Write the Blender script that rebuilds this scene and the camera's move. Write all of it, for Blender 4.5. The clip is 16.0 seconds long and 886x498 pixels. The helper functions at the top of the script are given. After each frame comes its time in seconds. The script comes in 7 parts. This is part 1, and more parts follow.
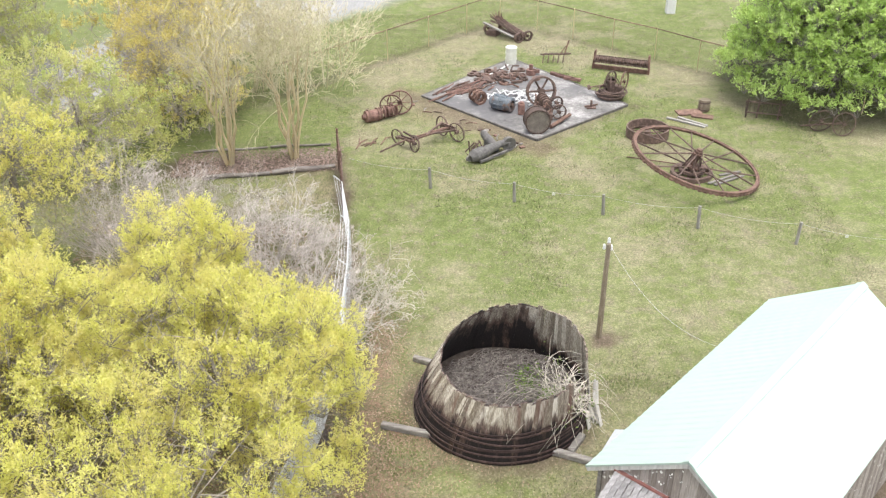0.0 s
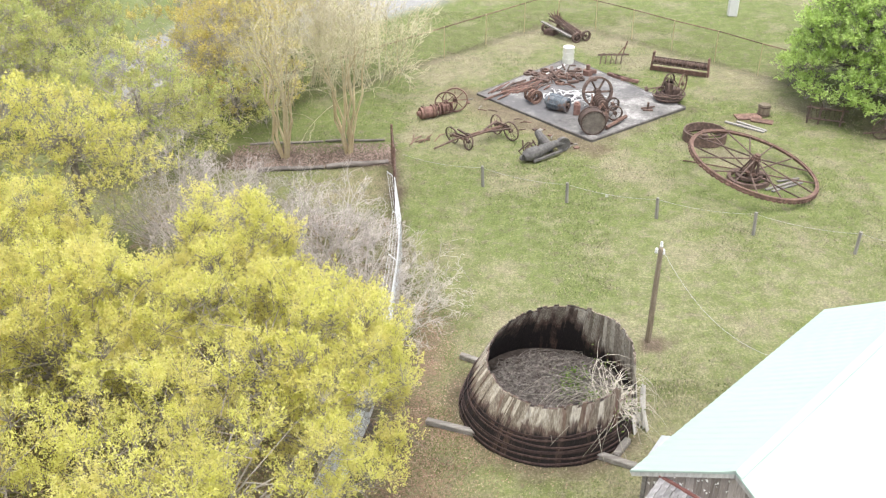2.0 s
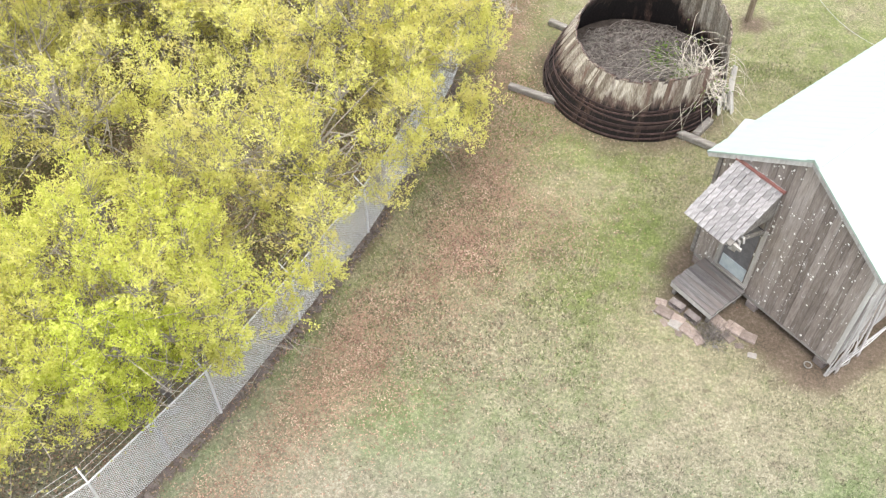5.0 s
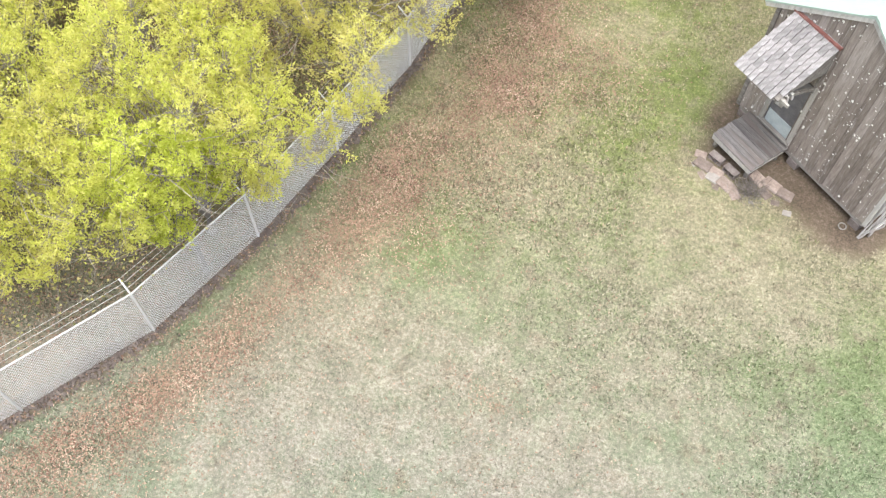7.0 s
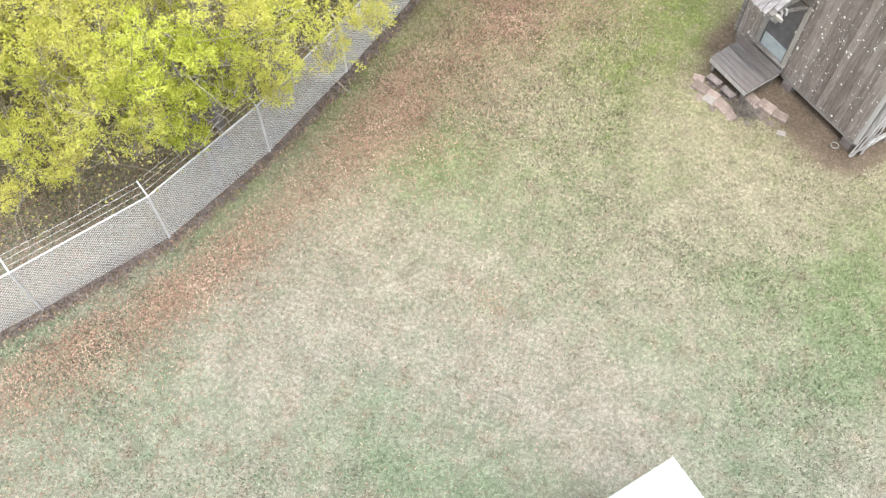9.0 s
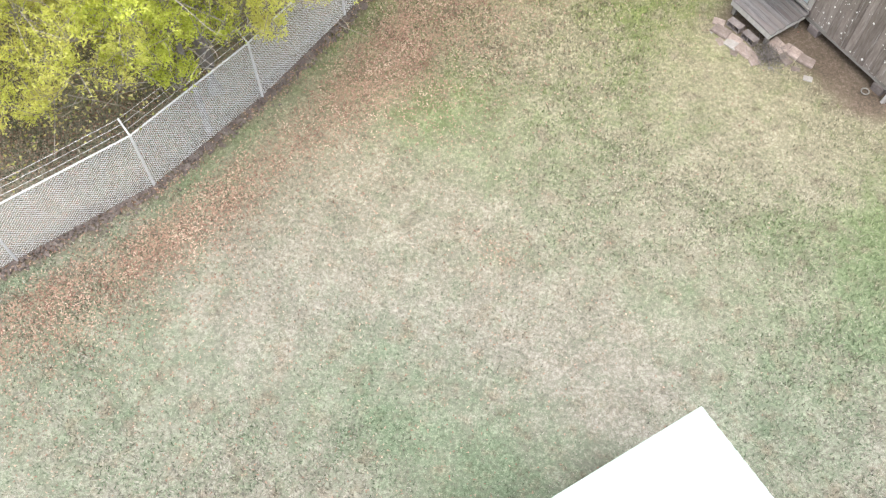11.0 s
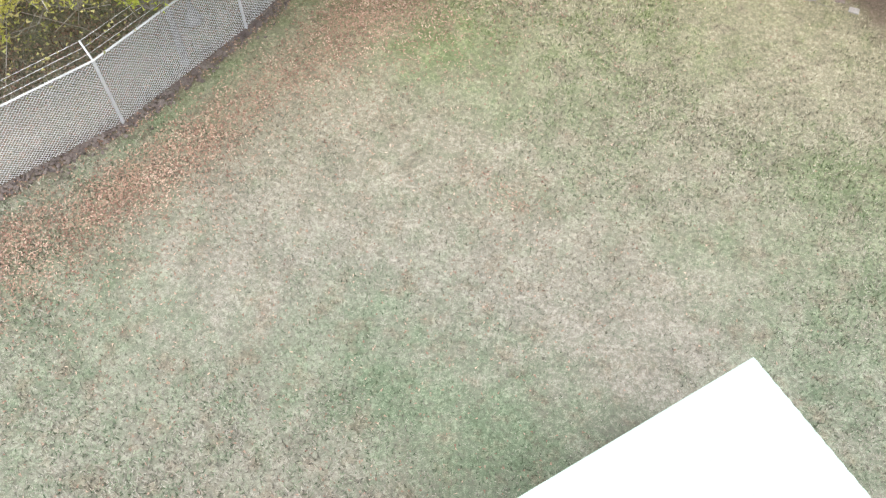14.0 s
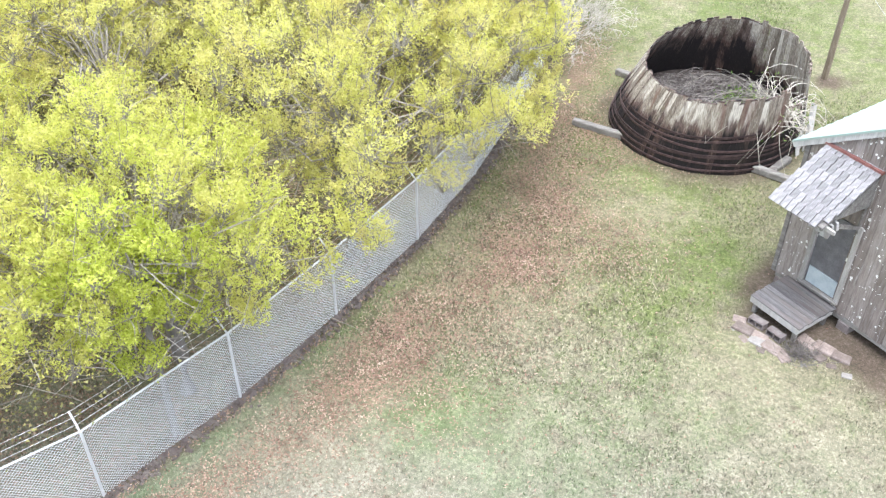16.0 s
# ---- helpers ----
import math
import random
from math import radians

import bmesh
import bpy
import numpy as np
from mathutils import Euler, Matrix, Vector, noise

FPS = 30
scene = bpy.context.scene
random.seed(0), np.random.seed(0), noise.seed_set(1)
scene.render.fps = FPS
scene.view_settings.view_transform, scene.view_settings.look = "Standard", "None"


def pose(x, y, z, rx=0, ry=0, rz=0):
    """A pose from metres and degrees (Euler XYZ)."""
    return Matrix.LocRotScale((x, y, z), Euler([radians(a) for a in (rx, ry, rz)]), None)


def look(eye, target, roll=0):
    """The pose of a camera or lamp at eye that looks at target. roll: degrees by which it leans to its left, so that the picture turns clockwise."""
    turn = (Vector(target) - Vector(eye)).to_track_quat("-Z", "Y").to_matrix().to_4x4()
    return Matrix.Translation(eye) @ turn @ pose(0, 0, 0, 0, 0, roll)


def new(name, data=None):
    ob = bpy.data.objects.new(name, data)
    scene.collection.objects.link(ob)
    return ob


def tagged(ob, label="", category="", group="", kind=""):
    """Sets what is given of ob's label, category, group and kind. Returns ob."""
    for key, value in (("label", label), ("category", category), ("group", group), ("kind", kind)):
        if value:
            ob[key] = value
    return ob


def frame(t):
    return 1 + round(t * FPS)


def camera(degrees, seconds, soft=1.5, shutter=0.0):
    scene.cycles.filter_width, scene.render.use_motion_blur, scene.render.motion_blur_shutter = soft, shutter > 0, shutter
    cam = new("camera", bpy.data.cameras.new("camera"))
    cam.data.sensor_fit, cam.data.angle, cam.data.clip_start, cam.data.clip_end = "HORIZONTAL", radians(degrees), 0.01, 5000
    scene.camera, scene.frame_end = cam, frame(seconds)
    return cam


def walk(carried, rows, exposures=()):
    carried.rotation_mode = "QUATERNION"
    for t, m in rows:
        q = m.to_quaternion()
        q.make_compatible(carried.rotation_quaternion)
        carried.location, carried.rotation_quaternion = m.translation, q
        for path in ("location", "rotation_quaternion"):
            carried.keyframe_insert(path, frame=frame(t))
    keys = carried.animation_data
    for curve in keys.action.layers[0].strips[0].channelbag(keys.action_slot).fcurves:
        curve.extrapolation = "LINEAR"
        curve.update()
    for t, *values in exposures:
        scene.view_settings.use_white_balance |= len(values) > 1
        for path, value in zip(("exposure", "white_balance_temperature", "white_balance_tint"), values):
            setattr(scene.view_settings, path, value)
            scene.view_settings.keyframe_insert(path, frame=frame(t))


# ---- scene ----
EXPO = 1.25
cam = camera(50.48, 16.0, soft=1.3)
PATH = [
    (0, (-0.025, -0.336, 19.010), (-0.053, 1.387, 17.995), -0.25),
    (0.5, (-0.022, -0.339, 19.012), (-0.075, 1.384, 17.997), -0.24),
    (1, (-0.019, -0.336, 19.016), (-0.089, 1.385, 18.001), -0.23),
    (1.5, (-0.013, -0.333, 19.021), (-0.105, 1.388, 18.007), -0.25),
    (2, (-0.004, -0.341, 19.022), (-0.140, 1.375, 18.003), -0.26),
    (2.5, (0.004, -0.360, 19.018), (-0.162, 1.289, 17.898), -0.25),
    (3, (0.010, -0.354, 19.029), (-0.178, 1.205, 17.791), -0.16),
    (3.5, (0.011, -0.339, 19.043), (-0.196, 1.133, 17.704), -0.15),
    (4, (0.010, -0.335, 19.053), (-0.212, 1.048, 17.625), -0.26),
    (4.5, (0.005, -0.336, 19.060), (-0.224, 0.969, 17.562), -0.23),
    (5, (-0.001, -0.352, 19.069), (-0.247, 0.883, 17.515), -0.39),
    (7.5, (0.030, -0.387, 19.184), (-0.227, 0.528, 17.424), -0.35),
    (8, (0.194, -0.940, 19.134), (-0.067, -0.013, 17.381), -0.40),
    (8.5, (0.395, -1.704, 19.153), (0.132, -0.780, 17.399), -0.41),
    (9, (0.509, -2.282, 18.984), (0.249, -1.364, 17.226), -0.33),
    (11.5, (0.497, -2.657, 16.531), (0.236, -1.730, 14.778), -0.10),
    (12, (0.437, -2.571, 15.953), (0.178, -1.647, 14.198), -0.05),
    (12.5, (0.413, -2.560, 15.530), (0.152, -1.636, 13.776), -0.09),
    (13, (0.384, -2.585, 15.163), (0.123, -1.659, 13.409), -0.01),
    (13.5, (0.356, -2.599, 14.820), (0.098, -1.675, 13.066), 0.03),
    (14, (0.379, -2.542, 14.670), (0.117, -1.613, 12.918), -0.01),
    (14.5, (0.418, -2.442, 14.597), (0.117, -1.383, 12.927), -0.20),
    (15, (0.474, -2.383, 14.478), (0.125, -1.163, 12.933), -0.39),
    (15.5, (0.455, -2.337, 14.399), (0.068, -0.971, 12.990), -0.38),
    (16, (0.333, -2.262, 14.432), (-0.079, -0.767, 13.168), -0.13),
]
walk(cam, [(t, look(eye, target, roll)) for t, eye, target, roll in PATH], exposures=[(0.0, EXPO - 0.08, 6500, 10), (3.0, EXPO - 0.07, 6500, 10), (5.0, EXPO + 0.05, 6500, 10), (7.5, EXPO + 0.06, 6500, 10), (9.0, EXPO + 0.06, 6450, 10), (11.5, EXPO, 6400, 10), (14.0, EXPO - 0.16, 6350, 10), (15.0, EXPO + 0.04, 6200, 10), (16.0, EXPO + 0.28, 5850, 10)])

# ---- light ----
SUN_ELEV, SUN_AZ = 80.0, 150.0     # degrees; azimuth clockwise from +y
world = bpy.data.worlds.new("overcast_sky")
scene.world = world
world.use_nodes = True
wn = world.node_tree
sky = wn.nodes.new("ShaderNodeTexSky")
sky.sky_type, sky.sun_disc = "NISHITA", False
sky.sun_elevation, sky.sun_rotation = radians(SUN_ELEV), radians(SUN_AZ)
sky.air_density, sky.dust_density, sky.ozone_density = 1.0, 4.0, 1.0
veil = wn.nodes.new("ShaderNodeHueSaturation")
veil.inputs["Saturation"].default_value = 0.35
wn.links.new(sky.outputs[0], veil.inputs["Color"])
wn.links.new(veil.outputs[0], wn.nodes["Background"].inputs[0])
wn.nodes["Background"].inputs[1].default_value = 0.205
sun_data = bpy.data.lights.new("sun", "SUN")
sun_data.energy, sun_data.angle, sun_data.color = 0.8, radians(55), (1.0, 0.96, 0.9)
sun = new("sun", sun_data)
_az, _el = radians(SUN_AZ), radians(SUN_ELEV)
sun.matrix_world = look((math.sin(_az) * math.cos(_el) * 60, math.cos(_az) * math.cos(_el) * 60, math.sin(_el) * 60), (0, 0, 0))

# ---- materials ----
TONE = 0.8


def nodes_of(name):
    m = bpy.data.materials.new(name)
    m.use_nodes = True
    nt = m.node_tree
    return m, nt, nt.nodes["Principled BSDF"]


def ramp(nt, fac, stops):
    r = nt.nodes.new("ShaderNodeValToRGB")
    e = r.color_ramp.elements
    while len(e) < len(stops):
        e.new(0.5)
    for k, (p, c) in zip(e, stops):
        k.position, k.color = p, (*c, 1)
    nt.links.new(fac, r.inputs[0])
    return r.outputs[0]


def noise_of(nt, vec, scale, detail=4.0, rough=0.6):
    n = nt.nodes.new("ShaderNodeTexNoise")
    n.inputs["Scale"].default_value, n.inputs["Detail"].default_value, n.inputs["Roughness"].default_value = scale, detail, rough
    nt.links.new(vec, n.inputs["Vector"])
    return n.outputs["Fac"]


def mixc(nt, fac, a, b, kind="MIX"):
    m = nt.nodes.new("ShaderNodeMix")
    m.data_type, m.blend_type = "RGBA", kind
    for v, k in ((fac, 0), (a, 6), (b, 7)):
        if isinstance(v, (int, float)):
            m.inputs[k].default_value = v
        elif isinstance(v, tuple):
            m.inputs[k].default_value = (*v, 1)
        else:
            nt.links.new(v, m.inputs[k])
    return m.outputs[2]


def sums(nt, op, a, b):
    m = nt.nodes.new("ShaderNodeMath")
    m.operation = op
    for v, k in ((a, 0), (b, 1)):
        if isinstance(v, (int, float)):
            m.inputs[k].default_value = v
        else:
            nt.links.new(v, m.inputs[k])
    return m.outputs[0]


def coords(nt, stretch=(1, 1, 1), world_space=False):
    t = nt.nodes.new("ShaderNodeNewGeometry") if world_space else nt.nodes.new("ShaderNodeTexCoord")
    mp = nt.nodes.new("ShaderNodeMapping")
    mp.inputs["Scale"].default_value = stretch
    nt.links.new(t.outputs["Position" if world_space else "Object"], mp.inputs[0])
    return mp.outputs[0]


def bumped(nt, bsdf, height, strength=0.4, dist=0.02):
    b = nt.nodes.new("ShaderNodeBump")
    b.inputs["Strength"].default_value, b.inputs["Distance"].default_value = strength, dist
    nt.links.new(height, b.inputs["Height"])
    nt.links.new(b.outputs[0], bsdf.inputs["Normal"])


def surface(name, dark, mid, light, scale=6.0, rough=0.8, metal=0.0, stretch=(1, 1, 1), bump=0.4, vary=0.25, fine=9.0, stain=None, world_space=False):
    """A weathered surface: broad stains, fine grain, and each piece its own shade."""
    dark, mid, light = (tuple(TONE * c for c in k) for k in (dark, mid, light))
    m, nt, bs = nodes_of(name)
    v = coords(nt, stretch, world_space)
    broad = noise_of(nt, v, scale)
    grain = noise_of(nt, v, scale * fine, 3.0, 0.7)
    f = sums(nt, "ADD", sums(nt, "MULTIPLY", broad, 0.6), sums(nt, "MULTIPLY", grain, 0.4))
    col = ramp(nt, f, [(0.3, dark), (0.5, mid), (0.68, light)])
    if stain:
        big = noise_of(nt, v, scale * 0.3, 5.0, 0.65)
        col = mixc(nt, ramp(nt, big, [(0.48, (0, 0, 0)), (0.62, (1, 1, 1))]), col, stain)
    if vary:
        info = nt.nodes.new("ShaderNodeObjectInfo")
        shade = sums(nt, "ADD", sums(nt, "MULTIPLY", info.outputs["Random"], vary * 2), 1 - vary)
        hsv = nt.nodes.new("ShaderNodeHueSaturation")
        nt.links.new(shade, hsv.inputs["Value"])
        nt.links.new(col, hsv.inputs["Color"])
        col = hsv.outputs[0]
    nt.links.new(col, bs.inputs["Base Color"])
    bs.inputs["Roughness"].default_value, bs.inputs["Metallic"].default_value = rough, metal
    bumped(nt, bs, f, bump)
    return m


def foliage(name, c0, c1, c2, trans=0.45, turn=None, spread=0.5):
    """Leaves: each island a shade of its own, some boughs of a second hue, with some light through them."""
    m, nt, bs = nodes_of(name)
    geo = nt.nodes.new("ShaderNodeNewGeometry")
    v = coords(nt, (1, 1, 1), True)
    broad = noise_of(nt, v, spread, 3.0)
    f = sums(nt, "ADD", sums(nt, "MULTIPLY", geo.outputs["Random Per Island"], 0.42), sums(nt, "MULTIPLY", broad, 0.58))
    col = ramp(nt, f, [(0.25, c0), (0.5, c1), (0.75, c2)])
    if turn:
        other = ramp(nt, noise_of(nt, v, spread * 0.9 + 0.37, 2.0), [(0.47, (0, 0, 0)), (0.6, (0.75, 0.75, 0.75))])
        col = mixc(nt, other, col, mixc(nt, 0.55, col, turn))
    nt.links.new(col, bs.inputs["Base Color"])
    bs.inputs["Roughness"].default_value = 0.7
    bs.inputs["Specular IOR Level"].default_value = 0.15
    tr = nt.nodes.new("ShaderNodeBsdfTranslucent")
    nt.links.new(col, tr.inputs[0])
    mx = nt.nodes.new("ShaderNodeMixShader")
    mx.inputs[0].default_value = trans
    nt.links.new(bs.outputs[0], mx.inputs[1])
    nt.links.new(tr.outputs[0], mx.inputs[2])
    nt.links.new(mx.outputs[0], nt.nodes["Material Output"].inputs[0])
    return m


def zone_colour(nt, attr_name, blade):
    """Lawn colour from the zones stored on the mesh: red litter, green dirt, blue lush, alpha gravel."""
    at = nt.nodes.new("ShaderNodeAttribute")
    at.attribute_name = attr_name
    sep = nt.nodes.new("ShaderNodeSeparateColor")
    nt.links.new(at.outputs["Color"], sep.inputs[0])
    v = coords(nt, (1, 1, 1), True)
    n_mid, n_fine, n_tiny = noise_of(nt, v, 1.3, 5.0, 0.65), noise_of(nt, v, 11.0, 5.0, 0.72), noise_of(nt, v, 45.0, 3.0, 0.7)
    if blade:
        geo = nt.nodes.new("ShaderNodeNewGeometry")
        n_tiny = geo.outputs["Random Per Island"]
    # tufts and bare spots a hand wide stand out from the finer grain
    tufts = sums(nt, "SUBTRACT", sums(nt, "MULTIPLY", n_fine, 1.35), 0.18)
    f = sums(nt, "ADD", sums(nt, "MULTIPLY", n_mid, 0.22), sums(nt, "ADD", sums(nt, "MULTIPLY", tufts, 0.4), sums(nt, "MULTIPLY", n_tiny, 0.38)))
    dry_near = ramp(nt, f, [(0.3, (0.085, 0.083, 0.066)), (0.49, (0.185, 0.175, 0.14)), (0.64, (0.335, 0.318, 0.268))])
    dry_far = ramp(nt, f, [(0.3, (0.085, 0.08, 0.05)), (0.49, (0.182, 0.166, 0.1)), (0.64, (0.36, 0.333, 0.218))])
    near = ramp(nt, f, [(0.3, (0.05, 0.07, 0.04)), (0.49, (0.105, 0.14, 0.086)), (0.64, (0.25, 0.29, 0.2))])
    far = ramp(nt, f, [(0.3, (0.05, 0.074, 0.021)), (0.49, (0.099, 0.125, 0.037)), (0.64, (0.23, 0.252, 0.1))])
    xyz = nt.nodes.new("ShaderNodeSeparateXYZ")
    nt.links.new(v, xyz.inputs[0])
    span = nt.nodes.new("ShaderNodeMapRange")
    span.inputs[1].default_value, span.inputs[2].default_value = 4.5, 14.0
    nt.links.new(xyz.outputs[1], span.inputs[0])
    lush = mixc(nt, span.outputs[0], near, far)
    dry = mixc(nt, span.outputs[0], dry_near, dry_far)
    litter = ramp(nt, f, [(0.34, (0.06, 0.04, 0.026)), (0.49, (0.155, 0.12, 0.073)), (0.65, (0.3, 0.25, 0.165))])
    dirt = ramp(nt, f, [(0.36, (0.034, 0.025, 0.018)), (0.5, (0.095, 0.071, 0.052)), (0.64, (0.19, 0.15, 0.115))])
    gravel = ramp(nt, f, [(0.36, (0.15, 0.147, 0.144)), (0.5, (0.245, 0.242, 0.239)), (0.64, (0.35, 0.346, 0.343))])
    patchy = sums(nt, "MULTIPLY", sums(nt, "SUBTRACT", noise_of(nt, v, 2.4, 3.0, 0.6), 0.49), 1.5)
    wob = sums(nt, "MULTIPLY", sums(nt, "SUBTRACT", n_fine, 0.5), 0.9)

    def edged(s):
        c = nt.nodes.new("ShaderNodeClamp")
        nt.links.new(sums(nt, "ADD", s, sums(nt, "MULTIPLY", wob, sums(nt, "MULTIPLY", s, 1.6))), c.inputs[0])
        return c.outputs[0]
    if blade:
        share = sums(nt, "ADD", sums(nt, "MULTIPLY", sep.outputs[2], 0.85), patchy)
        pick = sums(nt, "LESS_THAN", sums(nt, "FRACT", sums(nt, "MULTIPLY", n_tiny, 17.3), 0.0), share)
        col = mixc(nt, pick, dry, lush)
    else:
        share = nt.nodes.new("ShaderNodeClamp")
        nt.links.new(sums(nt, "ADD", edged(sep.outputs[2]), patchy), share.inputs[0])
        col = mixc(nt, share.outputs[0], dry, lush)
    thatch = ramp(nt, f, [(0.34, (0.05, 0.04, 0.028)), (0.49, (0.15, 0.125, 0.09)), (0.65, (0.31, 0.27, 0.2))])
    col = mixc(nt, sums(nt, "MULTIPLY", ramp(nt, noise_of(nt, v, 1.9, 4.0, 0.7), [(0.52, (0, 0, 0)), (0.66, (1, 1, 1))]), 0.6), col, thatch)
    col = mixc(nt, sums(nt, "MULTIPLY", edged(sep.outputs[0]), 0.55), col, litter)
    if not blade:
        col = mixc(nt, edged(sep.outputs[1]), col, dirt)
        col = mixc(nt, edged(at.outputs["Alpha"]), col, gravel)
    return col, f


def lawn(name, blade):
    m, nt, bs = nodes_of(name)
    col, f = zone_colour(nt, "zones", blade)
    nt.links.new(col, bs.inputs["Base Color"])
    bs.inputs["Roughness"].default_value = 0.9
    bs.inputs["Specular IOR Level"].default_value = 0.2
    if not blade:
        bumped(nt, bs, f, 0.4, 0.03)
    return m


def speckled_boards(name):
    """Grey weathered boards with long grain and white lichen flecks."""
    m, nt, bs = nodes_of(name)
    v = coords(nt, (1, 1, 0.12), True)
    grain = noise_of(nt, v, 26.0, 5.0, 0.7)
    broad = noise_of(nt, coords(nt, (1, 1, 0.35), True), 2.0, 4.0)
    info = nt.nodes.new("ShaderNodeObjectInfo")
    f = sums(nt, "ADD", sums(nt, "ADD", sums(nt, "MULTIPLY", grain, 0.5), sums(nt, "MULTIPLY", broad, 0.3)), sums(nt, "MULTIPLY", info.outputs["Random"], 0.2))
    col = ramp(nt, f, [(0.3, (0.112, 0.09, 0.077)), (0.5, (0.226, 0.192, 0.168)), (0.7, (0.38, 0.338, 0.305))])
    streak = noise_of(nt, coords(nt, (1, 1, 0.07), True), 15.0, 4.0, 0.7)
    col = mixc(nt, ramp(nt, streak, [(0.58, (0, 0, 0)), (0.72, (0.8, 0.8, 0.8))]), col, (0.42, 0.395, 0.37))
    # flecks of lichen, a coarse and a fine sort, ragged and gathered in patches
    for scale, big, thin in ((7.5, 0.125, 0.5), (14.0, 0.125, 0.52)):
        vo = nt.nodes.new("ShaderNodeTexVoronoi")
        vo.inputs["Scale"].default_value = scale
        warp = nt.nodes.new("ShaderNodeTexNoise")
        warp.inputs["Scale"].default_value = 26.0
        v3 = coords(nt, (1, 1, 0.8), True)
        nt.links.new(v3, warp.inputs["Vector"])
        nt.links.new(mixc(nt, 0.035, v3, warp.outputs["Color"]), vo.inputs["Vector"])
        patch = noise_of(nt, coords(nt, (1, 1, 1), True), scale * 0.5, 2.0)
        size = sums(nt, "ADD", big, sums(nt, "MULTIPLY", sums(nt, "SUBTRACT", patch, thin), 0.85))
        keep = sums(nt, "GREATER_THAN", noise_of(nt, coords(nt, (1, 1, 1), True), 1.3, 2.0), thin - 0.08)
        col = mixc(nt, sums(nt, "MULTIPLY", sums(nt, "LESS_THAN", vo.outputs["Distance"], size), keep), col, (0.76, 0.745, 0.7))
    nt.links.new(col, bs.inputs["Base Color"])
    bs.inputs["Roughness"].default_value = 0.9
    bumped(nt, bs, grain, 0.5, 0.01)
    return m


def stave_wood(name):
    """Cistern staves: silvery at the top, tarred black towards the ground with a ragged edge."""
    m, nt, bs = nodes_of(name)
    v = coords(nt, (1, 1, 0.15), True)
    grain = noise_of(nt, v, 30.0, 5.0, 0.75)
    info = nt.nodes.new("ShaderNodeObjectInfo")
    f = sums(nt, "ADD", sums(nt, "MULTIPLY", grain, 0.72), sums(nt, "MULTIPLY", info.outputs["Random"], 0.28))
    col = ramp(nt, f, [(0.26, (0.085, 0.066, 0.05)), (0.42, (0.25, 0.21, 0.165)), (0.55, (0.5, 0.455, 0.38)), (0.7, (0.74, 0.7, 0.61))])
    red = noise_of(nt, v, 3.3, 3.0)
    col = mixc(nt, ramp(nt, red, [(0.56, (0, 0, 0)), (0.7, (0.8, 0.8, 0.8))]), col, (0.15, 0.08, 0.062))
    # one attribute for the outer tar and the inner faces' darkening
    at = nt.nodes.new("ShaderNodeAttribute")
    at.attribute_name = "tar_dark"
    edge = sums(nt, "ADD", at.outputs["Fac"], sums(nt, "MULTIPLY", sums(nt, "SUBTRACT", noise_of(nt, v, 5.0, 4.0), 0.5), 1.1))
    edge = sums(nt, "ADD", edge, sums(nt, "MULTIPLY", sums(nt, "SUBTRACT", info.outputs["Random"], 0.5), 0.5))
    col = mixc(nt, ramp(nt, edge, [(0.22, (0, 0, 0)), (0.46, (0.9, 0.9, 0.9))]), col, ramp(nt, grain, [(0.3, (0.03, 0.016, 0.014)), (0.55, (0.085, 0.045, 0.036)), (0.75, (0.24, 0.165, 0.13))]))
    tar_dark = ramp(nt, grain, [(0.3, (0.005, 0.004, 0.004)), (0.55, (0.013, 0.009, 0.009)), (0.75, (0.04, 0.026, 0.022))])
    col = mixc(nt, ramp(nt, edge, [(0.52, (0, 0, 0)), (0.8, (1, 1, 1))]), col, tar_dark)
    nt.links.new(col, bs.inputs["Base Color"])
    bs.inputs["Roughness"].default_value = 0.85
    bumped(nt, bs, grain, 0.6, 0.015)
    return m


RUST = surface("rust", (0.065, 0.04, 0.031), (0.175, 0.102, 0.077), (0.33, 0.21, 0.16), 5, 0.85, 0.12, vary=0.3, fine=6.0)
RUST_DARK = surface("dark_rust", (0.05, 0.036, 0.031), (0.125, 0.082, 0.066), (0.24, 0.165, 0.13), 5, 0.85, 0.15, vary=0.3)
RUST_RED = surface("red_rust", (0.075, 0.042, 0.034), (0.18, 0.1, 0.08), (0.33, 0.2, 0.165), 5, 0.85, 0.12, vary=0.25, fine=6.0)
HOOP = surface("hoop_rust", (0.03, 0.019, 0.018), (0.082, 0.05, 0.046), (0.165, 0.108, 0.098), 6, 0.85, 0.1, vary=0.4, world_space=True)
IRON_GREY = surface("grey_iron", (0.07, 0.066, 0.062), (0.14, 0.132, 0.125), (0.23, 0.215, 0.2), 6, 0.7, 0.3, vary=0.2)
DRUM_END = surface("dusty_drum_end", (0.10, 0.085, 0.068), (0.18, 0.155, 0.13), (0.27, 0.24, 0.2), 3, 0.9, 0.1, vary=0.0)
MOTOR_BLUE = surface("faded_blue_paint", (0.075, 0.085, 0.095), (0.14, 0.165, 0.188), (0.25, 0.275, 0.295), 5, 0.75, 0.1, stain=(0.16, 0.10, 0.075))
GREY_WOOD = surface("grey_wood", (0.13, 0.115, 0.10), (0.26, 0.24, 0.215), (0.43, 0.41, 0.38), 3.5, 0.9, stretch=(0.25, 3, 3), bump=0.6, vary=0.22)
DECK_WOOD = surface("deck_wood", (0.085, 0.078, 0.076), (0.17, 0.158, 0.153), (0.3, 0.283, 0.272), 4, 0.9, stretch=(0.3, 3, 3), bump=0.6, vary=0.28, stain=(0.13, 0.11, 0.1))
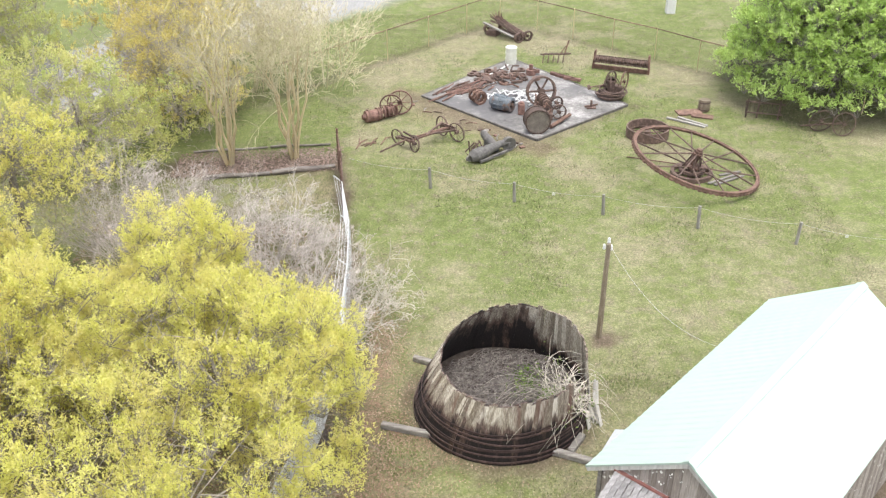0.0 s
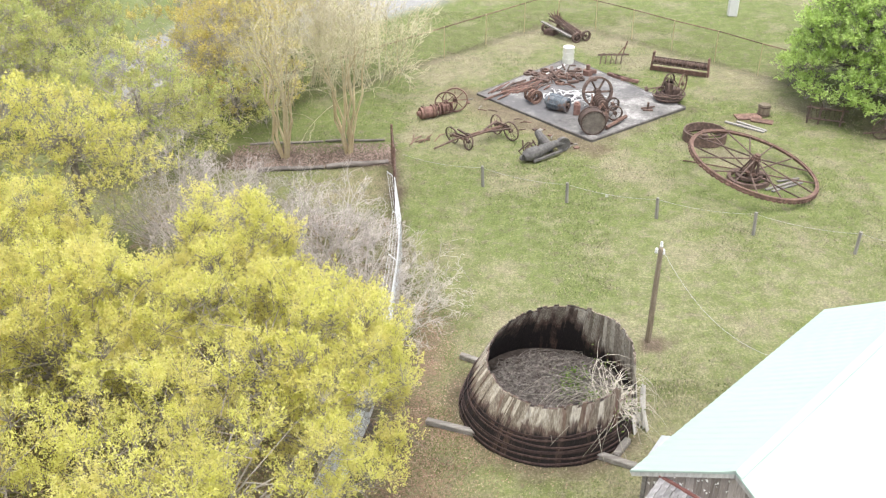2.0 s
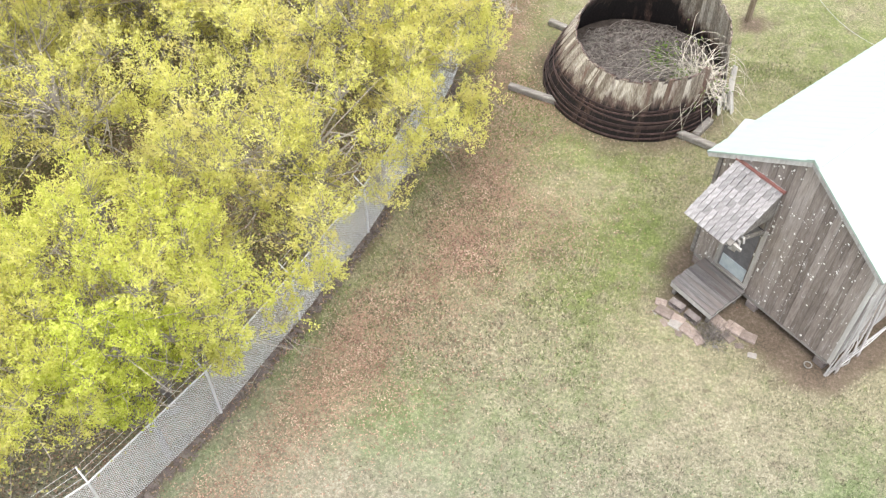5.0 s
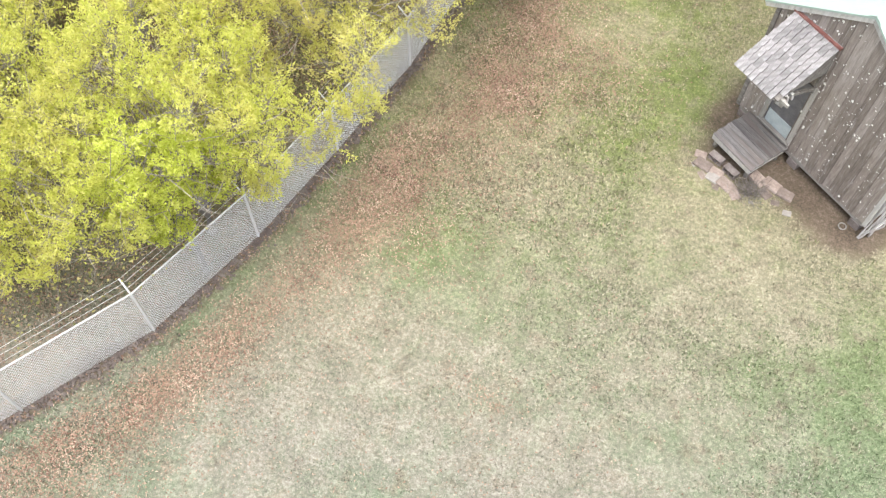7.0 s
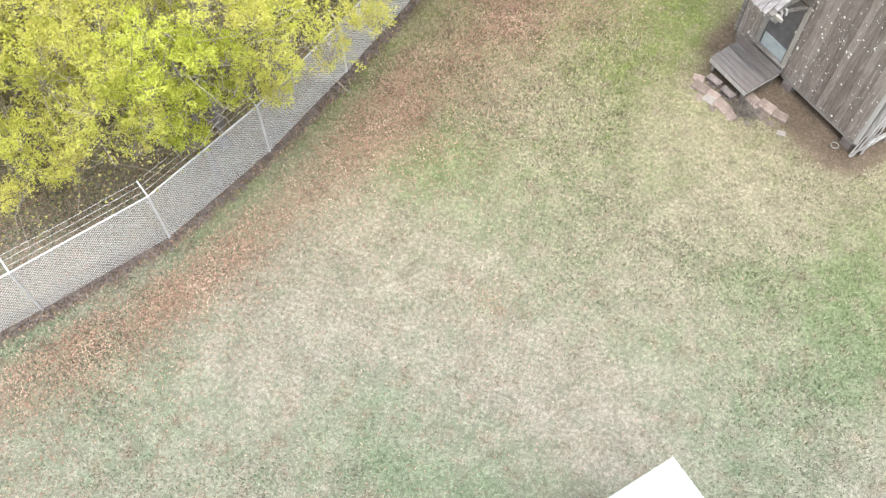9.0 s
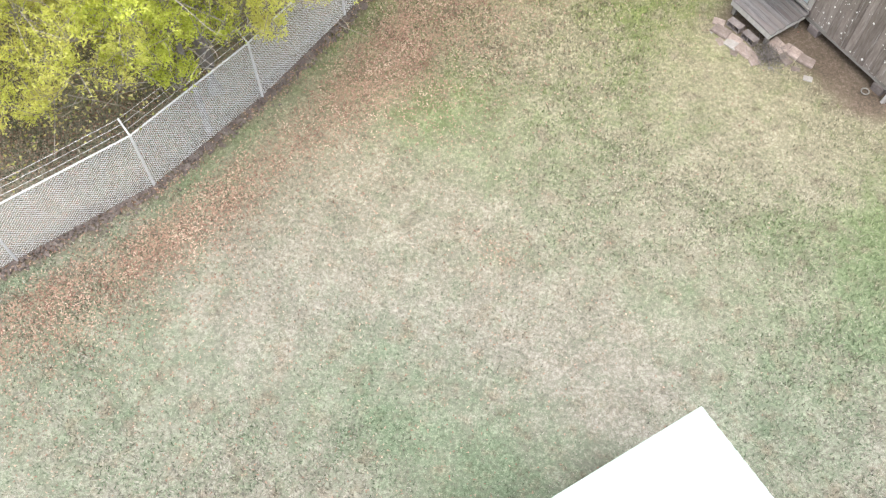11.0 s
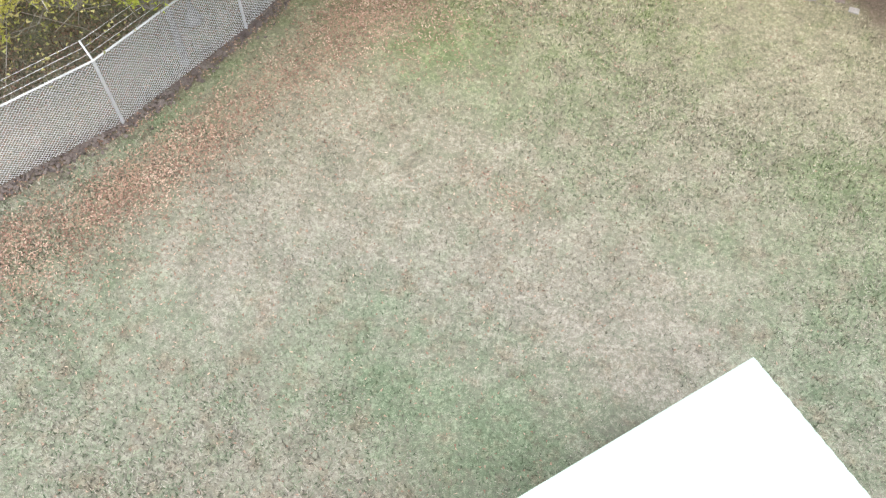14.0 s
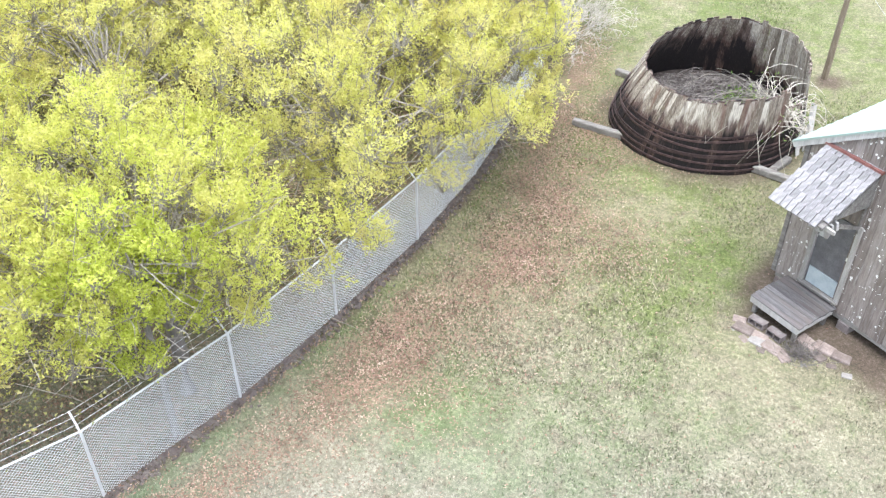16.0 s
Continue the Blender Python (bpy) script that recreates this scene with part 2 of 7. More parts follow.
DECK_PALE = surface("dull_casing_wood", (0.24, 0.225, 0.2), (0.38, 0.36, 0.325), (0.52, 0.5, 0.46), 4, 0.9, stretch=(3, 3, 0.3), bump=0.5, vary=0.15)
PALE_WOOD = surface("pale_wood", (0.34, 0.325, 0.3), (0.52, 0.5, 0.47), (0.66, 0.645, 0.61), 4, 0.9, stretch=(3, 3, 0.3), bump=0.5, vary=0.15)
WHITE_FLAKE = surface("flaking_white_paint", (0.3, 0.285, 0.27), (0.48, 0.465, 0.45), (0.66, 0.65, 0.63), 3, 0.8, stretch=(2, 2, 0.4), bump=0.5, vary=0.1, stain=(0.24, 0.21, 0.19))
SHINGLE = surface("wood_shingle", (0.15, 0.14, 0.138), (0.275, 0.262, 0.258), (0.45, 0.435, 0.425), 9, 0.9, stretch=(3, 0.7, 1), bump=0.6, vary=0.24)
ROOF_WHITE = surface("white_metal_roof", (0.405, 0.515, 0.445), (0.425, 0.53, 0.465), (0.445, 0.545, 0.485), 0.6, 0.55, 0.0, bump=0.05, vary=0.02)
TRIM_RED = surface("red_flashing", (0.16, 0.06, 0.05), (0.27, 0.11, 0.09), (0.36, 0.19, 0.16), 5, 0.75, vary=0.1)
FOUND = surface("brick_red", (0.15, 0.115, 0.096), (0.265, 0.21, 0.18), (0.4, 0.335, 0.295), 7, 0.95, vary=0.35)
BLOCK = surface("concrete_block", (0.15, 0.125, 0.115), (0.255, 0.215, 0.2), (0.38, 0.34, 0.315), 6, 0.95, vary=0.25)
CONCRETE = surface("stained_slab", (0.06, 0.058, 0.058), (0.2, 0.19, 0.18), (0.52, 0.505, 0.48), 0.55, 0.9, fine=9.0, bump=0.3, vary=0.0, stain=(0.1, 0.097, 0.1))
CONCRETE_EDGE = surface("slab_edge", (0.07, 0.065, 0.06), (0.13, 0.12, 0.11), (0.22, 0.2, 0.18), 3, 0.95, vary=0.0)
STONE = surface("pale_stone", (0.2, 0.18, 0.16), (0.28, 0.26, 0.235), (0.36, 0.34, 0.31), 8, 0.9)
GALV = surface("galvanised_steel", (0.6, 0.61, 0.61), (0.72, 0.73, 0.73), (0.82, 0.83, 0.83), 9, 0.45, 0.3, bump=0.05, vary=0.06)
WIRE = surface("galvanised_wire", (0.72, 0.74, 0.75), (0.82, 0.84, 0.85), (0.9, 0.92, 0.93), 6, 0.5, 0.1, bump=0.0, vary=0.0)
POST_WOOD = surface("pole_wood", (0.12, 0.09, 0.06), (0.23, 0.185, 0.13), (0.36, 0.3, 0.225), 6, 0.9, stretch=(2, 2, 0.3), bump=0.6, vary=0.15)
POST_GREY = surface("grey_post_wood", (0.18, 0.17, 0.148), (0.28, 0.265, 0.235), (0.4, 0.38, 0.34), 8, 0.9, stretch=(2, 2, 0.3), bump=0.6, vary=0.15)
PORCELAIN = surface("white_porcelain", (0.7, 0.7, 0.68), (0.78, 0.78, 0.77), (0.84, 0.84, 0.83), 5, 0.25, bump=0.0, vary=0.0)
ROPE = surface("pale_cord", (0.36, 0.36, 0.33), (0.45, 0.45, 0.42), (0.55, 0.55, 0.52), 20, 0.7, bump=0.0, vary=0.0)
PLASTIC = surface("cream_plastic", (0.62, 0.62, 0.52), (0.72, 0.72, 0.63), (0.8, 0.8, 0.74), 3, 0.5, bump=0.05, vary=0.0)
PVC = surface("white_pipe", (0.6, 0.6, 0.59), (0.7, 0.7, 0.69), (0.78, 0.78, 0.77), 6, 0.5, bump=0.0, vary=0.05)
TREE_TWIG = surface("tree_twigs", (0.2, 0.175, 0.145), (0.34, 0.305, 0.26), (0.48, 0.44, 0.385), 2.0, 0.95, bump=0.0, vary=0.0, world_space=True)
TWIG = surface("dry_twigs", (0.2, 0.17, 0.15), (0.35, 0.31, 0.275), (0.5, 0.45, 0.41), 2.2, 0.95, bump=0.0, vary=0.0, world_space=True)
TWIG_PALE = surface("bleached_twigs", (0.34, 0.3, 0.265), (0.5, 0.455, 0.41), (0.66, 0.61, 0.56), 1.5, 0.95, bump=0.0, vary=0.0, world_space=True)
DEAD_TWIG = surface("dead_twig_mat", (0.08, 0.068, 0.06), (0.19, 0.167, 0.15), (0.37, 0.335, 0.305), 9.0, 0.95, bump=0.0, vary=0.0, world_space=True)
TWIG_GREY = surface("grey_twigs", (0.32, 0.28, 0.255), (0.47, 0.42, 0.385), (0.62, 0.565, 0.525), 1.2, 0.95, bump=0.0, vary=0.0, world_space=True)
TWIG_CREAM = surface("cream_stems", (0.36, 0.325, 0.265), (0.52, 0.48, 0.4), (0.66, 0.62, 0.53), 2, 0.95, bump=0.0, vary=0.0, world_space=True)
HUMUS = surface("twig_mould", (0.035, 0.026, 0.021), (0.075, 0.058, 0.048), (0.13, 0.105, 0.088), 5, 0.95, bump=0.8, vary=0.0, world_space=True)
BARK = surface("grey_bark", (0.13, 0.115, 0.1), (0.24, 0.215, 0.195), (0.37, 0.34, 0.31), 4, 0.95, stretch=(1, 1, 0.4), bump=0.8, vary=0.1, world_space=True)
MYRTLE = surface("smooth_tan_bark", (0.38, 0.3, 0.16), (0.54, 0.44, 0.26), (0.66, 0.56, 0.38), 3, 0.8, stretch=(1, 1, 0.4), bump=0.2, vary=0.1, world_space=True)
MYRTLE_TWIG = surface("myrtle_twigs", (0.46, 0.4, 0.24), (0.6, 0.54, 0.36), (0.72, 0.66, 0.48), 1.5, 0.95, bump=0.0, vary=0.0, world_space=True)
SOIL = surface("crumbled_soil", (0.085, 0.066, 0.056), (0.16, 0.13, 0.115), (0.25, 0.215, 0.195), 5, 0.95, bump=0.4, vary=0.0, world_space=True)
MULCH_CHIP = foliage("bark_chips", (0.10, 0.068, 0.052), (0.2, 0.145, 0.118), (0.34, 0.265, 0.225), trans=0.0)
MULCH_LOG = surface("rotten_log", (0.1, 0.085, 0.075), (0.2, 0.175, 0.155), (0.32, 0.29, 0.26), 4, 0.95, stretch=(0.3, 2, 2), bump=0.8)
GLASS_DARK = surface("dusty_door_panel", (0.09, 0.085, 0.09), (0.15, 0.145, 0.15), (0.22, 0.215, 0.22), 4, 0.5, vary=0.0)
DOOR_BLUE = surface("pale_blue_paint", (0.36, 0.42, 0.44), (0.47, 0.53, 0.54), (0.56, 0.6, 0.6), 4, 0.8, vary=0.0)
SHEET = surface("weathered_sheet_metal", (0.45, 0.48, 0.5), (0.58, 0.61, 0.63), (0.68, 0.7, 0.71), 2, 0.5, 0.3, vary=0.0)
LEAF_SPRING = foliage("spring_leaves", (0.53, 0.52, 0.14), (0.67, 0.655, 0.2), (0.75, 0.72, 0.31), 0.6, turn=(0.64, 0.54, 0.25), spread=0.7)
LEAF_FRESH = foliage("fresh_leaves", (0.47, 0.50, 0.1), (0.62, 0.635, 0.155), (0.72, 0.71, 0.25), 0.6, turn=(0.62, 0.55, 0.21), spread=0.7)
# lower crown leaves, with the shade among the boughs put into their colour
LEAF_UNDER = foliage("crown_shade_leaves", (0.24, 0.25, 0.08), (0.38, 0.385, 0.14), (0.54, 0.5, 0.22), 0.5, turn=(0.46, 0.34, 0.18), spread=0.9)
LEAF_LIME = foliage("lime_leaves", (0.41, 0.47, 0.07), (0.56, 0.605, 0.11), (0.69, 0.71, 0.2), 0.55)
LEAF_BUD = foliage("leaf_buds", (0.22, 0.24, 0.09), (0.36, 0.37, 0.16), (0.52, 0.52, 0.26), 0.5)
LEAF_OLIVE = foliage("olive_leaves", (0.38, 0.4, 0.14), (0.55, 0.55, 0.21), (0.7, 0.68, 0.32), 0.58, turn=(0.42, 0.52, 0.2), spread=0.4)
LEAF_AMBER = foliage("amber_leaves", (0.48, 0.4, 0.12), (0.64, 0.545, 0.2), (0.76, 0.68, 0.31), 0.55, turn=(0.45, 0.46, 0.17), spread=0.4)
LEAF_GREEN = foliage("broad_green_leaves", (0.33, 0.46, 0.13), (0.47, 0.6, 0.2), (0.62, 0.74, 0.33), 0.55, turn=(0.5, 0.63, 0.17), spread=0.8)
LEAF_VINE = foliage("vine_leaves", (0.06, 0.11, 0.02), (0.13, 0.2, 0.05), (0.24, 0.31, 0.1))
LEAF_FALLEN = foliage("dead_leaves", (0.12, 0.07, 0.05), (0.245, 0.148, 0.11), (0.48, 0.37, 0.285), trans=0.1, turn=(0.33, 0.22, 0.16), spread=1.2)
BOARDS = speckled_boards("weathered_board_siding")
STAVE = stave_wood("cistern_stave")
GROUND = lawn("lawn_ground", False)
BLADES = lawn("lawn_blades", True)

# ---- building helpers ----
rnd = random.Random(7)
rng = np.random.default_rng(7)


def part(name, bm, material, parent=None, label=""):
    me = bpy.data.meshes.new(name)
    bm.to_mesh(me)
    bm.free()
    me.materials.append(material)
    ob = new(name, me)
    if parent is not None:
        ob.parent = parent
    if label:
        ob["label"] = label
    return ob


def thing(name, m, label, category, group="", kind=""):
    ob = new(name)
    ob.matrix_basis = m
    ob.empty_display_size = 0.2
    return tagged(ob, label, category, group, kind)


def box(bm, cx, cy, cz, sx, sy, sz, m=None, bevel=0.0):
    q = Matrix.Translation((cx, cy, cz)) @ Matrix.Diagonal((sx, sy, sz, 1))
    vs = bmesh.ops.create_cube(bm, size=1.0, matrix=(m @ q) if m is not None else q)["verts"]
    if bevel:
        es = list({e for v in vs for e in v.link_edges})
        bmesh.ops.bevel(bm, geom=es, offset=bevel, segments=1, affect="EDGES")
    return vs


def tube(bm, pts, radii, seg=6, caps=True):
    """A tapered tube along points."""
    pts = [Vector(p) for p in pts]
    if not isinstance(radii, (list, tuple)):
        radii = [radii] * len(pts)
    rings = []
    for i, p in enumerate(pts):
        d = (pts[min(i + 1, len(pts) - 1)] - pts[max(i - 1, 0)])
        d = d.normalized() if d.length > 1e-6 else Vector((0, 0, 1))
        a = d.cross(Vector((0, 0, 1)))
        a = a.normalized() if a.length > 0.05 else d.cross(Vector((1, 0, 0))).normalized()
        b = d.cross(a)
        rings.append([bm.verts.new(p + (a * math.cos(k * math.tau / seg) + b * math.sin(k * math.tau / seg)) * radii[i]) for k in range(seg)])
    for r0, r1 in zip(rings, rings[1:]):
        for k in range(seg):
            bm.faces.new((r0[k], r0[(k + 1) % seg], r1[(k + 1) % seg], r1[k]))
    if caps:
        bm.faces.new(rings[0][::-1])
        bm.faces.new(rings[-1])


def beam(bm, a, b, w, h):
    """A squared timber from a to b."""
    a, b = Vector(a), Vector(b)
    d = (b - a)
    m = Matrix.Translation((a + b) / 2) @ d.to_track_quat("X", "Z").to_matrix().to_4x4()
    return box(bm, 0, 0, 0, d.length, w, h, m)


def band(bm, r_in, r_out, z0, z1, seg=40, m=None, arc=math.tau):
    """A ring of rectangular section."""
    full = abs(arc - math.tau) < 1e-6
    n = seg if full else seg + 1
    rows = []
    for r, z in ((r_in, z0), (r_out, z0), (r_out, z1), (r_in, z1)):
        row = []
        for k in range(n):
            p = Vector((r * math.cos(k * arc / seg), r * math.sin(k * arc / seg), z))
            row.append(bm.verts.new(m @ p if m is not None else p))
        rows.append(row)
    for i in range(4):
        a, b = rows[i], rows[(i + 1) % 4]
        for k in range(n if full else n - 1):
            bm.faces.new((a[k], a[(k + 1) % n], b[(k + 1) % n], b[k]))


def disc(bm, r, z0, z1, seg=24, m=None, r2=None):
    q = Matrix.Translation((0, 0, (z0 + z1) / 2))
    bmesh.ops.create_cone(bm, cap_ends=True, segments=seg, radius1=r, radius2=r if r2 is None else r2, depth=z1 - z0, matrix=(m @ q) if m is not None else q)


def raw_mesh(name, verts, faces_n, material, colours=None):
    """A mesh from arrays: verts (n, k, 3) are n polygons with k corners each."""
    n, k = verts.shape[:2]
    me = bpy.data.meshes.new(name)
    me.vertices.add(n * k)
    me.vertices.foreach_set("co", verts.reshape(-1).astype(np.float32))
    me.loops.add(n * k)
    me.loops.foreach_set("vertex_index", np.arange(n * k, dtype=np.int32))
    me.polygons.add(n)
    me.polygons.foreach_set("loop_start", np.arange(0, n * k, k, dtype=np.int32))
    me.polygons.foreach_set("loop_total", np.full(n, k, dtype=np.int32))
    if colours is not None:
        at = me.color_attributes.new("zones", "FLOAT_COLOR", "POINT")
        at.data.foreach_set("color", np.repeat(colours, k, axis=0).reshape(-1).astype(np.float32))
    me.update(calc_edges=True)
    me.materials.append(material)
    return me


def prisms(a, b, r0, r1, seg=3):
    """Many thin prisms at once, from points a to b: returns quads (n*seg, 4, 3)."""
    d = b - a
    d = d / np.maximum(np.linalg.norm(d, axis=1, keepdims=True), 1e-6)
    ref = np.where(np.abs(d[:, 2:3]) > 0.9, np.array([[1.0, 0, 0]]), np.array([[0, 0, 1.0]]))
    u = np.cross(d, ref)
    u /= np.maximum(np.linalg.norm(u, axis=1, keepdims=True), 1e-6)
    w = np.cross(d, u)
    r0, r1 = np.broadcast_to(r0, len(a))[:, None], np.broadcast_to(r1, len(a))[:, None]
    out = []
    for k in range(seg):
        c0, s0 = math.cos(k * math.tau / seg), math.sin(k * math.tau / seg)
        c1, s1 = math.cos((k + 1) * math.tau / seg), math.sin((k + 1) * math.tau / seg)
        o0, o1 = u * c0 + w * s0, u * c1 + w * s1
        out.append(np.stack([a + o0 * r0, a + o1 * r0, b + o1 * r1, b + o0 * r1], 1))
    return np.concatenate(out)


def lattice(x, y, scale, seed):
    """Smooth random field in 0..1 over the plan."""
    g = np.random.default_rng(seed).random((64, 64))
    fx, fy = np.asarray(x) / scale + 500.0, np.asarray(y) / scale + 500.0
    ix, iy = np.floor(fx).astype(int), np.floor(fy).astype(int)
    tx, ty = fx - ix, fy - iy
    tx, ty = tx * tx * (3 - 2 * tx), ty * ty * (3 - 2 * ty)
    a, b = g[ix % 64, iy % 64], g[(ix + 1) % 64, iy % 64]
    c, d = g[ix % 64, (iy + 1) % 64], g[(ix + 1) % 64, (iy + 1) % 64]
    return (a * (1 - tx) + b * tx) * (1 - ty) + (c * (1 - tx) + d * tx) * ty


def smooth(e0, e1, v):
    t = np.clip((v - e0) / (e1 - e0), 0, 1)
    return t * t * (3 - 2 * t)


# ---- plan ----
FENCE = [(-14.9, -1.1), (-12.6, 1.3), (-10.46, 3.77), (-8.47, 6.23), (-7.08, 9.1), (-6.05, 11.93), (-5.06, 14.97), (-4.37, 18.05), (-3.98, 21.2), (-3.75, 24.5), (-3.85, 27.7), (-4.1, 30.9), (-4.75, 34.3)]
RUSTY = [(-4.75, 34.3), (-5.05, 36.6), (-5.45, 39.0)]
HOUSE = pose(4.93, 14.28, 0, 0, 0, -41.2)      # front wall's middle; its y runs to the back
HOUSE_INV = HOUSE.inverted()
TUB = (1.373, 22.40)
SLAB = [(-1.93, 48.38), (3.94, 42.49), (9.12, 47.12), (3.27, 54.54)]
POLE = (4.88, 26.0)


def to_line(x, y, line):
    """Distance to a polyline, positive on its right-hand side going along."""
    best, sign = np.full(np.shape(x), 1e9), np.ones(np.shape(x))
    for (ax, ay), (bx, by) in zip(line, line[1:]):
        dx, dy = bx - ax, by - ay
        t = np.clip(((x - ax) * dx + (y - ay) * dy) / (dx * dx + dy * dy), 0, 1)
        px, py = x - ax - t * dx, y - ay - t * dy
        d = np.hypot(px, py)
        s = np.where(dx * (y - ay) - dy * (x - ax) < 0, 1.0, -1.0)
        sign = np.where(d < best, s, sign)
        best = np.minimum(best, d)
    return best * sign


def zones(x, y):
    """Litter, bare dirt, lushness and gravel over the plan."""
    x, y = np.asarray(x, float), np.asarray(y, float)
    d = to_line(x, y, FENCE + RUSTY[1:])
    n1, n2, n3 = lattice(x, y, 2.6, 1), lattice(x, y, 0.8, 2), lattice(x, y, 7.0, 3)
    mid = np.interp(y, [0, 6, 9, 12, 15, 18, 22, 30], [1.35, 1.25, 1.65, 1.5, 2.3, 1.9, 1.2, 0.9])
    litter = np.exp(-((d - mid) / np.interp(y, [0, 9, 14, 20], [0.7, 0.7, 0.95, 0.9])) ** 2) * (0.45 + 0.3 * n1) * smooth(33, 20, y)
    litter = litter + np.exp(-((d - mid - 0.4) / 1.9) ** 2) * (0.1 + 0.32 * n1) * smooth(27, 18, y)
    litter = litter + np.exp(-(((x + 1.2) / 2.2) ** 2 + ((y - 17.0) / 1.8) ** 2)) * (0.06 + 0.5 * n1)
    litter = litter + np.exp(-(((x + 2.4) / 1.0) ** 2 + ((y - 14.0) / 2.4) ** 2)) * (0.05 + 0.45 * n1)
    litter = litter + np.exp(-(((x + 1.1) / 0.7) ** 2 + ((y - 6.6) / 0.5) ** 2)) * 0.3 * n2
    litter = litter + np.exp(-(((x + 2.9) / 1.1) ** 2 + ((y - 23.5) / 4.0) ** 2)) * (0.05 + 0.3 * n1)
    litter = litter + np.where(d < -0.3, 0.26 + 0.35 * n1, 0) * smooth(44, 36, y)
    litter = litter * (1 - 0.75 * np.exp(-((d - 0.42) / 0.3) ** 2) * smooth(16, 12, y)) * (0.55 + 0.45 * smooth(1, 6, y))
    litter = litter + np.exp(-(((x - 0.6) / 2.6) ** 2 + ((y - 20.6) / 0.9) ** 2)) * (0.12 + 0.4 * n2)
    litter = np.clip(litter * (0.55 + 0.8 * n2), 0, 1)
    litter = np.maximum(litter, np.exp(-((d - 0.15) / 0.22) ** 2) * 0.55 * n2 * smooth(34, 28, y))
    front = np.abs(to_line(x, y, [SLAB[0], SLAB[1]]) - 0.6)
    litter = np.maximum(litter, smooth(2.0, 0.5, front + 1.4 * (n2 - 0.5) + 0.6 * (n1 - 0.5)) * 0.95)
    litter = np.maximum(litter, smooth(1.6, 0.2, np.hypot(x - 11.5, y - 45.6) + 1.0 * (n2 - 0.5)) * 0.8)
    wall = HOUSE_INV
    lx = wall[0][0] * x + wall[0][1] * y + wall[0][3]
    ly = wall[1][0] * x + wall[1][1] * y + wall[1][3]
    qx, qy = np.maximum(np.abs(lx) - 2.1, 0), np.maximum(np.maximum(-ly, ly - 9.2), 0)
    h = np.hypot(qx, qy)
    side = np.maximum(smooth(2.0, 3.2, lx), smooth(-2.0, -2.6, lx))
    dirt = smooth(1.2 - 0.35 * side, 0.85 - 0.4 * side, h + 0.5 * (n2 - 0.5)) * 0.95
    dirt = np.maximum(dirt, smooth(1.25, 0.7, np.hypot((lx + 1.0) * 0.9, (ly + 0.8) * 1.0) + 0.5 * (n2 - 0.5)))
    dirt = np.maximum(dirt, smooth(0.42, 0.15, np.abs(d) + 0.25 * (n2 - 0.5)) * 0.9 * smooth(42, 38, y))
    dirt = np.maximum(dirt, smooth(0.75, 0.3, np.hypot(x - POLE[0] - 0.15, y - POLE[1] + 0.1) + 0.3 * (n2 - 0.5)) * 0.95)
    dirt = np.maximum(dirt, smooth(3.35, 2.75, np.hypot(x - TUB[0], y - TUB[1]) + 0.7 * (n2 - 0.5)) * 0.75)
    bed = smooth(1.3, 0.7, np.abs(y - 39.6 - 0.12 * (x + 8)) + 0.4 * (n2 - 0.5)) * smooth(-4.9, -5.6, x) * smooth(-14.5, -13, x)
    dirt = np.maximum(dirt, bed * 0.9)
    slab_d = to_line(x, y, [SLAB[0], SLAB[1]])
    dirt = np.maximum(dirt, smooth(1.3, 0.4, np.abs(slab_d - 0.5) + 0.9 * (n2 - 0.5)) * 0.62)
    east = np.abs(to_line(x, y, [SLAB[1], SLAB[2]]) - 0.1)
    dirt = np.maximum(dirt, smooth(0.9, 0.2, east + 0.8 * (n2 - 0.5)) * 0.45)
    far = to_line(x, y, [(-9.5, 48.5), (2.9, 62.2), (14.0, 52.4), (22.0, 45.0)])
    dirt = np.maximum(dirt, smooth(0.55, 0.2, np.abs(far) + 0.3 * (n2 - 0.5)) * 0.45)
    dirt = np.maximum(dirt, smooth(5.4, 3.8, np.hypot((x - 19.6), (y - 47.2) * 1.7) + 1.8 * (n1 - 0.5)) * 0.4)
    lush = 0.24 + 0.52 * smooth(12, 34, y) + 0.34 * (n3 - 0.5) + 0.55 * (n1 - 0.5) + 0.16 * smooth(1.5, 4.5, x) * smooth(14, 9, y)
    # green and straw patches of the near lawn: x, y, half widths, how green
    for px, py, sx, sy, up in ((-3.3, 9.3, 1.0, 0.75, 0.6), (-1.6, 8.6, 0.8, 0.6, 0.3), (6.8, 8.2, 1.1, 2.2, 0.85), (-2.6, 10.3, 0.8, 0.6, 0.4), (4.6, 8.6, 0.8, 0.7, 0.4), (-2.7, 3.9, 0.9, 0.6, 0.3), (-0.3, 2.0, 1.5, 0.9, 0.5), (-1.9, 2.4, 0.8, 0.5, 0.35),
                               (2.6, 6.6, 0.9, 0.5, 0.4), (0.9, 12.6, 0.6, 1.6, 0.28), (2.2, 10.8, 0.7, 0.5, 0.3), (0.3, 14.0, 1.0, 0.9, 0.35), (1.9, 16.0, 1.1, 1.8, 0.75), (0.9, 18.9, 2.0, 0.8, 0.55), (-1.9, 20.6, 0.8, 1.8, 0.6),
                               (0.3, 5.2, 1.3, 1.0, -1.1), (2.3, 4.0, 0.8, 0.6, -1.1), (-6.5, 5.7, 0.8, 0.5, -0.35), (-4.6, 7.3, 1.0, 0.6, -0.35), (-1.4, 7.3, 0.9, 0.5, -0.2), (-5.4, 3.4, 1.4, 0.7, -0.2), (-1.7, 11.6, 1.0, 1.0, -0.25), (4.4, 10.6, 1.2, 0.6, -0.35)):
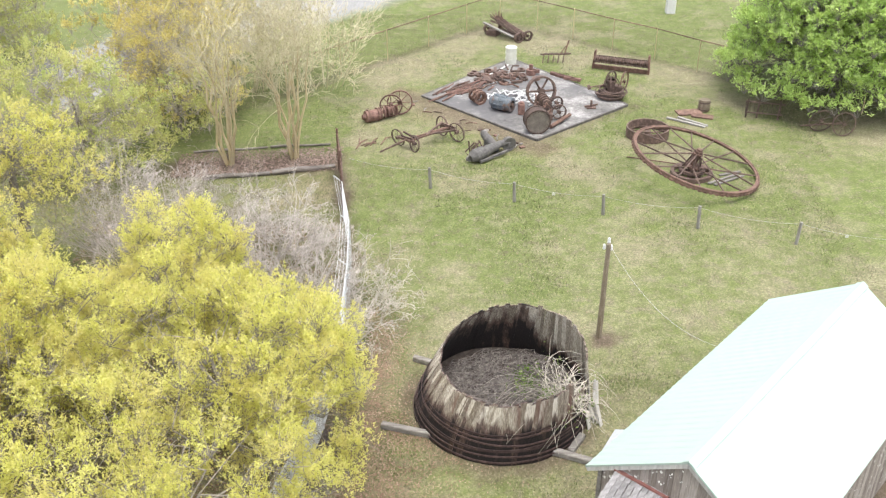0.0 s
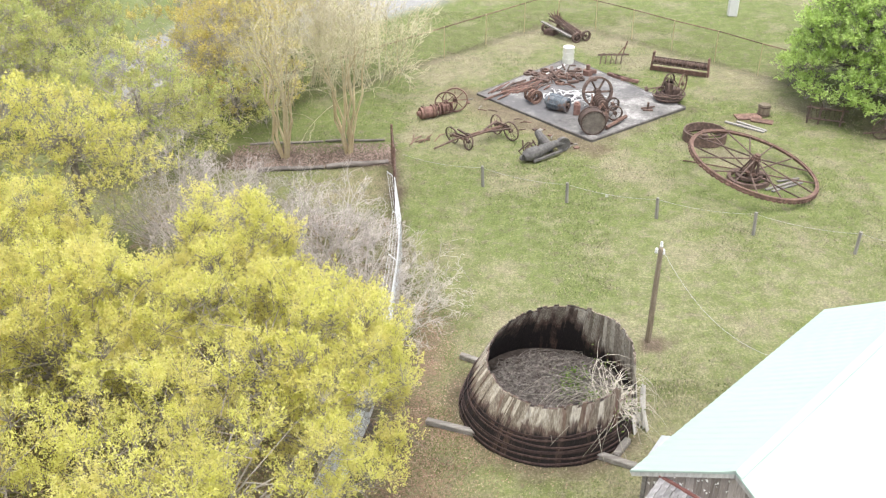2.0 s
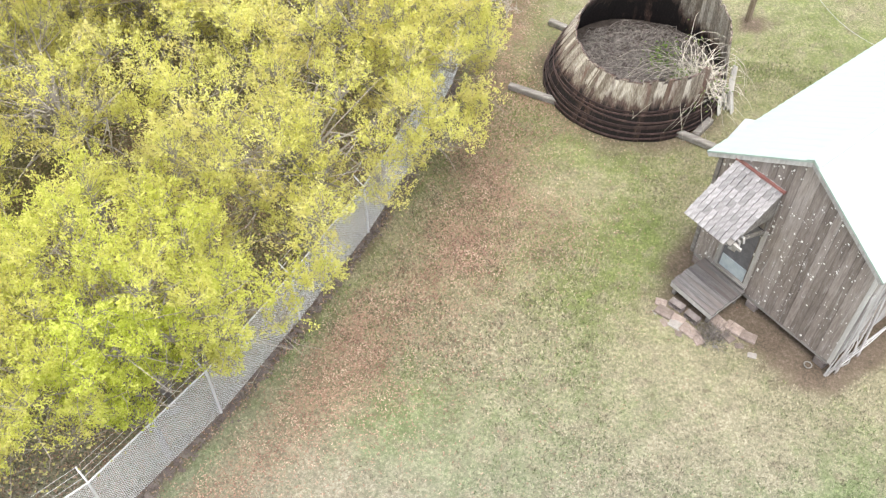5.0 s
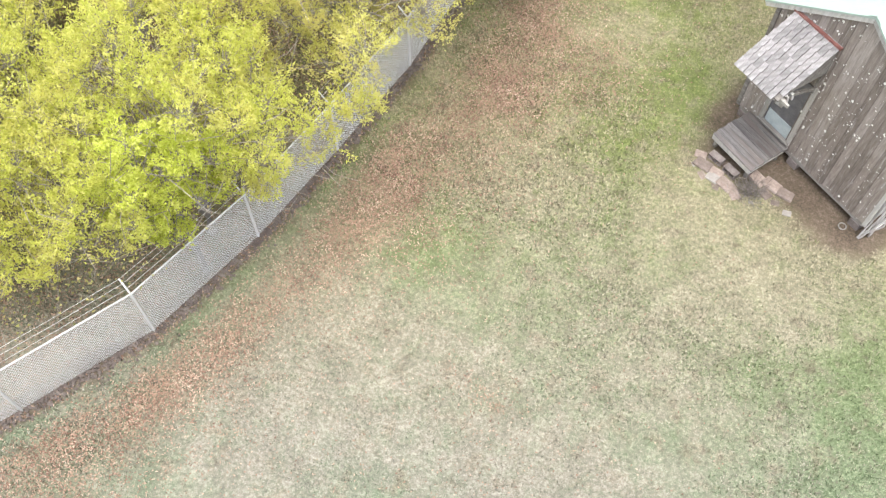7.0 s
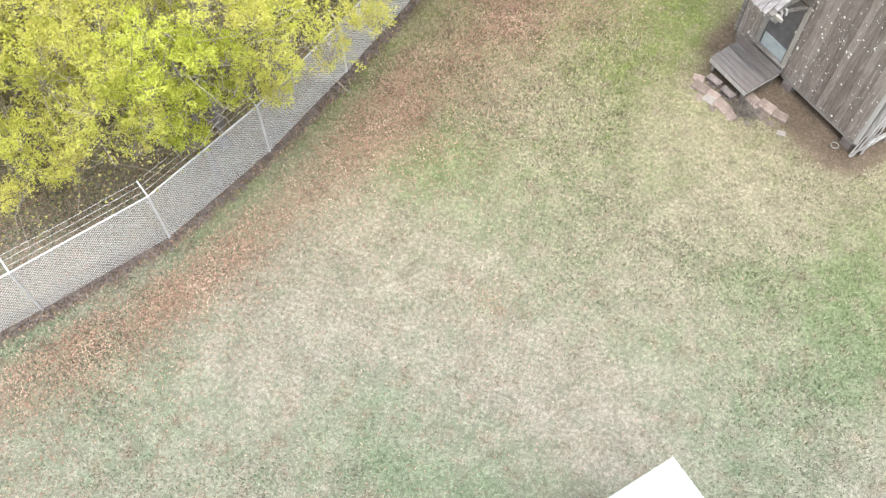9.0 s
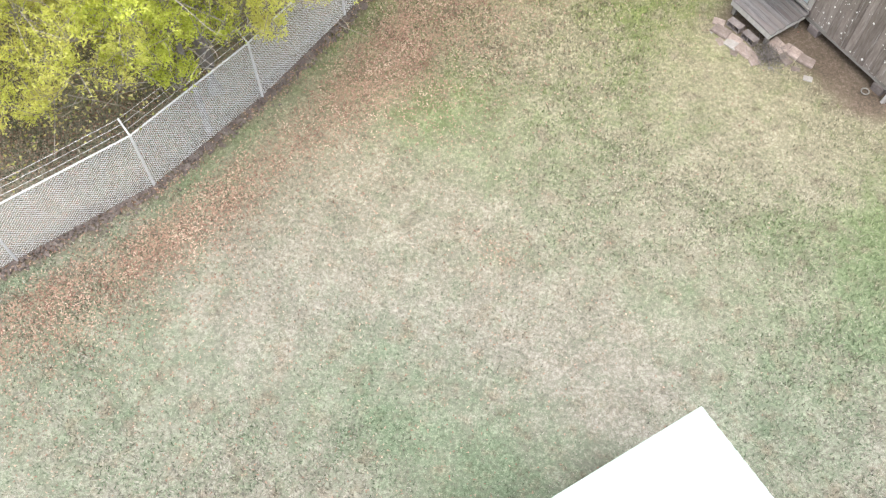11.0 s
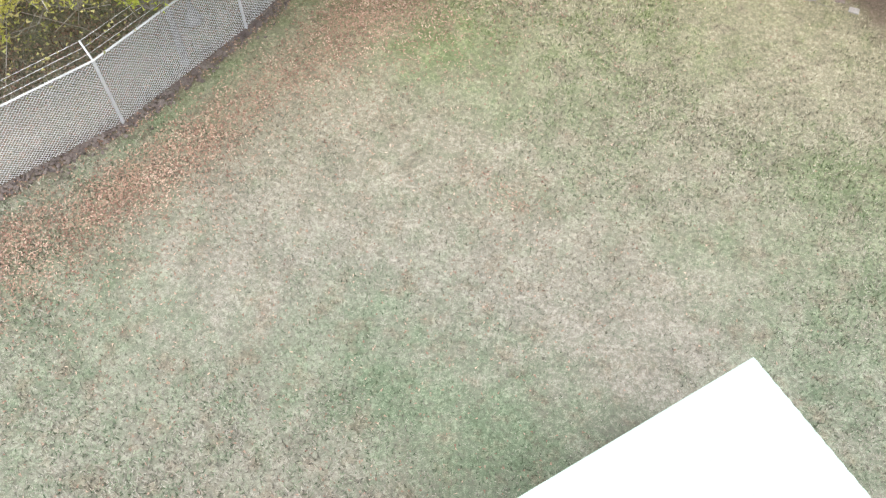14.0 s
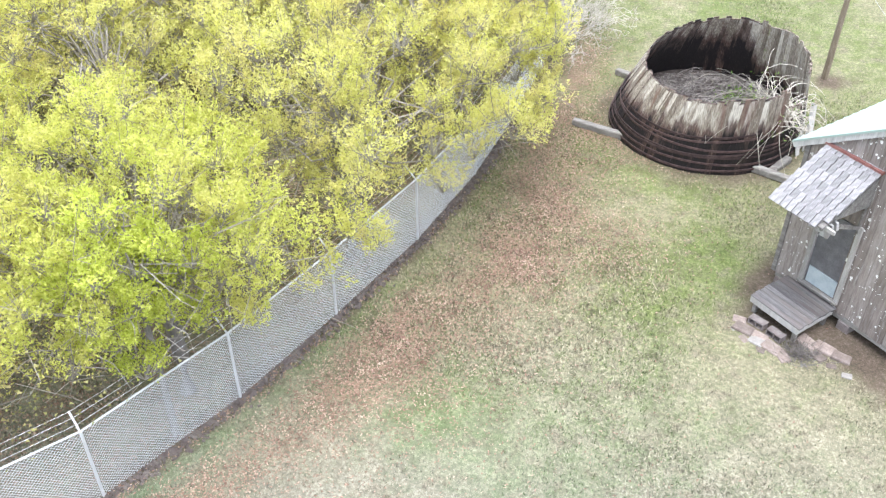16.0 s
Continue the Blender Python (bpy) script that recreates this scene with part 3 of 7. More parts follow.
        lush = lush + up * (0.6 + 0.8 * n2) * np.exp(-(((x - px) / sx) ** 2 + ((y - py) / sy) ** 2))
    n4 = lattice(x, y, 1.7, 9)
    lush = lush + 0.06 * smooth(20, 28, y) - (0.62 + 0.13 * smooth(36, 42, y)) * smooth(0.42, 0.8, 0.6 * n4 + 0.4 * n2) * smooth(22, 28, y) - 0.5 * smooth(2.5, 0.8, np.abs(far - 1.6)) * smooth(40, 44, y)
    lush = lush + 0.35 * np.where(far < 0, 1, 0) + 0.9 * smooth(36, 42, y) * smooth(-4.5, -6.5, x)
    lush = lush + 0.7 * n1 * np.exp(-((d - 0.4) / 0.28) ** 2) * smooth(30, 22, y)
    lush = np.clip(lush, 0.03, 1)
    gravel = smooth(5.0, 3.4, np.abs(to_line(x, y, [(-45, 33), (-27, 46), (-15, 61), (-5, 73), (12, 92)])) + 1.5 * (n1 - 0.5)) * 0.95
    return np.stack([litter, np.clip(dirt, 0, 1), lush, gravel], -1)


# ---- ground ----
def ground_sheet():
    xs = np.concatenate([[-1500, -600, -250, -120, -70, -45], np.arange(-32, 32.01, 0.4), [45, 70, 120, 250, 600, 1500]])
    ys = np.concatenate([[-1500, -600, -250, -100, -50, -25], np.arange(-12, 76.01, 0.4), [85, 100, 140, 250, 600, 1500]])
    gx, gy = np.meshgrid(xs, ys)
    near = (np.abs(gx) < 33) & (gy > -13) & (gy < 77)
    gz = np.where(near, 0.05 * (lattice(gx, gy, 3.0, 5) - 0.5) + 0.02 * (lattice(gx, gy, 0.9, 6) - 0.5), 0.0)
    co = np.stack([gx, gy, gz], -1).reshape(-1, 3)
    ny, nx = gx.shape
    i = np.arange(ny * nx).reshape(ny, nx)
    faces = np.stack([i[:-1, :-1], i[:-1, 1:], i[1:, 1:], i[1:, :-1]], -1).reshape(-1, 4)
    me = bpy.data.meshes.new("ground")
    me.from_pydata(co.tolist(), [], faces.tolist())
    at = me.color_attributes.new("zones", "FLOAT_COLOR", "POINT")
    at.data.foreach_set("color", zones(co[:, 0], co[:, 1]).reshape(-1).astype(np.float32))
    me.materials.append(GROUND)
    for p in me.polygons:
        p.use_smooth = True
    tagged(new("ground", me), "patchy mown lawn, part dry straw and part green", "ground", kind="structure")


def solid_at(x, y):
    """Where no grass grows: under the house, the cistern and the slab."""
    w = HOUSE_INV
    lx, ly = w[0][0] * x + w[0][1] * y + w[0][3], w[1][0] * x + w[1][1] * y + w[1][3]
    inside = (np.abs(lx) < 2.2) & (ly > -0.1) & (ly < 9.3)
    inside |= np.hypot(x - TUB[0], y - TUB[1]) < 2.75
    s = np.ones(np.shape(x), bool)
    for a, b in zip(SLAB, SLAB[1:] + SLAB[:1]):
        s &= ((b[0] - a[0]) * (y - a[1]) - (b[1] - a[1]) * (x - a[0])) > 0
    return inside | s


def grass(count, x0, x1, y0, y1, size, seed):
    g = np.random.default_rng(seed)
    x, y = g.uniform(x0, x1, count), g.uniform(y0, y1, count)
    z = zones(x, y)
    keep = (g.random(count) > z[:, 1] * 1.1) & (g.random(count) > z[:, 3]) & ~solid_at(x, y) & (g.random(count) < 0.5 + 0.6 * lattice(x, y, 0.5, 11))
    x, y, z = x[keep], y[keep], z[keep]
    n = len(x)
    a = g.uniform(0, math.tau, n)
    ln, wd, up = size * g.uniform(0.5, 1.2, n), size * 0.13 * g.uniform(0.6, 1.3, n), g.uniform(0.15, 0.9, n)
    base = np.stack([x, y, np.full(n, -0.02)], 1)
    side = np.stack([-np.sin(a), np.cos(a), np.zeros(n)], 1) * wd[:, None]
    tip = base + np.stack([np.cos(a) * np.cos(up), np.sin(a) * np.cos(up), np.sin(up)], 1) * ln[:, None] + np.array([0, 0, 0.02])
    return np.stack([base - side, base + side, tip], 1), z


def grass_cover():
    a, za = grass(480000, -12.5, 13, -1, 24, 0.095, 21)
    b, zb = grass(140000, -13, 16, 24, 40, 0.095, 22)
    c, zc = grass(110000, -13, 18, 40, 64, 0.11, 23)
    me = raw_mesh("grass", np.concatenate([a, b, c]), 3, BLADES, np.concatenate([za, zb, zc]))
    tagged(new("grass", me), "short mown grass blades, straw and green mixed", "grass", kind="stuff")


def leaf_litter():
    g = np.random.default_rng(31)
    x, y = g.uniform(-15, 5, 900000), g.uniform(-2, 34, 900000)
    z = zones(x, y)
    keep = (g.random(len(x)) < z[:, 0] ** 1.2 * 0.75 + 0.003 + 0.011 * smooth(28, 18, y) * smooth(4, -1, x)) & ~solid_at(x, y)
    x, y = x[keep], y[keep]
    n = len(x)
    a, t = g.uniform(0, math.tau, n), g.uniform(-0.5, 0.5, n)
    ln, wd = g.uniform(0.016, 0.038, n), g.uniform(0.009, 0.02, n)
    u = np.stack([np.cos(a) * np.cos(t), np.sin(a) * np.cos(t), np.sin(t)], 1) * ln[:, None]
    v = np.stack([-np.sin(a), np.cos(a), g.uniform(-0.4, 0.4, n)], 1) * wd[:, None]
    c = np.stack([x, y, np.full(n, 0.035)], 1)
    me = raw_mesh("fallen_leaves", np.stack([c - u * 0.8 - v, c + u * 1.1, c - u * 0.8 + v], 1), 3, LEAF_FALLEN)
    tagged(new("fallen_leaves", me), "dead brown and tan leaves scattered on the lawn", "leaves", kind="stuff")


ground_sheet()
grass_cover()
leaf_litter()

# ---- old board house ----
def frame_house():
    W, L, ZB = 2.12, 9.2, 0.36
    RX, RZ, SLL, SLR = -0.06, 5.34, 0.662, 0.70            # ridge and the two slopes
    under = lambda x: RZ - 0.14 - (SLR if x > RX else SLL) * abs(x - RX)
    house = thing("board_house", HOUSE, "small old house of grey weathered boards under a white metal roof", "house")
    # siding boards are made one by one; a dark core closes the house behind them
    bm = bmesh.new()
    pr = [(-W + 0.04, ZB + 0.03), (W - 0.04, ZB + 0.03), (W - 0.04, under(W) - 0.02), (RX, under(RX) - 0.05), (-W + 0.04, under(-W) - 0.02)]
    f0 = [bm.verts.new((x, 0.04, z)) for x, z in pr]
    f1 = [bm.verts.new((x, L - 0.04, z)) for x, z in pr]
    bm.faces.new(f0)
    bm.faces.new(f1[::-1])
    for k in range(5):
        bm.faces.new((f0[k], f1[k], f1[(k + 1) % 5], f0[(k + 1) % 5]))
    part("wall_core", bm, GREY_WOOD, house, "dark wall framing behind the boards")

    def board(x0, x1, plane, zb, zt0, zt1, proud):
        bm = bmesh.new()
        g = 0.003
        quad = [(x0 + g, zb), (x1 - g, zb), (x1 - g, zt1), (x0 + g, zt0)]
        if plane == "front":
            p = [[(x, y, z) for x, z in quad] for y in (-0.022 - proud, 0.02)]
        elif plane == "back":
            p = [[(x, y, z) for x, z in quad] for y in (L + 0.022 + proud, L - 0.02)]
        else:
            s = 1 if plane == "right" else -1
            p = [[(s * x, y, z) for y, z in quad] for x in (W + 0.022 + proud, W - 0.02)]
        a, b = [bm.verts.new(v) for v in p[0]], [bm.verts.new(v) for v in p[1]]
        bm.faces.new(a)
        bm.faces.new(b[::-1])
        for k in range(4):
            bm.faces.new((a[k], b[k], b[(k + 1) % 4], a[(k + 1) % 4]))
        bmesh.ops.recalc_face_normals(bm, faces=bm.faces[:])
        return bm
    dx0, dx1, dzb, dzt = -1.36, -0.52, 0.62, 2.62
    edges = [-W + 2 * W * k / 22 for k in range(23)]
    for e0, e1 in zip(edges, edges[1:]):
        jig, pr = rnd.uniform(-0.05, 0.03), rnd.uniform(0, 0.012)
        z0, z1 = under(e0) - 0.02, under(e1) - 0.02
        if e0 >= dx0 - 0.05 and e1 <= dx1 + 0.05:
            part("board", board(e0, e1, "front", dzt, z0, z1, pr), BOARDS, house)
        else:
            part("board", board(e0, e1, "front", ZB + jig, z0, z1, pr), BOARDS, house)
        part("board", board(e0, e1, "back", ZB + jig, z0, z1, pr), BOARDS, house)
    for side in ("right", "left"):
        for k in range(46):
            y0 = L * k / 46
            zt = under(W if side == "right" else -W) - 0.03
            worn = side == "right" and (k < 5 or k in (8, 9, 13))
            part("board", board(y0, y0 + L / 46, side, ZB + rnd.uniform(-0.04, 0.03), zt, zt, rnd.uniform(0, 0.012)), WHITE_FLAKE if worn else BOARDS, house)
    # ribbed white roof, two slopes and a ridge cap
    over = 0.13
    for s, sl, run in ((1, SLR, 2.36), (-1, SLL, 2.43)):
        bm = bmesh.new()
        n = 34
        ys = [-over + (L + 2 * over) * k / (n * 4) for k in range(n * 4 + 1)]
        up, lo = [], []
        for j, y in enumerate(ys):
            rib = (0.018, 0.018, 0.0, 0.0)[j % 4]
            dip = -0.1 * max(0.0, y) / L
            for row, dz in ((up, rib - 0.02), (lo, -0.055)):
                row.append([bm.verts.new((RX + s * x, y, RZ - sl * x + dz + dip)) for x in (0.0, run)])
        for j in range(len(ys) - 1):
            bm.faces.new((up[j][0], up[j][1], up[j + 1][1], up[j + 1][0]))
            bm.faces.new((lo[j][0], lo[j + 1][0], lo[j + 1][1], lo[j][1]))
            bm.faces.new((up[j][1], lo[j][1], lo[j + 1][1], up[j + 1][1]))
            bm.faces.new((up[j][0], up[j + 1][0], lo[j + 1][0], lo[j][0]))
        for j in (0, -1):
            bm.faces.new((up[j][0], lo[j][0], lo[j][1], up[j][1]))
        bmesh.ops.recalc_face_normals(bm, faces=bm.faces[:])
        part("roof", bm, ROOF_WHITE, house, "white ribbed metal roof slope")
        for y, dip in ((-0.09, 0.0), (L + 0.09, -0.1)):
            bm = bmesh.new()
            a, b = (RX, y, RZ - 0.12 + dip), (RX + s * (run - 0.02), y, RZ - sl * (run - 0.02) - 0.12 + dip)
            beam(bm, a, b, 0.035, 0.12)
            part("bargeboard", bm, PALE_WOOD, house, "pale weathered bargeboard")
    for s in (1, -1):
        bm = bmesh.new()
        zr = RZ + 0.012
        a = [bm.verts.new(v) for v in ((RX, -0.135, zr + 0.02), (RX + s * 0.16, -0.135, zr - 0.085), (RX + s * 0.16, L + 0.135, zr - 0.185), (RX, L + 0.135, zr - 0.08))]
        b = [bm.verts.new((p.co.x, p.co.y, p.co.z - 0.012)) for p in a]
        bm.faces.new(a)
        bm.faces.new(b[::-1])
        for k in range(4):
            bm.faces.new((a[k], b[k], b[(k + 1) % 4], a[(k + 1) % 4]))
        part("ridge_cap", bm, ROOF_WHITE, house)
    # corner boards, sill and piers
    for x in (-W - 0.02, W + 0.02):
        bm = bmesh.new()
        zt = under(x) - 0.04
        box(bm, x, -0.045, (ZB + zt) / 2, 0.1, 0.035, zt - ZB)
        part("corner_board", bm, PALE_WOOD if x > 0 else GREY_WOOD, house, "flaking corner board" if x > 0 else "")
    bm = bmesh.new()
    box(bm, 0, 0.08, ZB - 0.07, 2 * W - 0.05, 0.16, 0.14)
    part("sill_beam", bm, GREY_WOOD, house)
    for x in (-W + 0.2, -0.15, W - 0.2):
        for y in (0.12, L * 0.35, L * 0.7, L - 0.2):
            bm = bmesh.new()
            box(bm, x, y, (ZB - 0.14) / 2 - 0.03, 0.3, 0.3, ZB - 0.08, bevel=0.015)
            part("pier", bm, BLOCK, house)
    # door in its casing
    bm = bmesh.new()
    box(bm, (dx0 + dx1) / 2, 0.0, 1.12, dx1 - dx0, 0.04, 1.0)
    door = part("door", bm, GLASS_DARK, house, "dark dusty door with a pale blue kick panel")
    bm = bmesh.new()
    box(bm, (dx0 + dx1) / 2, -0.005, 2.1, dx1 - dx0, 0.03, 0.96)
    part("panel", bm, GLASS_DARK, door)
    bm = bmesh.new()
    box(bm, (dx0 + dx1) / 2, -0.03, 0.87, dx1 - dx0 - 0.1, 0.03, 0.42)
    part("kick_panel", bm, DOOR_BLUE, door, "pale blue kick panel")
    for x in (dx0 - 0.05, dx1 + 0.05):
        bm = bmesh.new()
        box(bm, x, -0.045, (dzb + dzt) / 2, 0.11, 0.07, dzt - dzb + 0.1, bevel=0.006)
        part("door_casing", bm, DECK_PALE, house)
    bm = bmesh.new()
    box(bm, (dx0 + dx1) / 2, -0.06, dzb - 0.02, dx1 - dx0 + 0.2, 0.14, 0.06, bevel=0.006)
    part("door_sill", bm, GREY_WOOD, house)
    # shingled hood over the door
    hx0, hx1, hy, hz0, hz1 = -1.74, -0.42, -1.56, 3.98, 3.26
    tilt = math.atan2(hz0 - hz1, -hy)
    run = math.hypot(hz0 - hz1, hy)
    hood = part("porch_hood", bmesh_sheet(hx0 + 0.03, hx1 - 0.03, hy + 0.05, -0.03, hz1 + 0.02, hz0, 0.03), GREY_WOOD, house, "small hood of split wood shingles over the door")
    base = Matrix.Translation((0, 0, hz0)) @ Matrix.Rotation(tilt, 4, "X")
    rows, cols = 8, 9
    cw, rh = (hx1 - hx0) / cols, run / rows
    for r in range(rows):
        for c in range(cols):
            if (r, c) == (rows - 1, cols - 1):
                continue
            w = cw * rnd.uniform(0.85, 0.94)
            bm = bmesh.new()
            x = hx0 + (c + 0.5) * cw + rnd.uniform(-0.008, 0.008)
            m = base @ Matrix.Translation((x, -(r + 0.5) * rh - rnd.uniform(0, 0.008), 0.055 + rnd.uniform(0, 0.006))) @ Matrix.Rotation(radians(14 + rnd.uniform(-1, 1.5)), 4, "X") @ Matrix.Rotation(rnd.uniform(-0.02, 0.02), 4, "Z")
            box(bm, 0, 0, 0, w, rh * 1.2, 0.032)
            ob = part("shingle", bm, SHINGLE, hood)
            ob.matrix_basis = m
    bm = bmesh.new()
    box(bm, (hx0 + hx1) / 2, -0.06, hz0 + 0.06, hx1 - hx0 + 0.04, 0.1, 0.06)
    part("flashing", bm, TRIM_RED, house, "rusty red flashing strip")
    for x in (hx0 + 0.1, hx1 - 0.1):
        bm = bmesh.new()
        beam(bm, (x, -0.03, 2.62), (x, -1.3, 3.22), 0.06, 0.07)
        beam(bm, (x, -0.03, 3.78), (x, hy + 0.1, hz1 - 0.06), 0.05, 0.09)
        beam(bm, (x, -0.06, 2.5), (x, -0.06, 3.75), 0.07, 0.05)
        part("bracket", bm, GREY_WOOD, house)
    bm = bmesh.new()
    beam(bm, (hx0 - 0.02, hy + 0.16, hz1 - 0.02), (hx1 + 0.18, hy + 0.16, hz1 - 0.02), 0.05, 0.08)
    part("hood_beam", bm, DECK_PALE, house)
    bm = bmesh.new()
    v = [bm.verts.new(p) for p in ((hx1 - 0.04, -0.05, 3.88), (hx1 - 0.04, -0.05, 3.2), (hx1 - 0.04, -1.2, 3.32))]
    w = [bm.verts.new((p.co.x - 0.025, p.co.y, p.co.z)) for p in v]
    bm.faces.new(v)
    bm.faces.new(w[::-1])
    for k in range(3):
        bm.faces.new((v[k], w[k], w[(k + 1) % 3], v[(k + 1) % 3]))
    for k in range(9):
        bm2 = bmesh.new()
        x, y = hx1 - 0.05 - 0.13 * (k % 3), hy + 0.22 + 0.13 * (k // 3)
        box(bm2, 0, 0, 0, rnd.uniform(0.12, 0.24), rnd.uniform(0.05, 0.1), rnd.uniform(0.12, 0.26), pose(x, y, hz1 - 0.14 + 0.03 * (k // 3), rnd.uniform(-30, 30), rnd.uniform(-25, 25), rnd.uniform(-25, 25)))
        part("torn_lining", bm2, WHITE_FLAKE, hood, "peeling white scrap of lining")
    part("hood_cheek", bm, GREY_WOOD, house, "broken pale cheek board")
    return house


def bmesh_sheet(x0, x1, y0, y1, z0, z1, t):
    """A sloping board from (y0, z0) up to (y1, z1)."""
    bm = bmesh.new()
    a = [bm.verts.new(p) for p in ((x0, y0, z0), (x1, y0, z0), (x1, y1, z1), (x0, y1, z1))]
    b = [bm.verts.new((p.co.x, p.co.y, p.co.z - t)) for p in a]
    bm.faces.new(a)
    bm.faces.new(b[::-1])
    for k in range(4):
        bm.faces.new((a[k], b[k], b[(k + 1) % 4], a[(k + 1) % 4]))
    return bm


def stoop():
    st = thing("wooden_stoop", HOUSE, "grey plank stoop on concrete blocks before the door", "steps")
    for k in range(8):
        bm = bmesh.new()
        y = -1.27 + (k + 0.5) * 0.15
        box(bm, -1.07 + rnd.uniform(-0.015, 0.015), y, 0.485, 1.34, 0.1465, 0.035, bevel=0.004)
        part("plank", bm, DECK_WOOD, st)
    for y, x0, x1 in ((-1.27, -1.72, -0.42),):
        bm = bmesh.new()
        box(bm, -1.07, y + 0.02, 0.39, 1.3, 0.04, 0.15, bevel=0.004)
        part("fascia", bm, PALE_WOOD, st)
    for x in (-1.7, -0.44):
        bm = bmesh.new()
        box(bm, x, -0.68, 0.39, 0.04, 1.14, 0.15, bevel=0.004)
        part("fascia", bm, PALE_WOOD, st)
    for x in (-1.62, -0.52):
        for y in (-1.15, -0.2):
            bm = bmesh.new()
            box(bm, x, y, 0.16, 0.09, 0.09, 0.36)
            part("post", bm, GREY_WOOD, st)


def block_mesh():
    bm = bmesh.new()
    box(bm, 0, 0.075, 0.095, 0.39, 0.03, 0.19)
    box(bm, 0, -0.075, 0.095, 0.39, 0.03, 0.19)
    for x in (-0.18, 0, 0.18):
        box(bm, x, 0, 0.095, 0.03, 0.12, 0.19)
    me = bpy.data.meshes.new("concrete_block")
    bm.to_mesh(me)
    bm.free()
    me.materials.append(BLOCK)
    return me


def brick_mesh(mat):
    bm = bmesh.new()
    box(bm, 0, 0, 0.04, 0.42, 0.3, 0.09, bevel=0.018)
    me = bpy.data.meshes.new("paving_brick")
    bm.to_mesh(me)
    bm.free()
    me.materials.append(mat)
    return me


def loose_bricks():
    blk, red, pale = block_mesh(), brick_mesh(FOUND), brick_mesh(STONE)
    for x, y, a in ((-1.28, -1.42, 6), (-0.8, -1.4, 3)):
        ob = new("concrete_block", blk)
        ob.matrix_basis = HOUSE @ pose(x, y, 0.0, rnd.uniform(-3, 3), rnd.uniform(-4, 4), a) @ pose(0, 0.095, 0.085, 90, 0, 0)
        tagged(ob, "hollow concrete block laid as a step by the stoop", "block", "step blocks")
    for x, y, a, sc in ((-0.3, -0.95, 3, 1.0), (0.02, -0.8, 10, 1.05), (0.4, -0.72, 24, 0.95), (0.1, -1.1, -6, 0.8), (-1.36, -1.78, 14, 1.05), (-1.62, -1.62, 34, 0.7), (-0.62, -1.72, 8, 1.0), (-0.3, -1.72, -22, 0.8), (-1.0, -1.66, 20, 0.8), (-0.72, -1.98, 30, 0.55), (-1.14, -2.0, -12, 0.6), (0.44, -1.08, 40, 0.5)):
        ob = new("paving_brick", red)
        ob.matrix_basis = HOUSE @ pose(x, y, -0.02, rnd.uniform(-6, 6), rnd.uniform(-6, 6), a) @ Matrix.Scale(sc, 4)
        tagged(ob, "worn pinkish paving brick lying in the dirt", "brick", "loose bricks")
    for x, y, a, sc in ((-0.93, -1.84, 14, 0.8), (0.81, -1.05, 35, 0.5), (0.1, -1.55, 60, 0.3), (-1.5, -1.98, 10, 0.35)):
        ob = new("pale_stone", pale)
        ob.matrix_basis = HOUSE @ pose(x, y, -0.01, 4, -3, a) @ Matrix.Scale(sc, 4)
        tagged(ob, "pale flat stone lying in the dirt", "stone", "pale stones")
    g = np.random.default_rng(77)
    n = 260
    c = np.array(HOUSE @ Vector((-0.15, -1.36, 0.0)))
    st = c + g.normal(0, 0.17, (n, 3)) * np.array([1, 1, 0.1])
    th = g.uniform(0, math.tau, n)
    en = st + np.stack([np.cos(th), np.sin(th), g.uniform(0.2, 1.0, n)], 1) * g.uniform(0.1, 0.3, n)[:, None]
    ob = new("dead_weed", raw_mesh("dead_weed", prisms(st, en, 0.008, 0.004), 4, DEAD_TWIG))
    tagged(ob, "clump of dead brown weed among the bricks", "weed", kind="stuff")


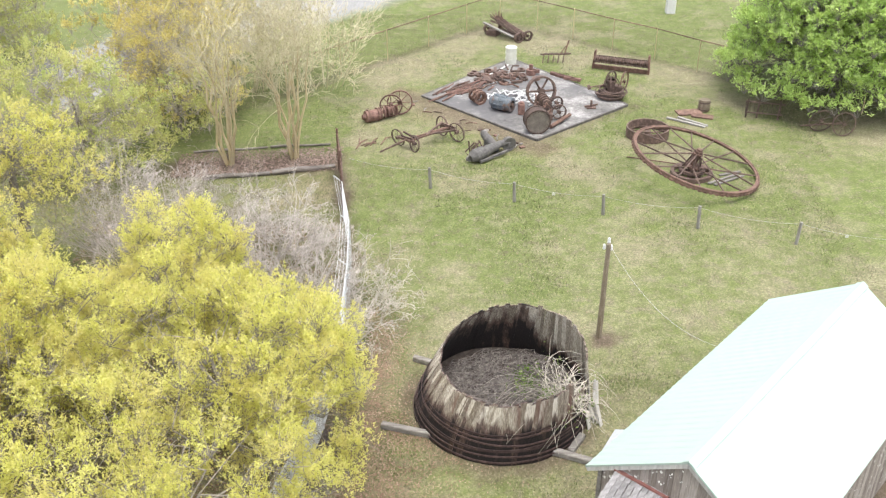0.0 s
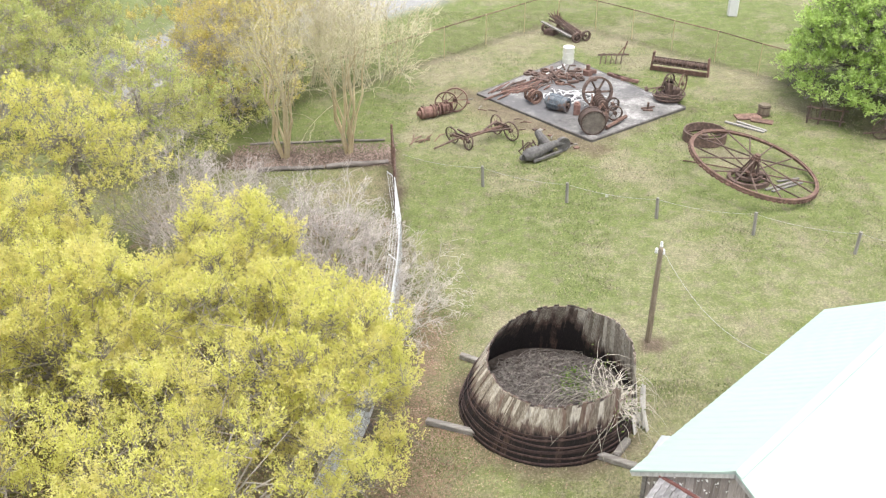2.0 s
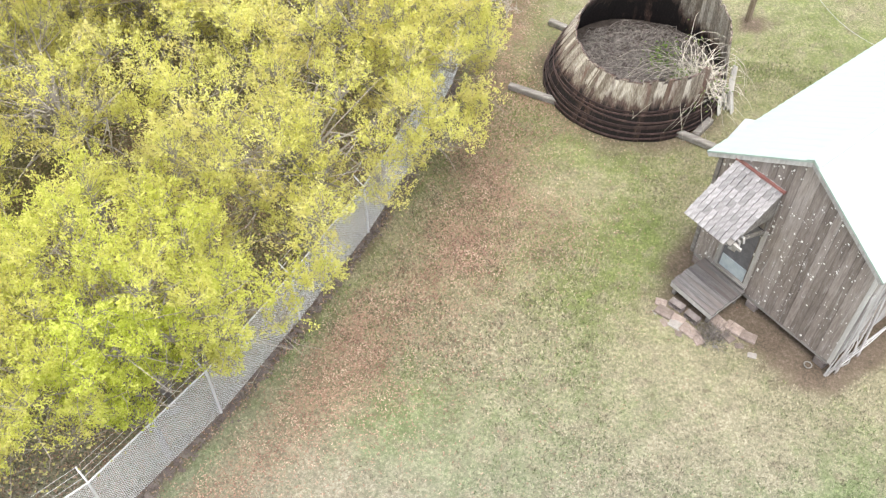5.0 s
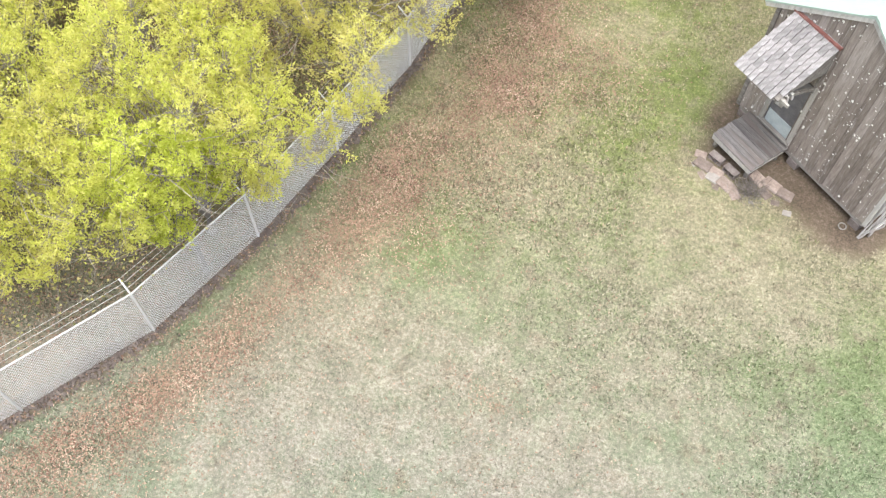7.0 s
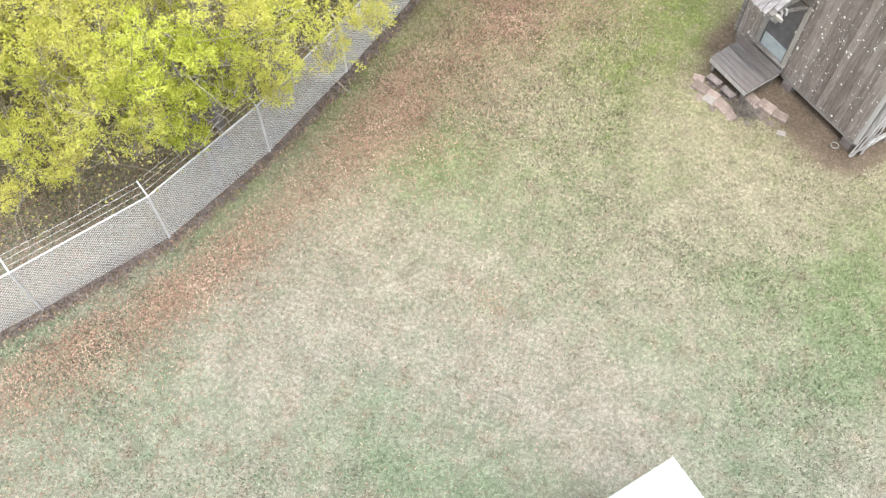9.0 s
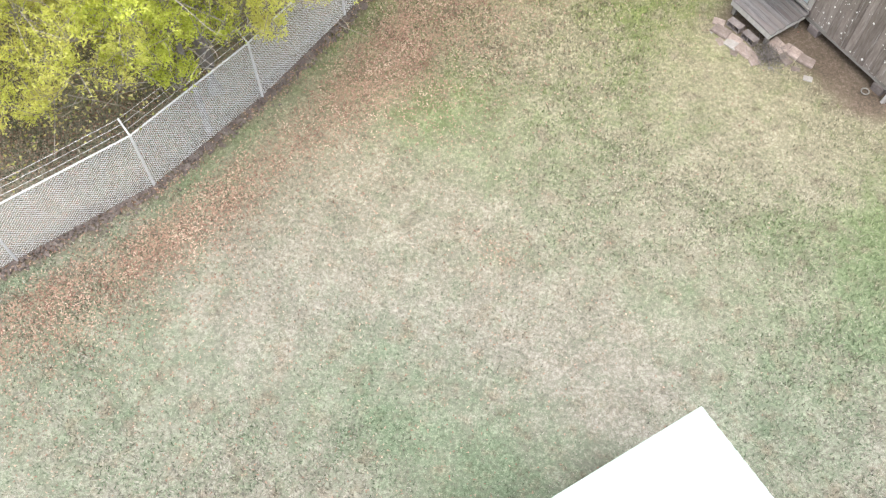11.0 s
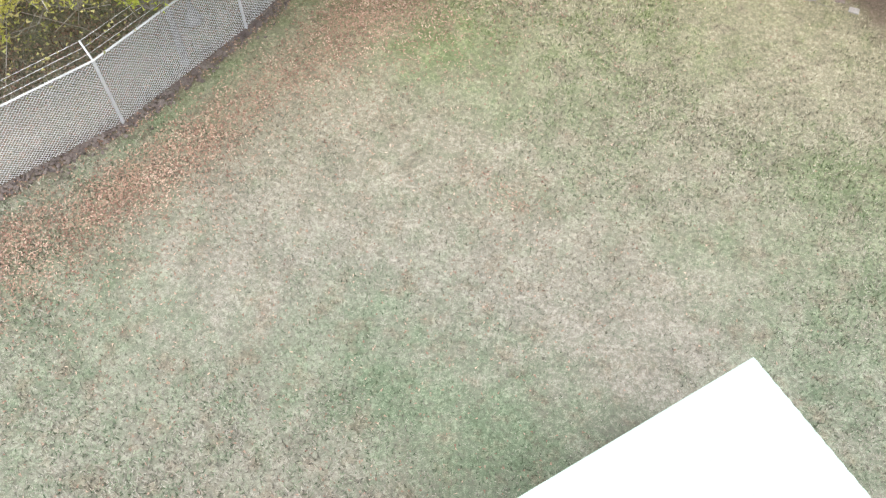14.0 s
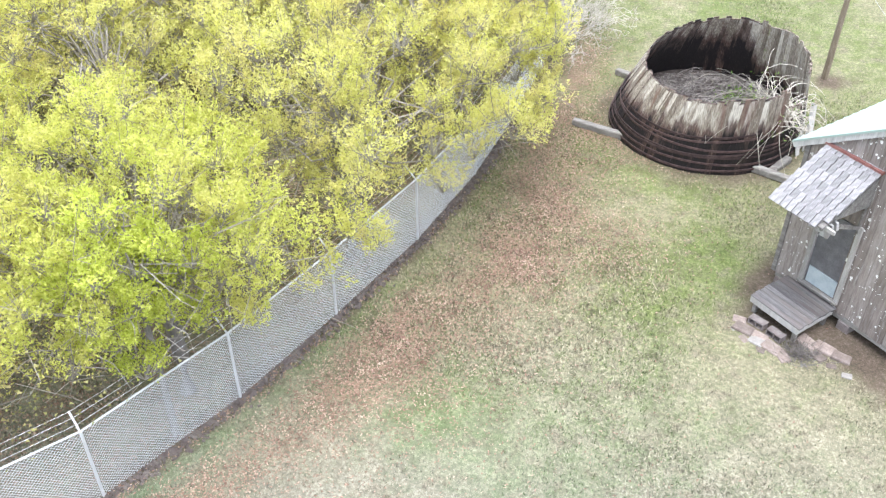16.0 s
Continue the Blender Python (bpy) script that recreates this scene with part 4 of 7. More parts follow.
def side_clutter():
    """White boards and rods leaning along the house's side wall."""
    for y, h, lean, w, mt in ((0.14, 2.9, 0.05, 0.14, WHITE_FLAKE), (0.95, 2.4, 0.07, 0.12, WHITE_FLAKE)):
        bm = bmesh.new()
        box(bm, 0, 0, h / 2, 0.03, w, h, bevel=0.004)
        ob = part("leaning_board", bm, mt)
        ob.matrix_basis = HOUSE @ pose(2.19 + math.sin(lean) * h, y, 0.0, 0, -math.degrees(lean), 0)
        tagged(ob, "flaking white board leaning on the house wall", "board", "leaning boards")
    for k in range(3):
        bm = bmesh.new()
        y0 = 0.05 + 0.12 * k
        tube(bm, [(2.2 + 0.04 * k, y0 - 0.05, 0.03), (2.28 + 0.05 * k, y0 + 0.9, 0.25 + 0.05 * k), (2.3, y0 + 2.6, 0.1)], 0.013, 5)
        ob = part("plastic_pipe", bm, PVC)
        ob.matrix_basis = HOUSE.copy()
        tagged(ob, "thin white pipe lying along the house's foot", "pipe", "white pipes")
    for k in range(6):
        bm = bmesh.new()
        x0, y0, top = 2.17 + 0.02 * (k % 3), -0.09 + 0.05 * (k % 4), rnd.uniform(1.2, 2.7)
        bend = rnd.uniform(0.05, 0.3)
        tube(bm, [(x0 + rnd.uniform(0, 0.15), y0 - 0.06, 0.02), (x0 + bend, y0 + 0.1, top * 0.4), (x0 + bend * 0.7, y0 + 0.16 + 0.06 * k, top * 0.75), (x0 + 0.03, y0 + 0.2 + 0.1 * k, top)], [0.022, 0.018, 0.014, 0.01], 5)
        ob = part("peeling_lath", bm, WHITE_FLAKE)
        ob.matrix_basis = HOUSE.copy()
        tagged(ob, "thin flaking white lath sprung loose at the house corner", "lath", "loose laths")
    bm = bmesh.new()
    pts = [(2.75 + 0.28 * math.cos(k * 0.5), 2.3 + 0.28 * math.sin(k * 0.5), 0.03 + 0.004 * k) for k in range(18)]
    tube(bm, pts, 0.018, 6)
    ob = part("garden_hose", bm, PVC)
    ob.matrix_basis = HOUSE.copy()
    tagged(ob, "loop of white hose on the dirt by the wall", "hose")
    bm = bmesh.new()
    disc(bm, 0.16, 0.0, 0.32, 14, Matrix.Translation((2.5, 2.2, 0.0)))
    disc(bm, 0.05, 0.3, 0.5, 10, Matrix.Translation((2.5, 2.2, 0.0)))
    ob = part("hydrant_pump", bm, RUST_RED)
    ob.matrix_basis = HOUSE.copy()
    tagged(ob, "small red rusted pump housing by the wall", "pump")
    bm = bmesh.new()
    tube(bm, [(1.8 + 0.09 * math.cos(k * math.tau / 16), -0.22 + 0.09 * math.sin(k * math.tau / 16), 0.03) for k in range(17)], 0.016, 6, caps=False)
    ob = part("pipe_ring", bm, POST_GREY)
    ob.matrix_basis = HOUSE.copy()
    tagged(ob, "small grey ring lying on the dirt", "ring")


def sheet_panel():
    """A tilted metal sheet that shows past the left eave."""
    bm = bmesh.new()
    n = 12
    rows = []
    for i in range(n + 1):
        x = 0.75 * i / n
        rows.append([bm.verts.new((x, y, 0.006 * (i % 2) + dz)) for y, dz in ((0, 0), (1.3, 0), (1.3, -0.012), (0, -0.012))])
    for a, b in zip(rows, rows[1:]):
        for k in range(4):
            bm.faces.new((a[k], a[(k + 1) % 4], b[(k + 1) % 4], b[k]))
    for r in (rows[0], rows[-1]):
        bm.faces.new(r)
    ob = part("sheet_metal", bm, SHEET)
    ob.matrix_basis = HOUSE @ pose(-4.5, 4.1, 0.06, 0, -20, 12) @ Matrix.Diagonal((1.25, 0.8, 1, 1))
    tagged(ob, "corrugated metal sheet propped up between the house and the cistern", "metal sheet")


def near_roof():
    """The white roof under the camera's way, with walls below."""
    m = pose(3.07, 3.2, 0, 0, 0, -42.5)           # its corner; x to the right along the eave, y towards the rear
    b = thing("white_roof_building", m, "low building with a white ribbed metal roof", "building")
    bm = bmesh.new()
    nx, width, depth, z0, sl = 44, 8.8, 7.5, 2.97, 0.16
    up, lo = [], []
    for i in range(nx * 2 + 1):
        x = width * i / (nx * 2)
        rib = 0.02 * (i % 2)
        up.append([bm.verts.new((x, y, z0 + sl * -y + rib)) for y in (0.0, -depth)])
        lo.append([bm.verts.new((x, y, z0 + sl * -y + rib - 0.02)) for y in (0.0, -depth)])
    for i in range(nx * 2):
        bm.faces.new((up[i][1], up[i + 1][1], up[i + 1][0], up[i][0]))
        bm.faces.new((lo[i][0], lo[i + 1][0], lo[i + 1][1], lo[i][1]))
        for k in (0, 1):
            bm.faces.new((up[i][k], up[i + 1][k], lo[i + 1][k], lo[i][k]))
    for i in (0, -1):
        bm.faces.new((up[i][0], up[i][1], lo[i][1], lo[i][0]))
    bmesh.ops.recalc_face_normals(bm, faces=bm.faces[:])
    part("roof", bm, ROOF_WHITE, b, "white ribbed metal roof")
    bm = bmesh.new()
    for x0, y0, x1, y1 in ((0.5, -0.5, 8.3, -0.5), (8.3, -0.5, 8.3, -7.0), (8.3, -7.0, 0.5, -7.0), (0.5, -7.0, 0.5, -0.5)):
        v = [bm.verts.new(p) for p in ((x0, y0, 0), (x1, y1, 0), (x1, y1, z0 - sl * y1 - 0.03), (x0, y0, z0 - sl * y0 - 0.03))]
        bm.faces.new(v)
    bmesh.ops.remove_doubles(bm, verts=bm.verts[:], dist=0.001)
    bmesh.ops.solidify(bm, geom=bm.faces[:], thickness=0.1)
    part("wall", bm, GREY_WOOD, b)


frame_house()
stoop()
loose_bricks()
side_clutter()
sheet_panel()
near_roof()

# ---- wooden cistern ----
RIM = (1.68, 22.08)


def rim_point(a, f):
    """A point of the cistern's wall at the angle a, f from 0 at the ground to 1 at the rim."""
    r0, rx, ry = 2.70, 2.16, 2.36
    x0, y0 = TUB[0] + r0 * math.cos(a), TUB[1] + r0 * math.sin(a)
    x1, y1 = RIM[0] + rx * math.cos(a), RIM[1] + ry * math.sin(a)
    z1 = 2.24 + 0.10 * (x1 - RIM[0]) + 0.07 * max(0.0, y1 - RIM[1])
    g = f ** 1.25
    return Vector((x0 + (x1 - x0) * g, y0 + (y1 - y0) * g, z1 * f))


def cistern():
    tub = thing("wooden_cistern", pose(TUB[0], TUB[1], 0), "huge broken wooden stave cistern, tarred below and bound by rusty hoops", "cistern")
    off = Vector((TUB[0], TUB[1], 0))
    n = 104
    for k in range(n):
        a0, a1 = (k - 0.12) * math.tau / n, (k + 1.12) * math.tau / n
        proud = rnd.uniform(-0.018, 0.018)
        deg = math.degrees((a0 + a1) / 2)
        top = 1.0 + rnd.uniform(-0.04, 0.02)
        broken = 318 < deg < 350
        if broken:
            top = rnd.uniform(0.45, 0.8)
        tw = rnd.uniform(-0.014, 0.014)
        bm = bmesh.new()
        lay = bm.verts.layers.float.new("tar_dark")
        rings = []
        for f in (0.0, 0.2, 0.42, 0.62, 0.82, 0.975, 1.0):
            g = f * top
            ring = []
            for a, inward in ((a0, 0), (a1, 0), (a1, 0.045), (a0, 0.045)):
                p = rim_point(a + tw * f, g) - off
                q = Vector((p.x + off.x - RIM[0], p.y + off.y - RIM[1], 0)).normalized()
                v = bm.verts.new(p - q * (inward + proud))
                front = math.sin(a) < -0.2
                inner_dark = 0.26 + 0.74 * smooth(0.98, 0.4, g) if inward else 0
                # inner faces blacken downwards, and are paler over one range of angles
                pale_in = float(smooth(66, 34, abs(((deg + 180) % 360) - 180 - 15)))
                v[lay] = float((inner_dark - pale_in * 0.85 * smooth(0.2, 0.5, g)) if inward else smooth(0.8, 0.37, g)) + (0.5 if f == 1.0 else 0.0)
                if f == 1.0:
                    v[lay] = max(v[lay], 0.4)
                ring.append(v)
            rings.append(ring)
        for r0, r1 in zip(rings, rings[1:]):
            for i in range(4):
                bm.faces.new((r0[i], r0[(i + 1) % 4], r1[(i + 1) % 4], r1[i]))
        bm.faces.new(rings[-1])
        bm.faces.new(rings[0][::-1])
        bmesh.ops.recalc_face_normals(bm, faces=bm.faces[:])
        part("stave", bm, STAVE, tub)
    for f, sag, gap in ((0.06, 0.0, 0), (0.14, 0.015, 0), (0.215, 0.025, 0), (0.29, 0.035, 0), (0.38, 0.045, 0), (0.46, 0.05, 1), (0.55, 0.06, 2)):
        bm = bmesh.new()
        m = 72
        ph = rnd.uniform(0, 6)
        start, stop = (0, m) if not gap else ((34, 62) if gap == 1 else (37, 60))
        rows = []
        for k in range(start, stop + 1):
            a = k * math.tau / m
            g = f + sag * math.sin(a * 1.0 + ph) + 0.006 * math.sin(a * 5 + ph)
            p = rim_point(a, max(g, 0.02)) - off
            q = Vector((math.cos(a), math.sin(a), 0))
            rows.append([bm.verts.new(p + q * o + Vector((0, 0, dz))) for o, dz in ((0.012, -0.03), (0.028, -0.03), (0.028, 0.03), (0.012, 0.03))])
        for r0, r1 in zip(rows, rows[1:]):
            for i in range(4):
                bm.faces.new((r0[i], r0[(i + 1) % 4], r1[(i + 1) % 4], r1[i]))
        bmesh.ops.recalc_face_normals(bm, faces=bm.faces[:])
        part("hoop", bm, HOOP, tub, "rusty steel hoop" if not gap else "sagging rusty hoop")
    # earth that fills it
    bm = bmesh.new()
    rows = [[bm.verts.new((RIM[0] - TUB[0] - 0.08, RIM[1] - TUB[1], 0.48))]]
    for j in range(1, 7):
        row = []
        for k in range(36):
            a = k * math.tau / 36
            p = rim_point(a, 0.2) - off
            c = Vector((RIM[0] - TUB[0], RIM[1] - TUB[1], 0)) * 0.3
            q = c + (Vector((p.x, p.y, 0)) - c) * (j / 6 * 0.97)
            row.append(bm.verts.new((q.x, q.y, 0.44 - 0.08 * (j / 6) ** 2 + rnd.uniform(-0.04, 0.04))))
        rows.append(row)
    for k in range(36):
        bm.faces.new((rows[0][0], rows[1][k], rows[1][(k + 1) % 36]))
        for r0, r1 in zip(rows[1:], rows[2:]):
            bm.faces.new((r0[k], r1[k], r1[(k + 1) % 36], r0[(k + 1) % 36]))
    part("earth_fill", bm, HUMUS, tub, "bed of dead twigs and earth")


def cistern_growth():
    g = np.random.default_rng(5)
    n = 3600
    a, rr = g.uniform(0, math.tau, n), np.sqrt(g.uniform(0, 1, n)) * 2.3
    s = np.stack([1.55 + rr * np.cos(a), 22.25 + rr * np.sin(a), 0.4 + g.uniform(-0.04, 0.2, n)], 1)
    b = g.uniform(0, math.tau, n)
    ln = g.uniform(0.12, 0.42, n)
    turn = g.normal(0, 0.7, n)
    d1 = np.stack([np.cos(b), np.sin(b), g.uniform(-0.05, 0.5, n)], 1) * ln[:, None]
    d2 = np.stack([np.cos(b + turn), np.sin(b + turn), g.uniform(-0.5, 0.2, n)], 1) * ln[:, None]
    p1, p2 = s + d1, s + d1 + d2
    ok = np.hypot(p2[:, 0] - 1.55, p2[:, 1] - 22.25) < 2.38
    s, p1, p2 = s[ok], p1[ok], p2[ok]
    rad = g.uniform(0.006, 0.014, len(s))
    q = np.concatenate([prisms(s, p1, rad, rad * 0.9), prisms(p1, p2, rad * 0.9, rad * 0.5)])
    tagged(new("dead_twigs", raw_mesh("dead_twigs", q, 4, DEAD_TWIG)), "tangle of grey dead twigs filling the cistern", "twigs", kind="stuff")
    # a pale vine that arches over the broken side
    n = 180
    c = np.array([3.2, 21.05, 1.45])
    s = c + g.normal(0, 0.22, (n, 3)) * np.array([1.2, 1.2, 0.8])
    th = g.uniform(-2.2, 4.1, n)
    ln = g.uniform(0.5, 1.6, n) * np.where((th > 1.2) & (th < 3.8), 1.4, np.where((th > -1.3) & (th < 0.9), 0.6, 0.9))
    d = np.stack([np.cos(th), np.sin(th), g.uniform(0.1, 1.1, n)], 1)
    turn = g.normal(0, 0.22, n)
    qs, p, joints = [], s, []
    for k in range(7):
        ca, sa = np.cos(turn), np.sin(turn)
        d = np.stack([d[:, 0] * ca - d[:, 1] * sa, d[:, 0] * sa + d[:, 1] * ca, d[:, 2] - 0.22], 1) + g.normal(0, 0.13, (n, 3))
        q = p + d / np.linalg.norm(d, axis=1, keepdims=True) * (ln / 5)[:, None]
        r0, r1 = 0.0105 - 0.0009 * k, 0.0096 - 0.0009 * k
        qs.append(prisms(p, q, r0, r1))
        joints.append(q)
        p = q
    mid = joints[3]
    q = np.concatenate(qs)
    vine = tagged(new("dead_vine", raw_mesh("dead_vine", q, 4, TWIG_CREAM)), "bleached dead vine spilling over the broken rim", "vine")
    n = 300
    k = g.integers(0, 180, n)
    c = mid[k] + g.normal(0, 0.18, (n, 3))
    q = leaf_quads(c, 0.04, g)
    lv = new("leaves", raw_mesh("leaves", q, 4, LEAF_VINE))
    lv.parent = vine
    # weeds among the dead twigs
    for x, y, z in ((2.1, 22.75, 0.55), (2.75, 21.7, 0.75), (2.2, 23.2, 0.58), (3.0, 21.3, 1.2)):
        m = 220
        c = np.array([x, y, z]) + g.normal(0, 0.17, (m, 3)) * np.array([1.4, 1.4, 0.7])
        ob = new("weed_clump", raw_mesh("weed_clump", leaf_quads(c, 0.05, g), 4, LEAF_VINE))
        tagged(ob, "low green weeds growing among dead twigs", "weeds", "cistern weeds", "stuff")
    # broken staves leaning out at the gap
    for x, y, z, rx, ry, ln in ((4.08, 21.72, 0.2, -12, -14, 1.5), (4.18, 21.62, 0.2, -18, -12, 1.35), (4.28, 21.6, 0.2, -22, -16, 1.3), (4.38, 21.45, 0.2, -10, -22, 1.1), (4.0, 21.3, 0.2, -14, -20, 1.0), (4.22, 21.8, 0.2, 6, -24, 1.2)):
        bm = bmesh.new()
        box(bm, 0, 0, ln / 2, 0.035, 0.17, ln, bevel=0.005)
        ob = part("broken_stave", bm, PALE_WOOD)
        ob.matrix_basis = pose(x, y, z - 0.22, rx, ry, -30)
        tagged(ob, "bleached loose stave leaning at the cistern's gap", "board", "loose staves")
    for k, (a, b) in enumerate((((-1.42, 24.66, 0.1), (0.2, 23.9, 0.1)), ((-2.25, 21.33, 0.1), (0.3, 20.6, 0.1)), ((3.95, 19.75, 0.12), (1.6, 20.7, 0.12)), ((3.75, 20.95, 0.08), (3.3, 20.2, 0.08)))):
        bm = bmesh.new()
        beam(bm, a, b, 0.2, 0.2)
        bmesh.ops.bevel(bm, geom=bm.edges[:], offset=0.025, segments=1, affect="EDGES")
        ob = part("support_beam", bm, GREY_WOOD)
        tagged(ob, "grey squared timber sticking out from under the cistern", "beam", "cistern beams")


def leaf_blades(c, size, g, face=1.15):
    """Small three-cornered leaves, most of them turned to the sky."""
    n = len(c)
    nrm = g.normal(0, 0.6, (n, 3)) + np.array([0, 0, face])
    nrm /= np.linalg.norm(nrm, axis=1, keepdims=True)
    u = np.cross(nrm, g.normal(0, 1, (n, 3)))
    u /= np.maximum(np.linalg.norm(u, axis=1, keepdims=True), 1e-6)
    v = np.cross(nrm, u)
    ln = (size * g.uniform(0.7, 1.4, n))[:, None]
    return np.stack([c - u * ln, c + u * ln * 0.75 + v * ln * 0.75, c + u * ln * 0.75 - v * ln * 0.75], 1)


def leaf_quads(c, size, g, face=0.8):
    """Small leaves at the centres c, turned more or less to the sky."""
    n = len(c)
    nrm = g.normal(0, 0.75, (n, 3)) + np.array([0, 0, face])
    nrm /= np.maximum(np.linalg.norm(nrm, axis=1, keepdims=True), 1e-6)
    u = np.cross(nrm, g.normal(0, 1, (n, 3)))
    u /= np.maximum(np.linalg.norm(u, axis=1, keepdims=True), 1e-6)
    v = np.cross(nrm, u)
    ln = (size * g.uniform(0.7, 1.4, n))[:, None]
    return np.stack([c - u * ln, c + v * ln * 0.5, c + u * ln, c - v * ln * 0.5], 1)


cistern()
cistern_growth()


# ---- chain-link fence ----
def chain_fence():
    fence = thing("chain_link_fence", pose(0, 0, 0), "galvanised chain-link fence topped by barbed wire on angled arms", "fence")
    H = 1.83
    posts = [Vector((x, y, 0)) for x, y in FENCE]
    for i, p in enumerate(posts):
        q, r = posts[max(i - 1, 0)], posts[min(i + 1, len(posts) - 1)]
        d = (r - q).normalized()
        out = Vector((-d.y, d.x, 0))
        bm = bmesh.new()
        tube(bm, [p - Vector((0, 0, 0.05)), p + Vector((0, 0, H))], 0.03, 8)
        part("post", bm, GALV, fence)
        bm = bmesh.new()
        tube(bm, [p + Vector((0, 0, H - 0.02)), p + out * 0.3 + Vector((0, 0, H + 0.27))], 0.02, 6)
        part("barb_arm", bm, GALV, fence)
        if i + 1 == len(posts):
            break
        a, b = p, posts[i + 1]
        bm = bmesh.new()
        tube(bm, [a + Vector((0, 0, H)), b + Vector((0, 0, H))], 0.021, 6)
        part("top_rail", bm, GALV, fence)
        # woven mesh, 50 mm across
        d = b - a
        L = d.length
        d.normalize()
        step = 0.0755
        st, en = [], []
        hh = H - 0.04
        for s in (1, -1):
            k0 = -hh if s > 0 else 0
            k1 = L if s > 0 else L + hh
            for u0 in np.arange(k0, k1, step):
                lo_u, hi_u = u0, u0 + s * hh
                t0, t1 = 0.0, 1.0
                if s > 0:
                    t0, t1 = max(0.0, -u0 / hh), min(1.0, (L - u0) / hh)
                else:
                    t0, t1 = max(0.0, (u0 - L) / hh), min(1.0, u0 / hh)
                if t1 - t0 < 0.02:
                    continue
                for t, arr in ((t0, st), (t1, en)):
                    u = u0 + s * hh * t
                    arr.append((a.x + d.x * u - d.y * 0.03 * s * 0.2, a.y + d.y * u + d.x * 0.03 * s * 0.2, 0.03 + hh * t))
        me = raw_mesh("mesh_panel", prisms(np.array(st), np.array(en), 0.0042, 0.0042), 4, WIRE)
        ob = new("mesh_panel", me)
        ob.parent = fence
        nxt = posts[min(i + 2, len(posts) - 1)]
        d2 = (nxt - a).normalized()
        o2 = Vector((-d2.y, d2.x, 0))
        for j, (o, z) in enumerate(((0.1, 0.09), (0.2, 0.18), (0.29, 0.26))):
            bm = bmesh.new()
            pa, pb = a + out * o + Vector((0, 0, H + z)), b + o2 * o + Vector((0, 0, H + z))
            mid = (pa + pb) / 2 - Vector((0, 0, 0.03))
            tube(bm, [pa, mid, pb], 0.0034, 4)
            n = int((pb - pa).length / 0.13)
            for k in range(1, n):
                c = pa.lerp(pb, k / n) - Vector((0, 0, 0.03 * (1 - abs(2 * k / n - 1))))
                tube(bm, [c - Vector((0.02, 0.01, 0.02)), c + Vector((0.02, 0.01, 0.02))], 0.003, 3)
            part("barbed_wire", bm, WIRE, fence)
    st, en = [], []
    for p, q in zip(posts, posts[1:]):
        L = (q - p).length
        for k in range(int(L / 0.0755)):
            c = p.lerp(q, k * 0.0755 / L)
            st.append((c.x, c.y, H + 0.01))
            en.append((c.x + rnd.uniform(-0.012, 0.012), c.y + rnd.uniform(-0.012, 0.012), H + 0.05))
    tips = new("wire_tips", raw_mesh("wire_tips", prisms(np.array(st), np.array(en), 0.004, 0.003), 4, WIRE))
    tips.parent = fence
    tagged(tips, kind="stuff")


def rusty_fence():
    f = thing("rusty_panel_fence", pose(0, 0, 0), "tall rusted brown fence panels at the end of the chain-link fence", "fence")
    for (ax, ay), (bx, by) in zip(RUSTY, RUSTY[1:]):
        n = 12
        for k in range(n):
            t0, t1 = k / n, (k + 0.93) / n
            bm = bmesh.new()
            beam(bm, (ax + (bx - ax) * t0, ay + (by - ay) * t0, 1.0), (ax + (bx - ax) * t1, ay + (by - ay) * t1, 1.0), 0.02 + 0.01 * (k % 2), 1.85 + rnd.uniform(-0.05, 0.05))
            part("panel", bm, RUST, f)
        for z in (0.4, 1.6):
            bm = bmesh.new()
            beam(bm, (ax + 0.05, ay, z), (bx + 0.05, by, z), 0.05, 0.07)
            part("rail", bm, RUST_DARK, f)
    for x, y in RUSTY:
        bm = bmesh.new()
        tube(bm, [(x, y, -0.05), (x, y, 2.15)], 0.055, 8)
        part("post", bm, RUST, f)


def cord_fence():
    posts = [(-4.95, 38.55), (-1.18, 37.32), (2.5, 36.05), (6.2, 34.85), (9.96, 33.72), (13.61, 32.45), (17.3, 31.2), (21.0, 30.0)]
    f = thing("cord_fence", pose(0, 0, 0), "low fence of grey wooden posts joined by one pale cord", "fence")
    tops = []
    for i, (x, y) in enumerate(posts):
        h = 0.98 + rnd.uniform(-0.06, 0.08)
        lean = Vector((rnd.uniform(-0.05, 0.05), rnd.uniform(-0.05, 0.05), 0))
        if i:
            bm = bmesh.new()
            tube(bm, [(x, y, -0.1), Vector((x, y, h)) + lean], [0.075, 0.065], 8)
            part("post", bm, POST_GREY, f)
        tops.append(Vector((x, y, h - 0.08)) + lean)
    for a, b in zip(tops, tops[1:]):
        bm = bmesh.new()
        pts = [a.lerp(b, t / 8) - Vector((0, 0, 0.16 * (1 - (t / 4 - 1) ** 2))) for t in range(9)]
        tube(bm, pts, 0.0065, 5)
        part("cord", bm, ROPE, f)
    for i in (2, 5):
        bm = bmesh.new()
        c = tops[i].lerp(tops[i + 1] if i + 1 < len(tops) else tops[i], 0.45) - Vector((0, 0, 0.22))
        box(bm, c.x, c.y, c.z, 0.12, 0.02, 0.12)
        part("tag", bm, PLASTIC, f)


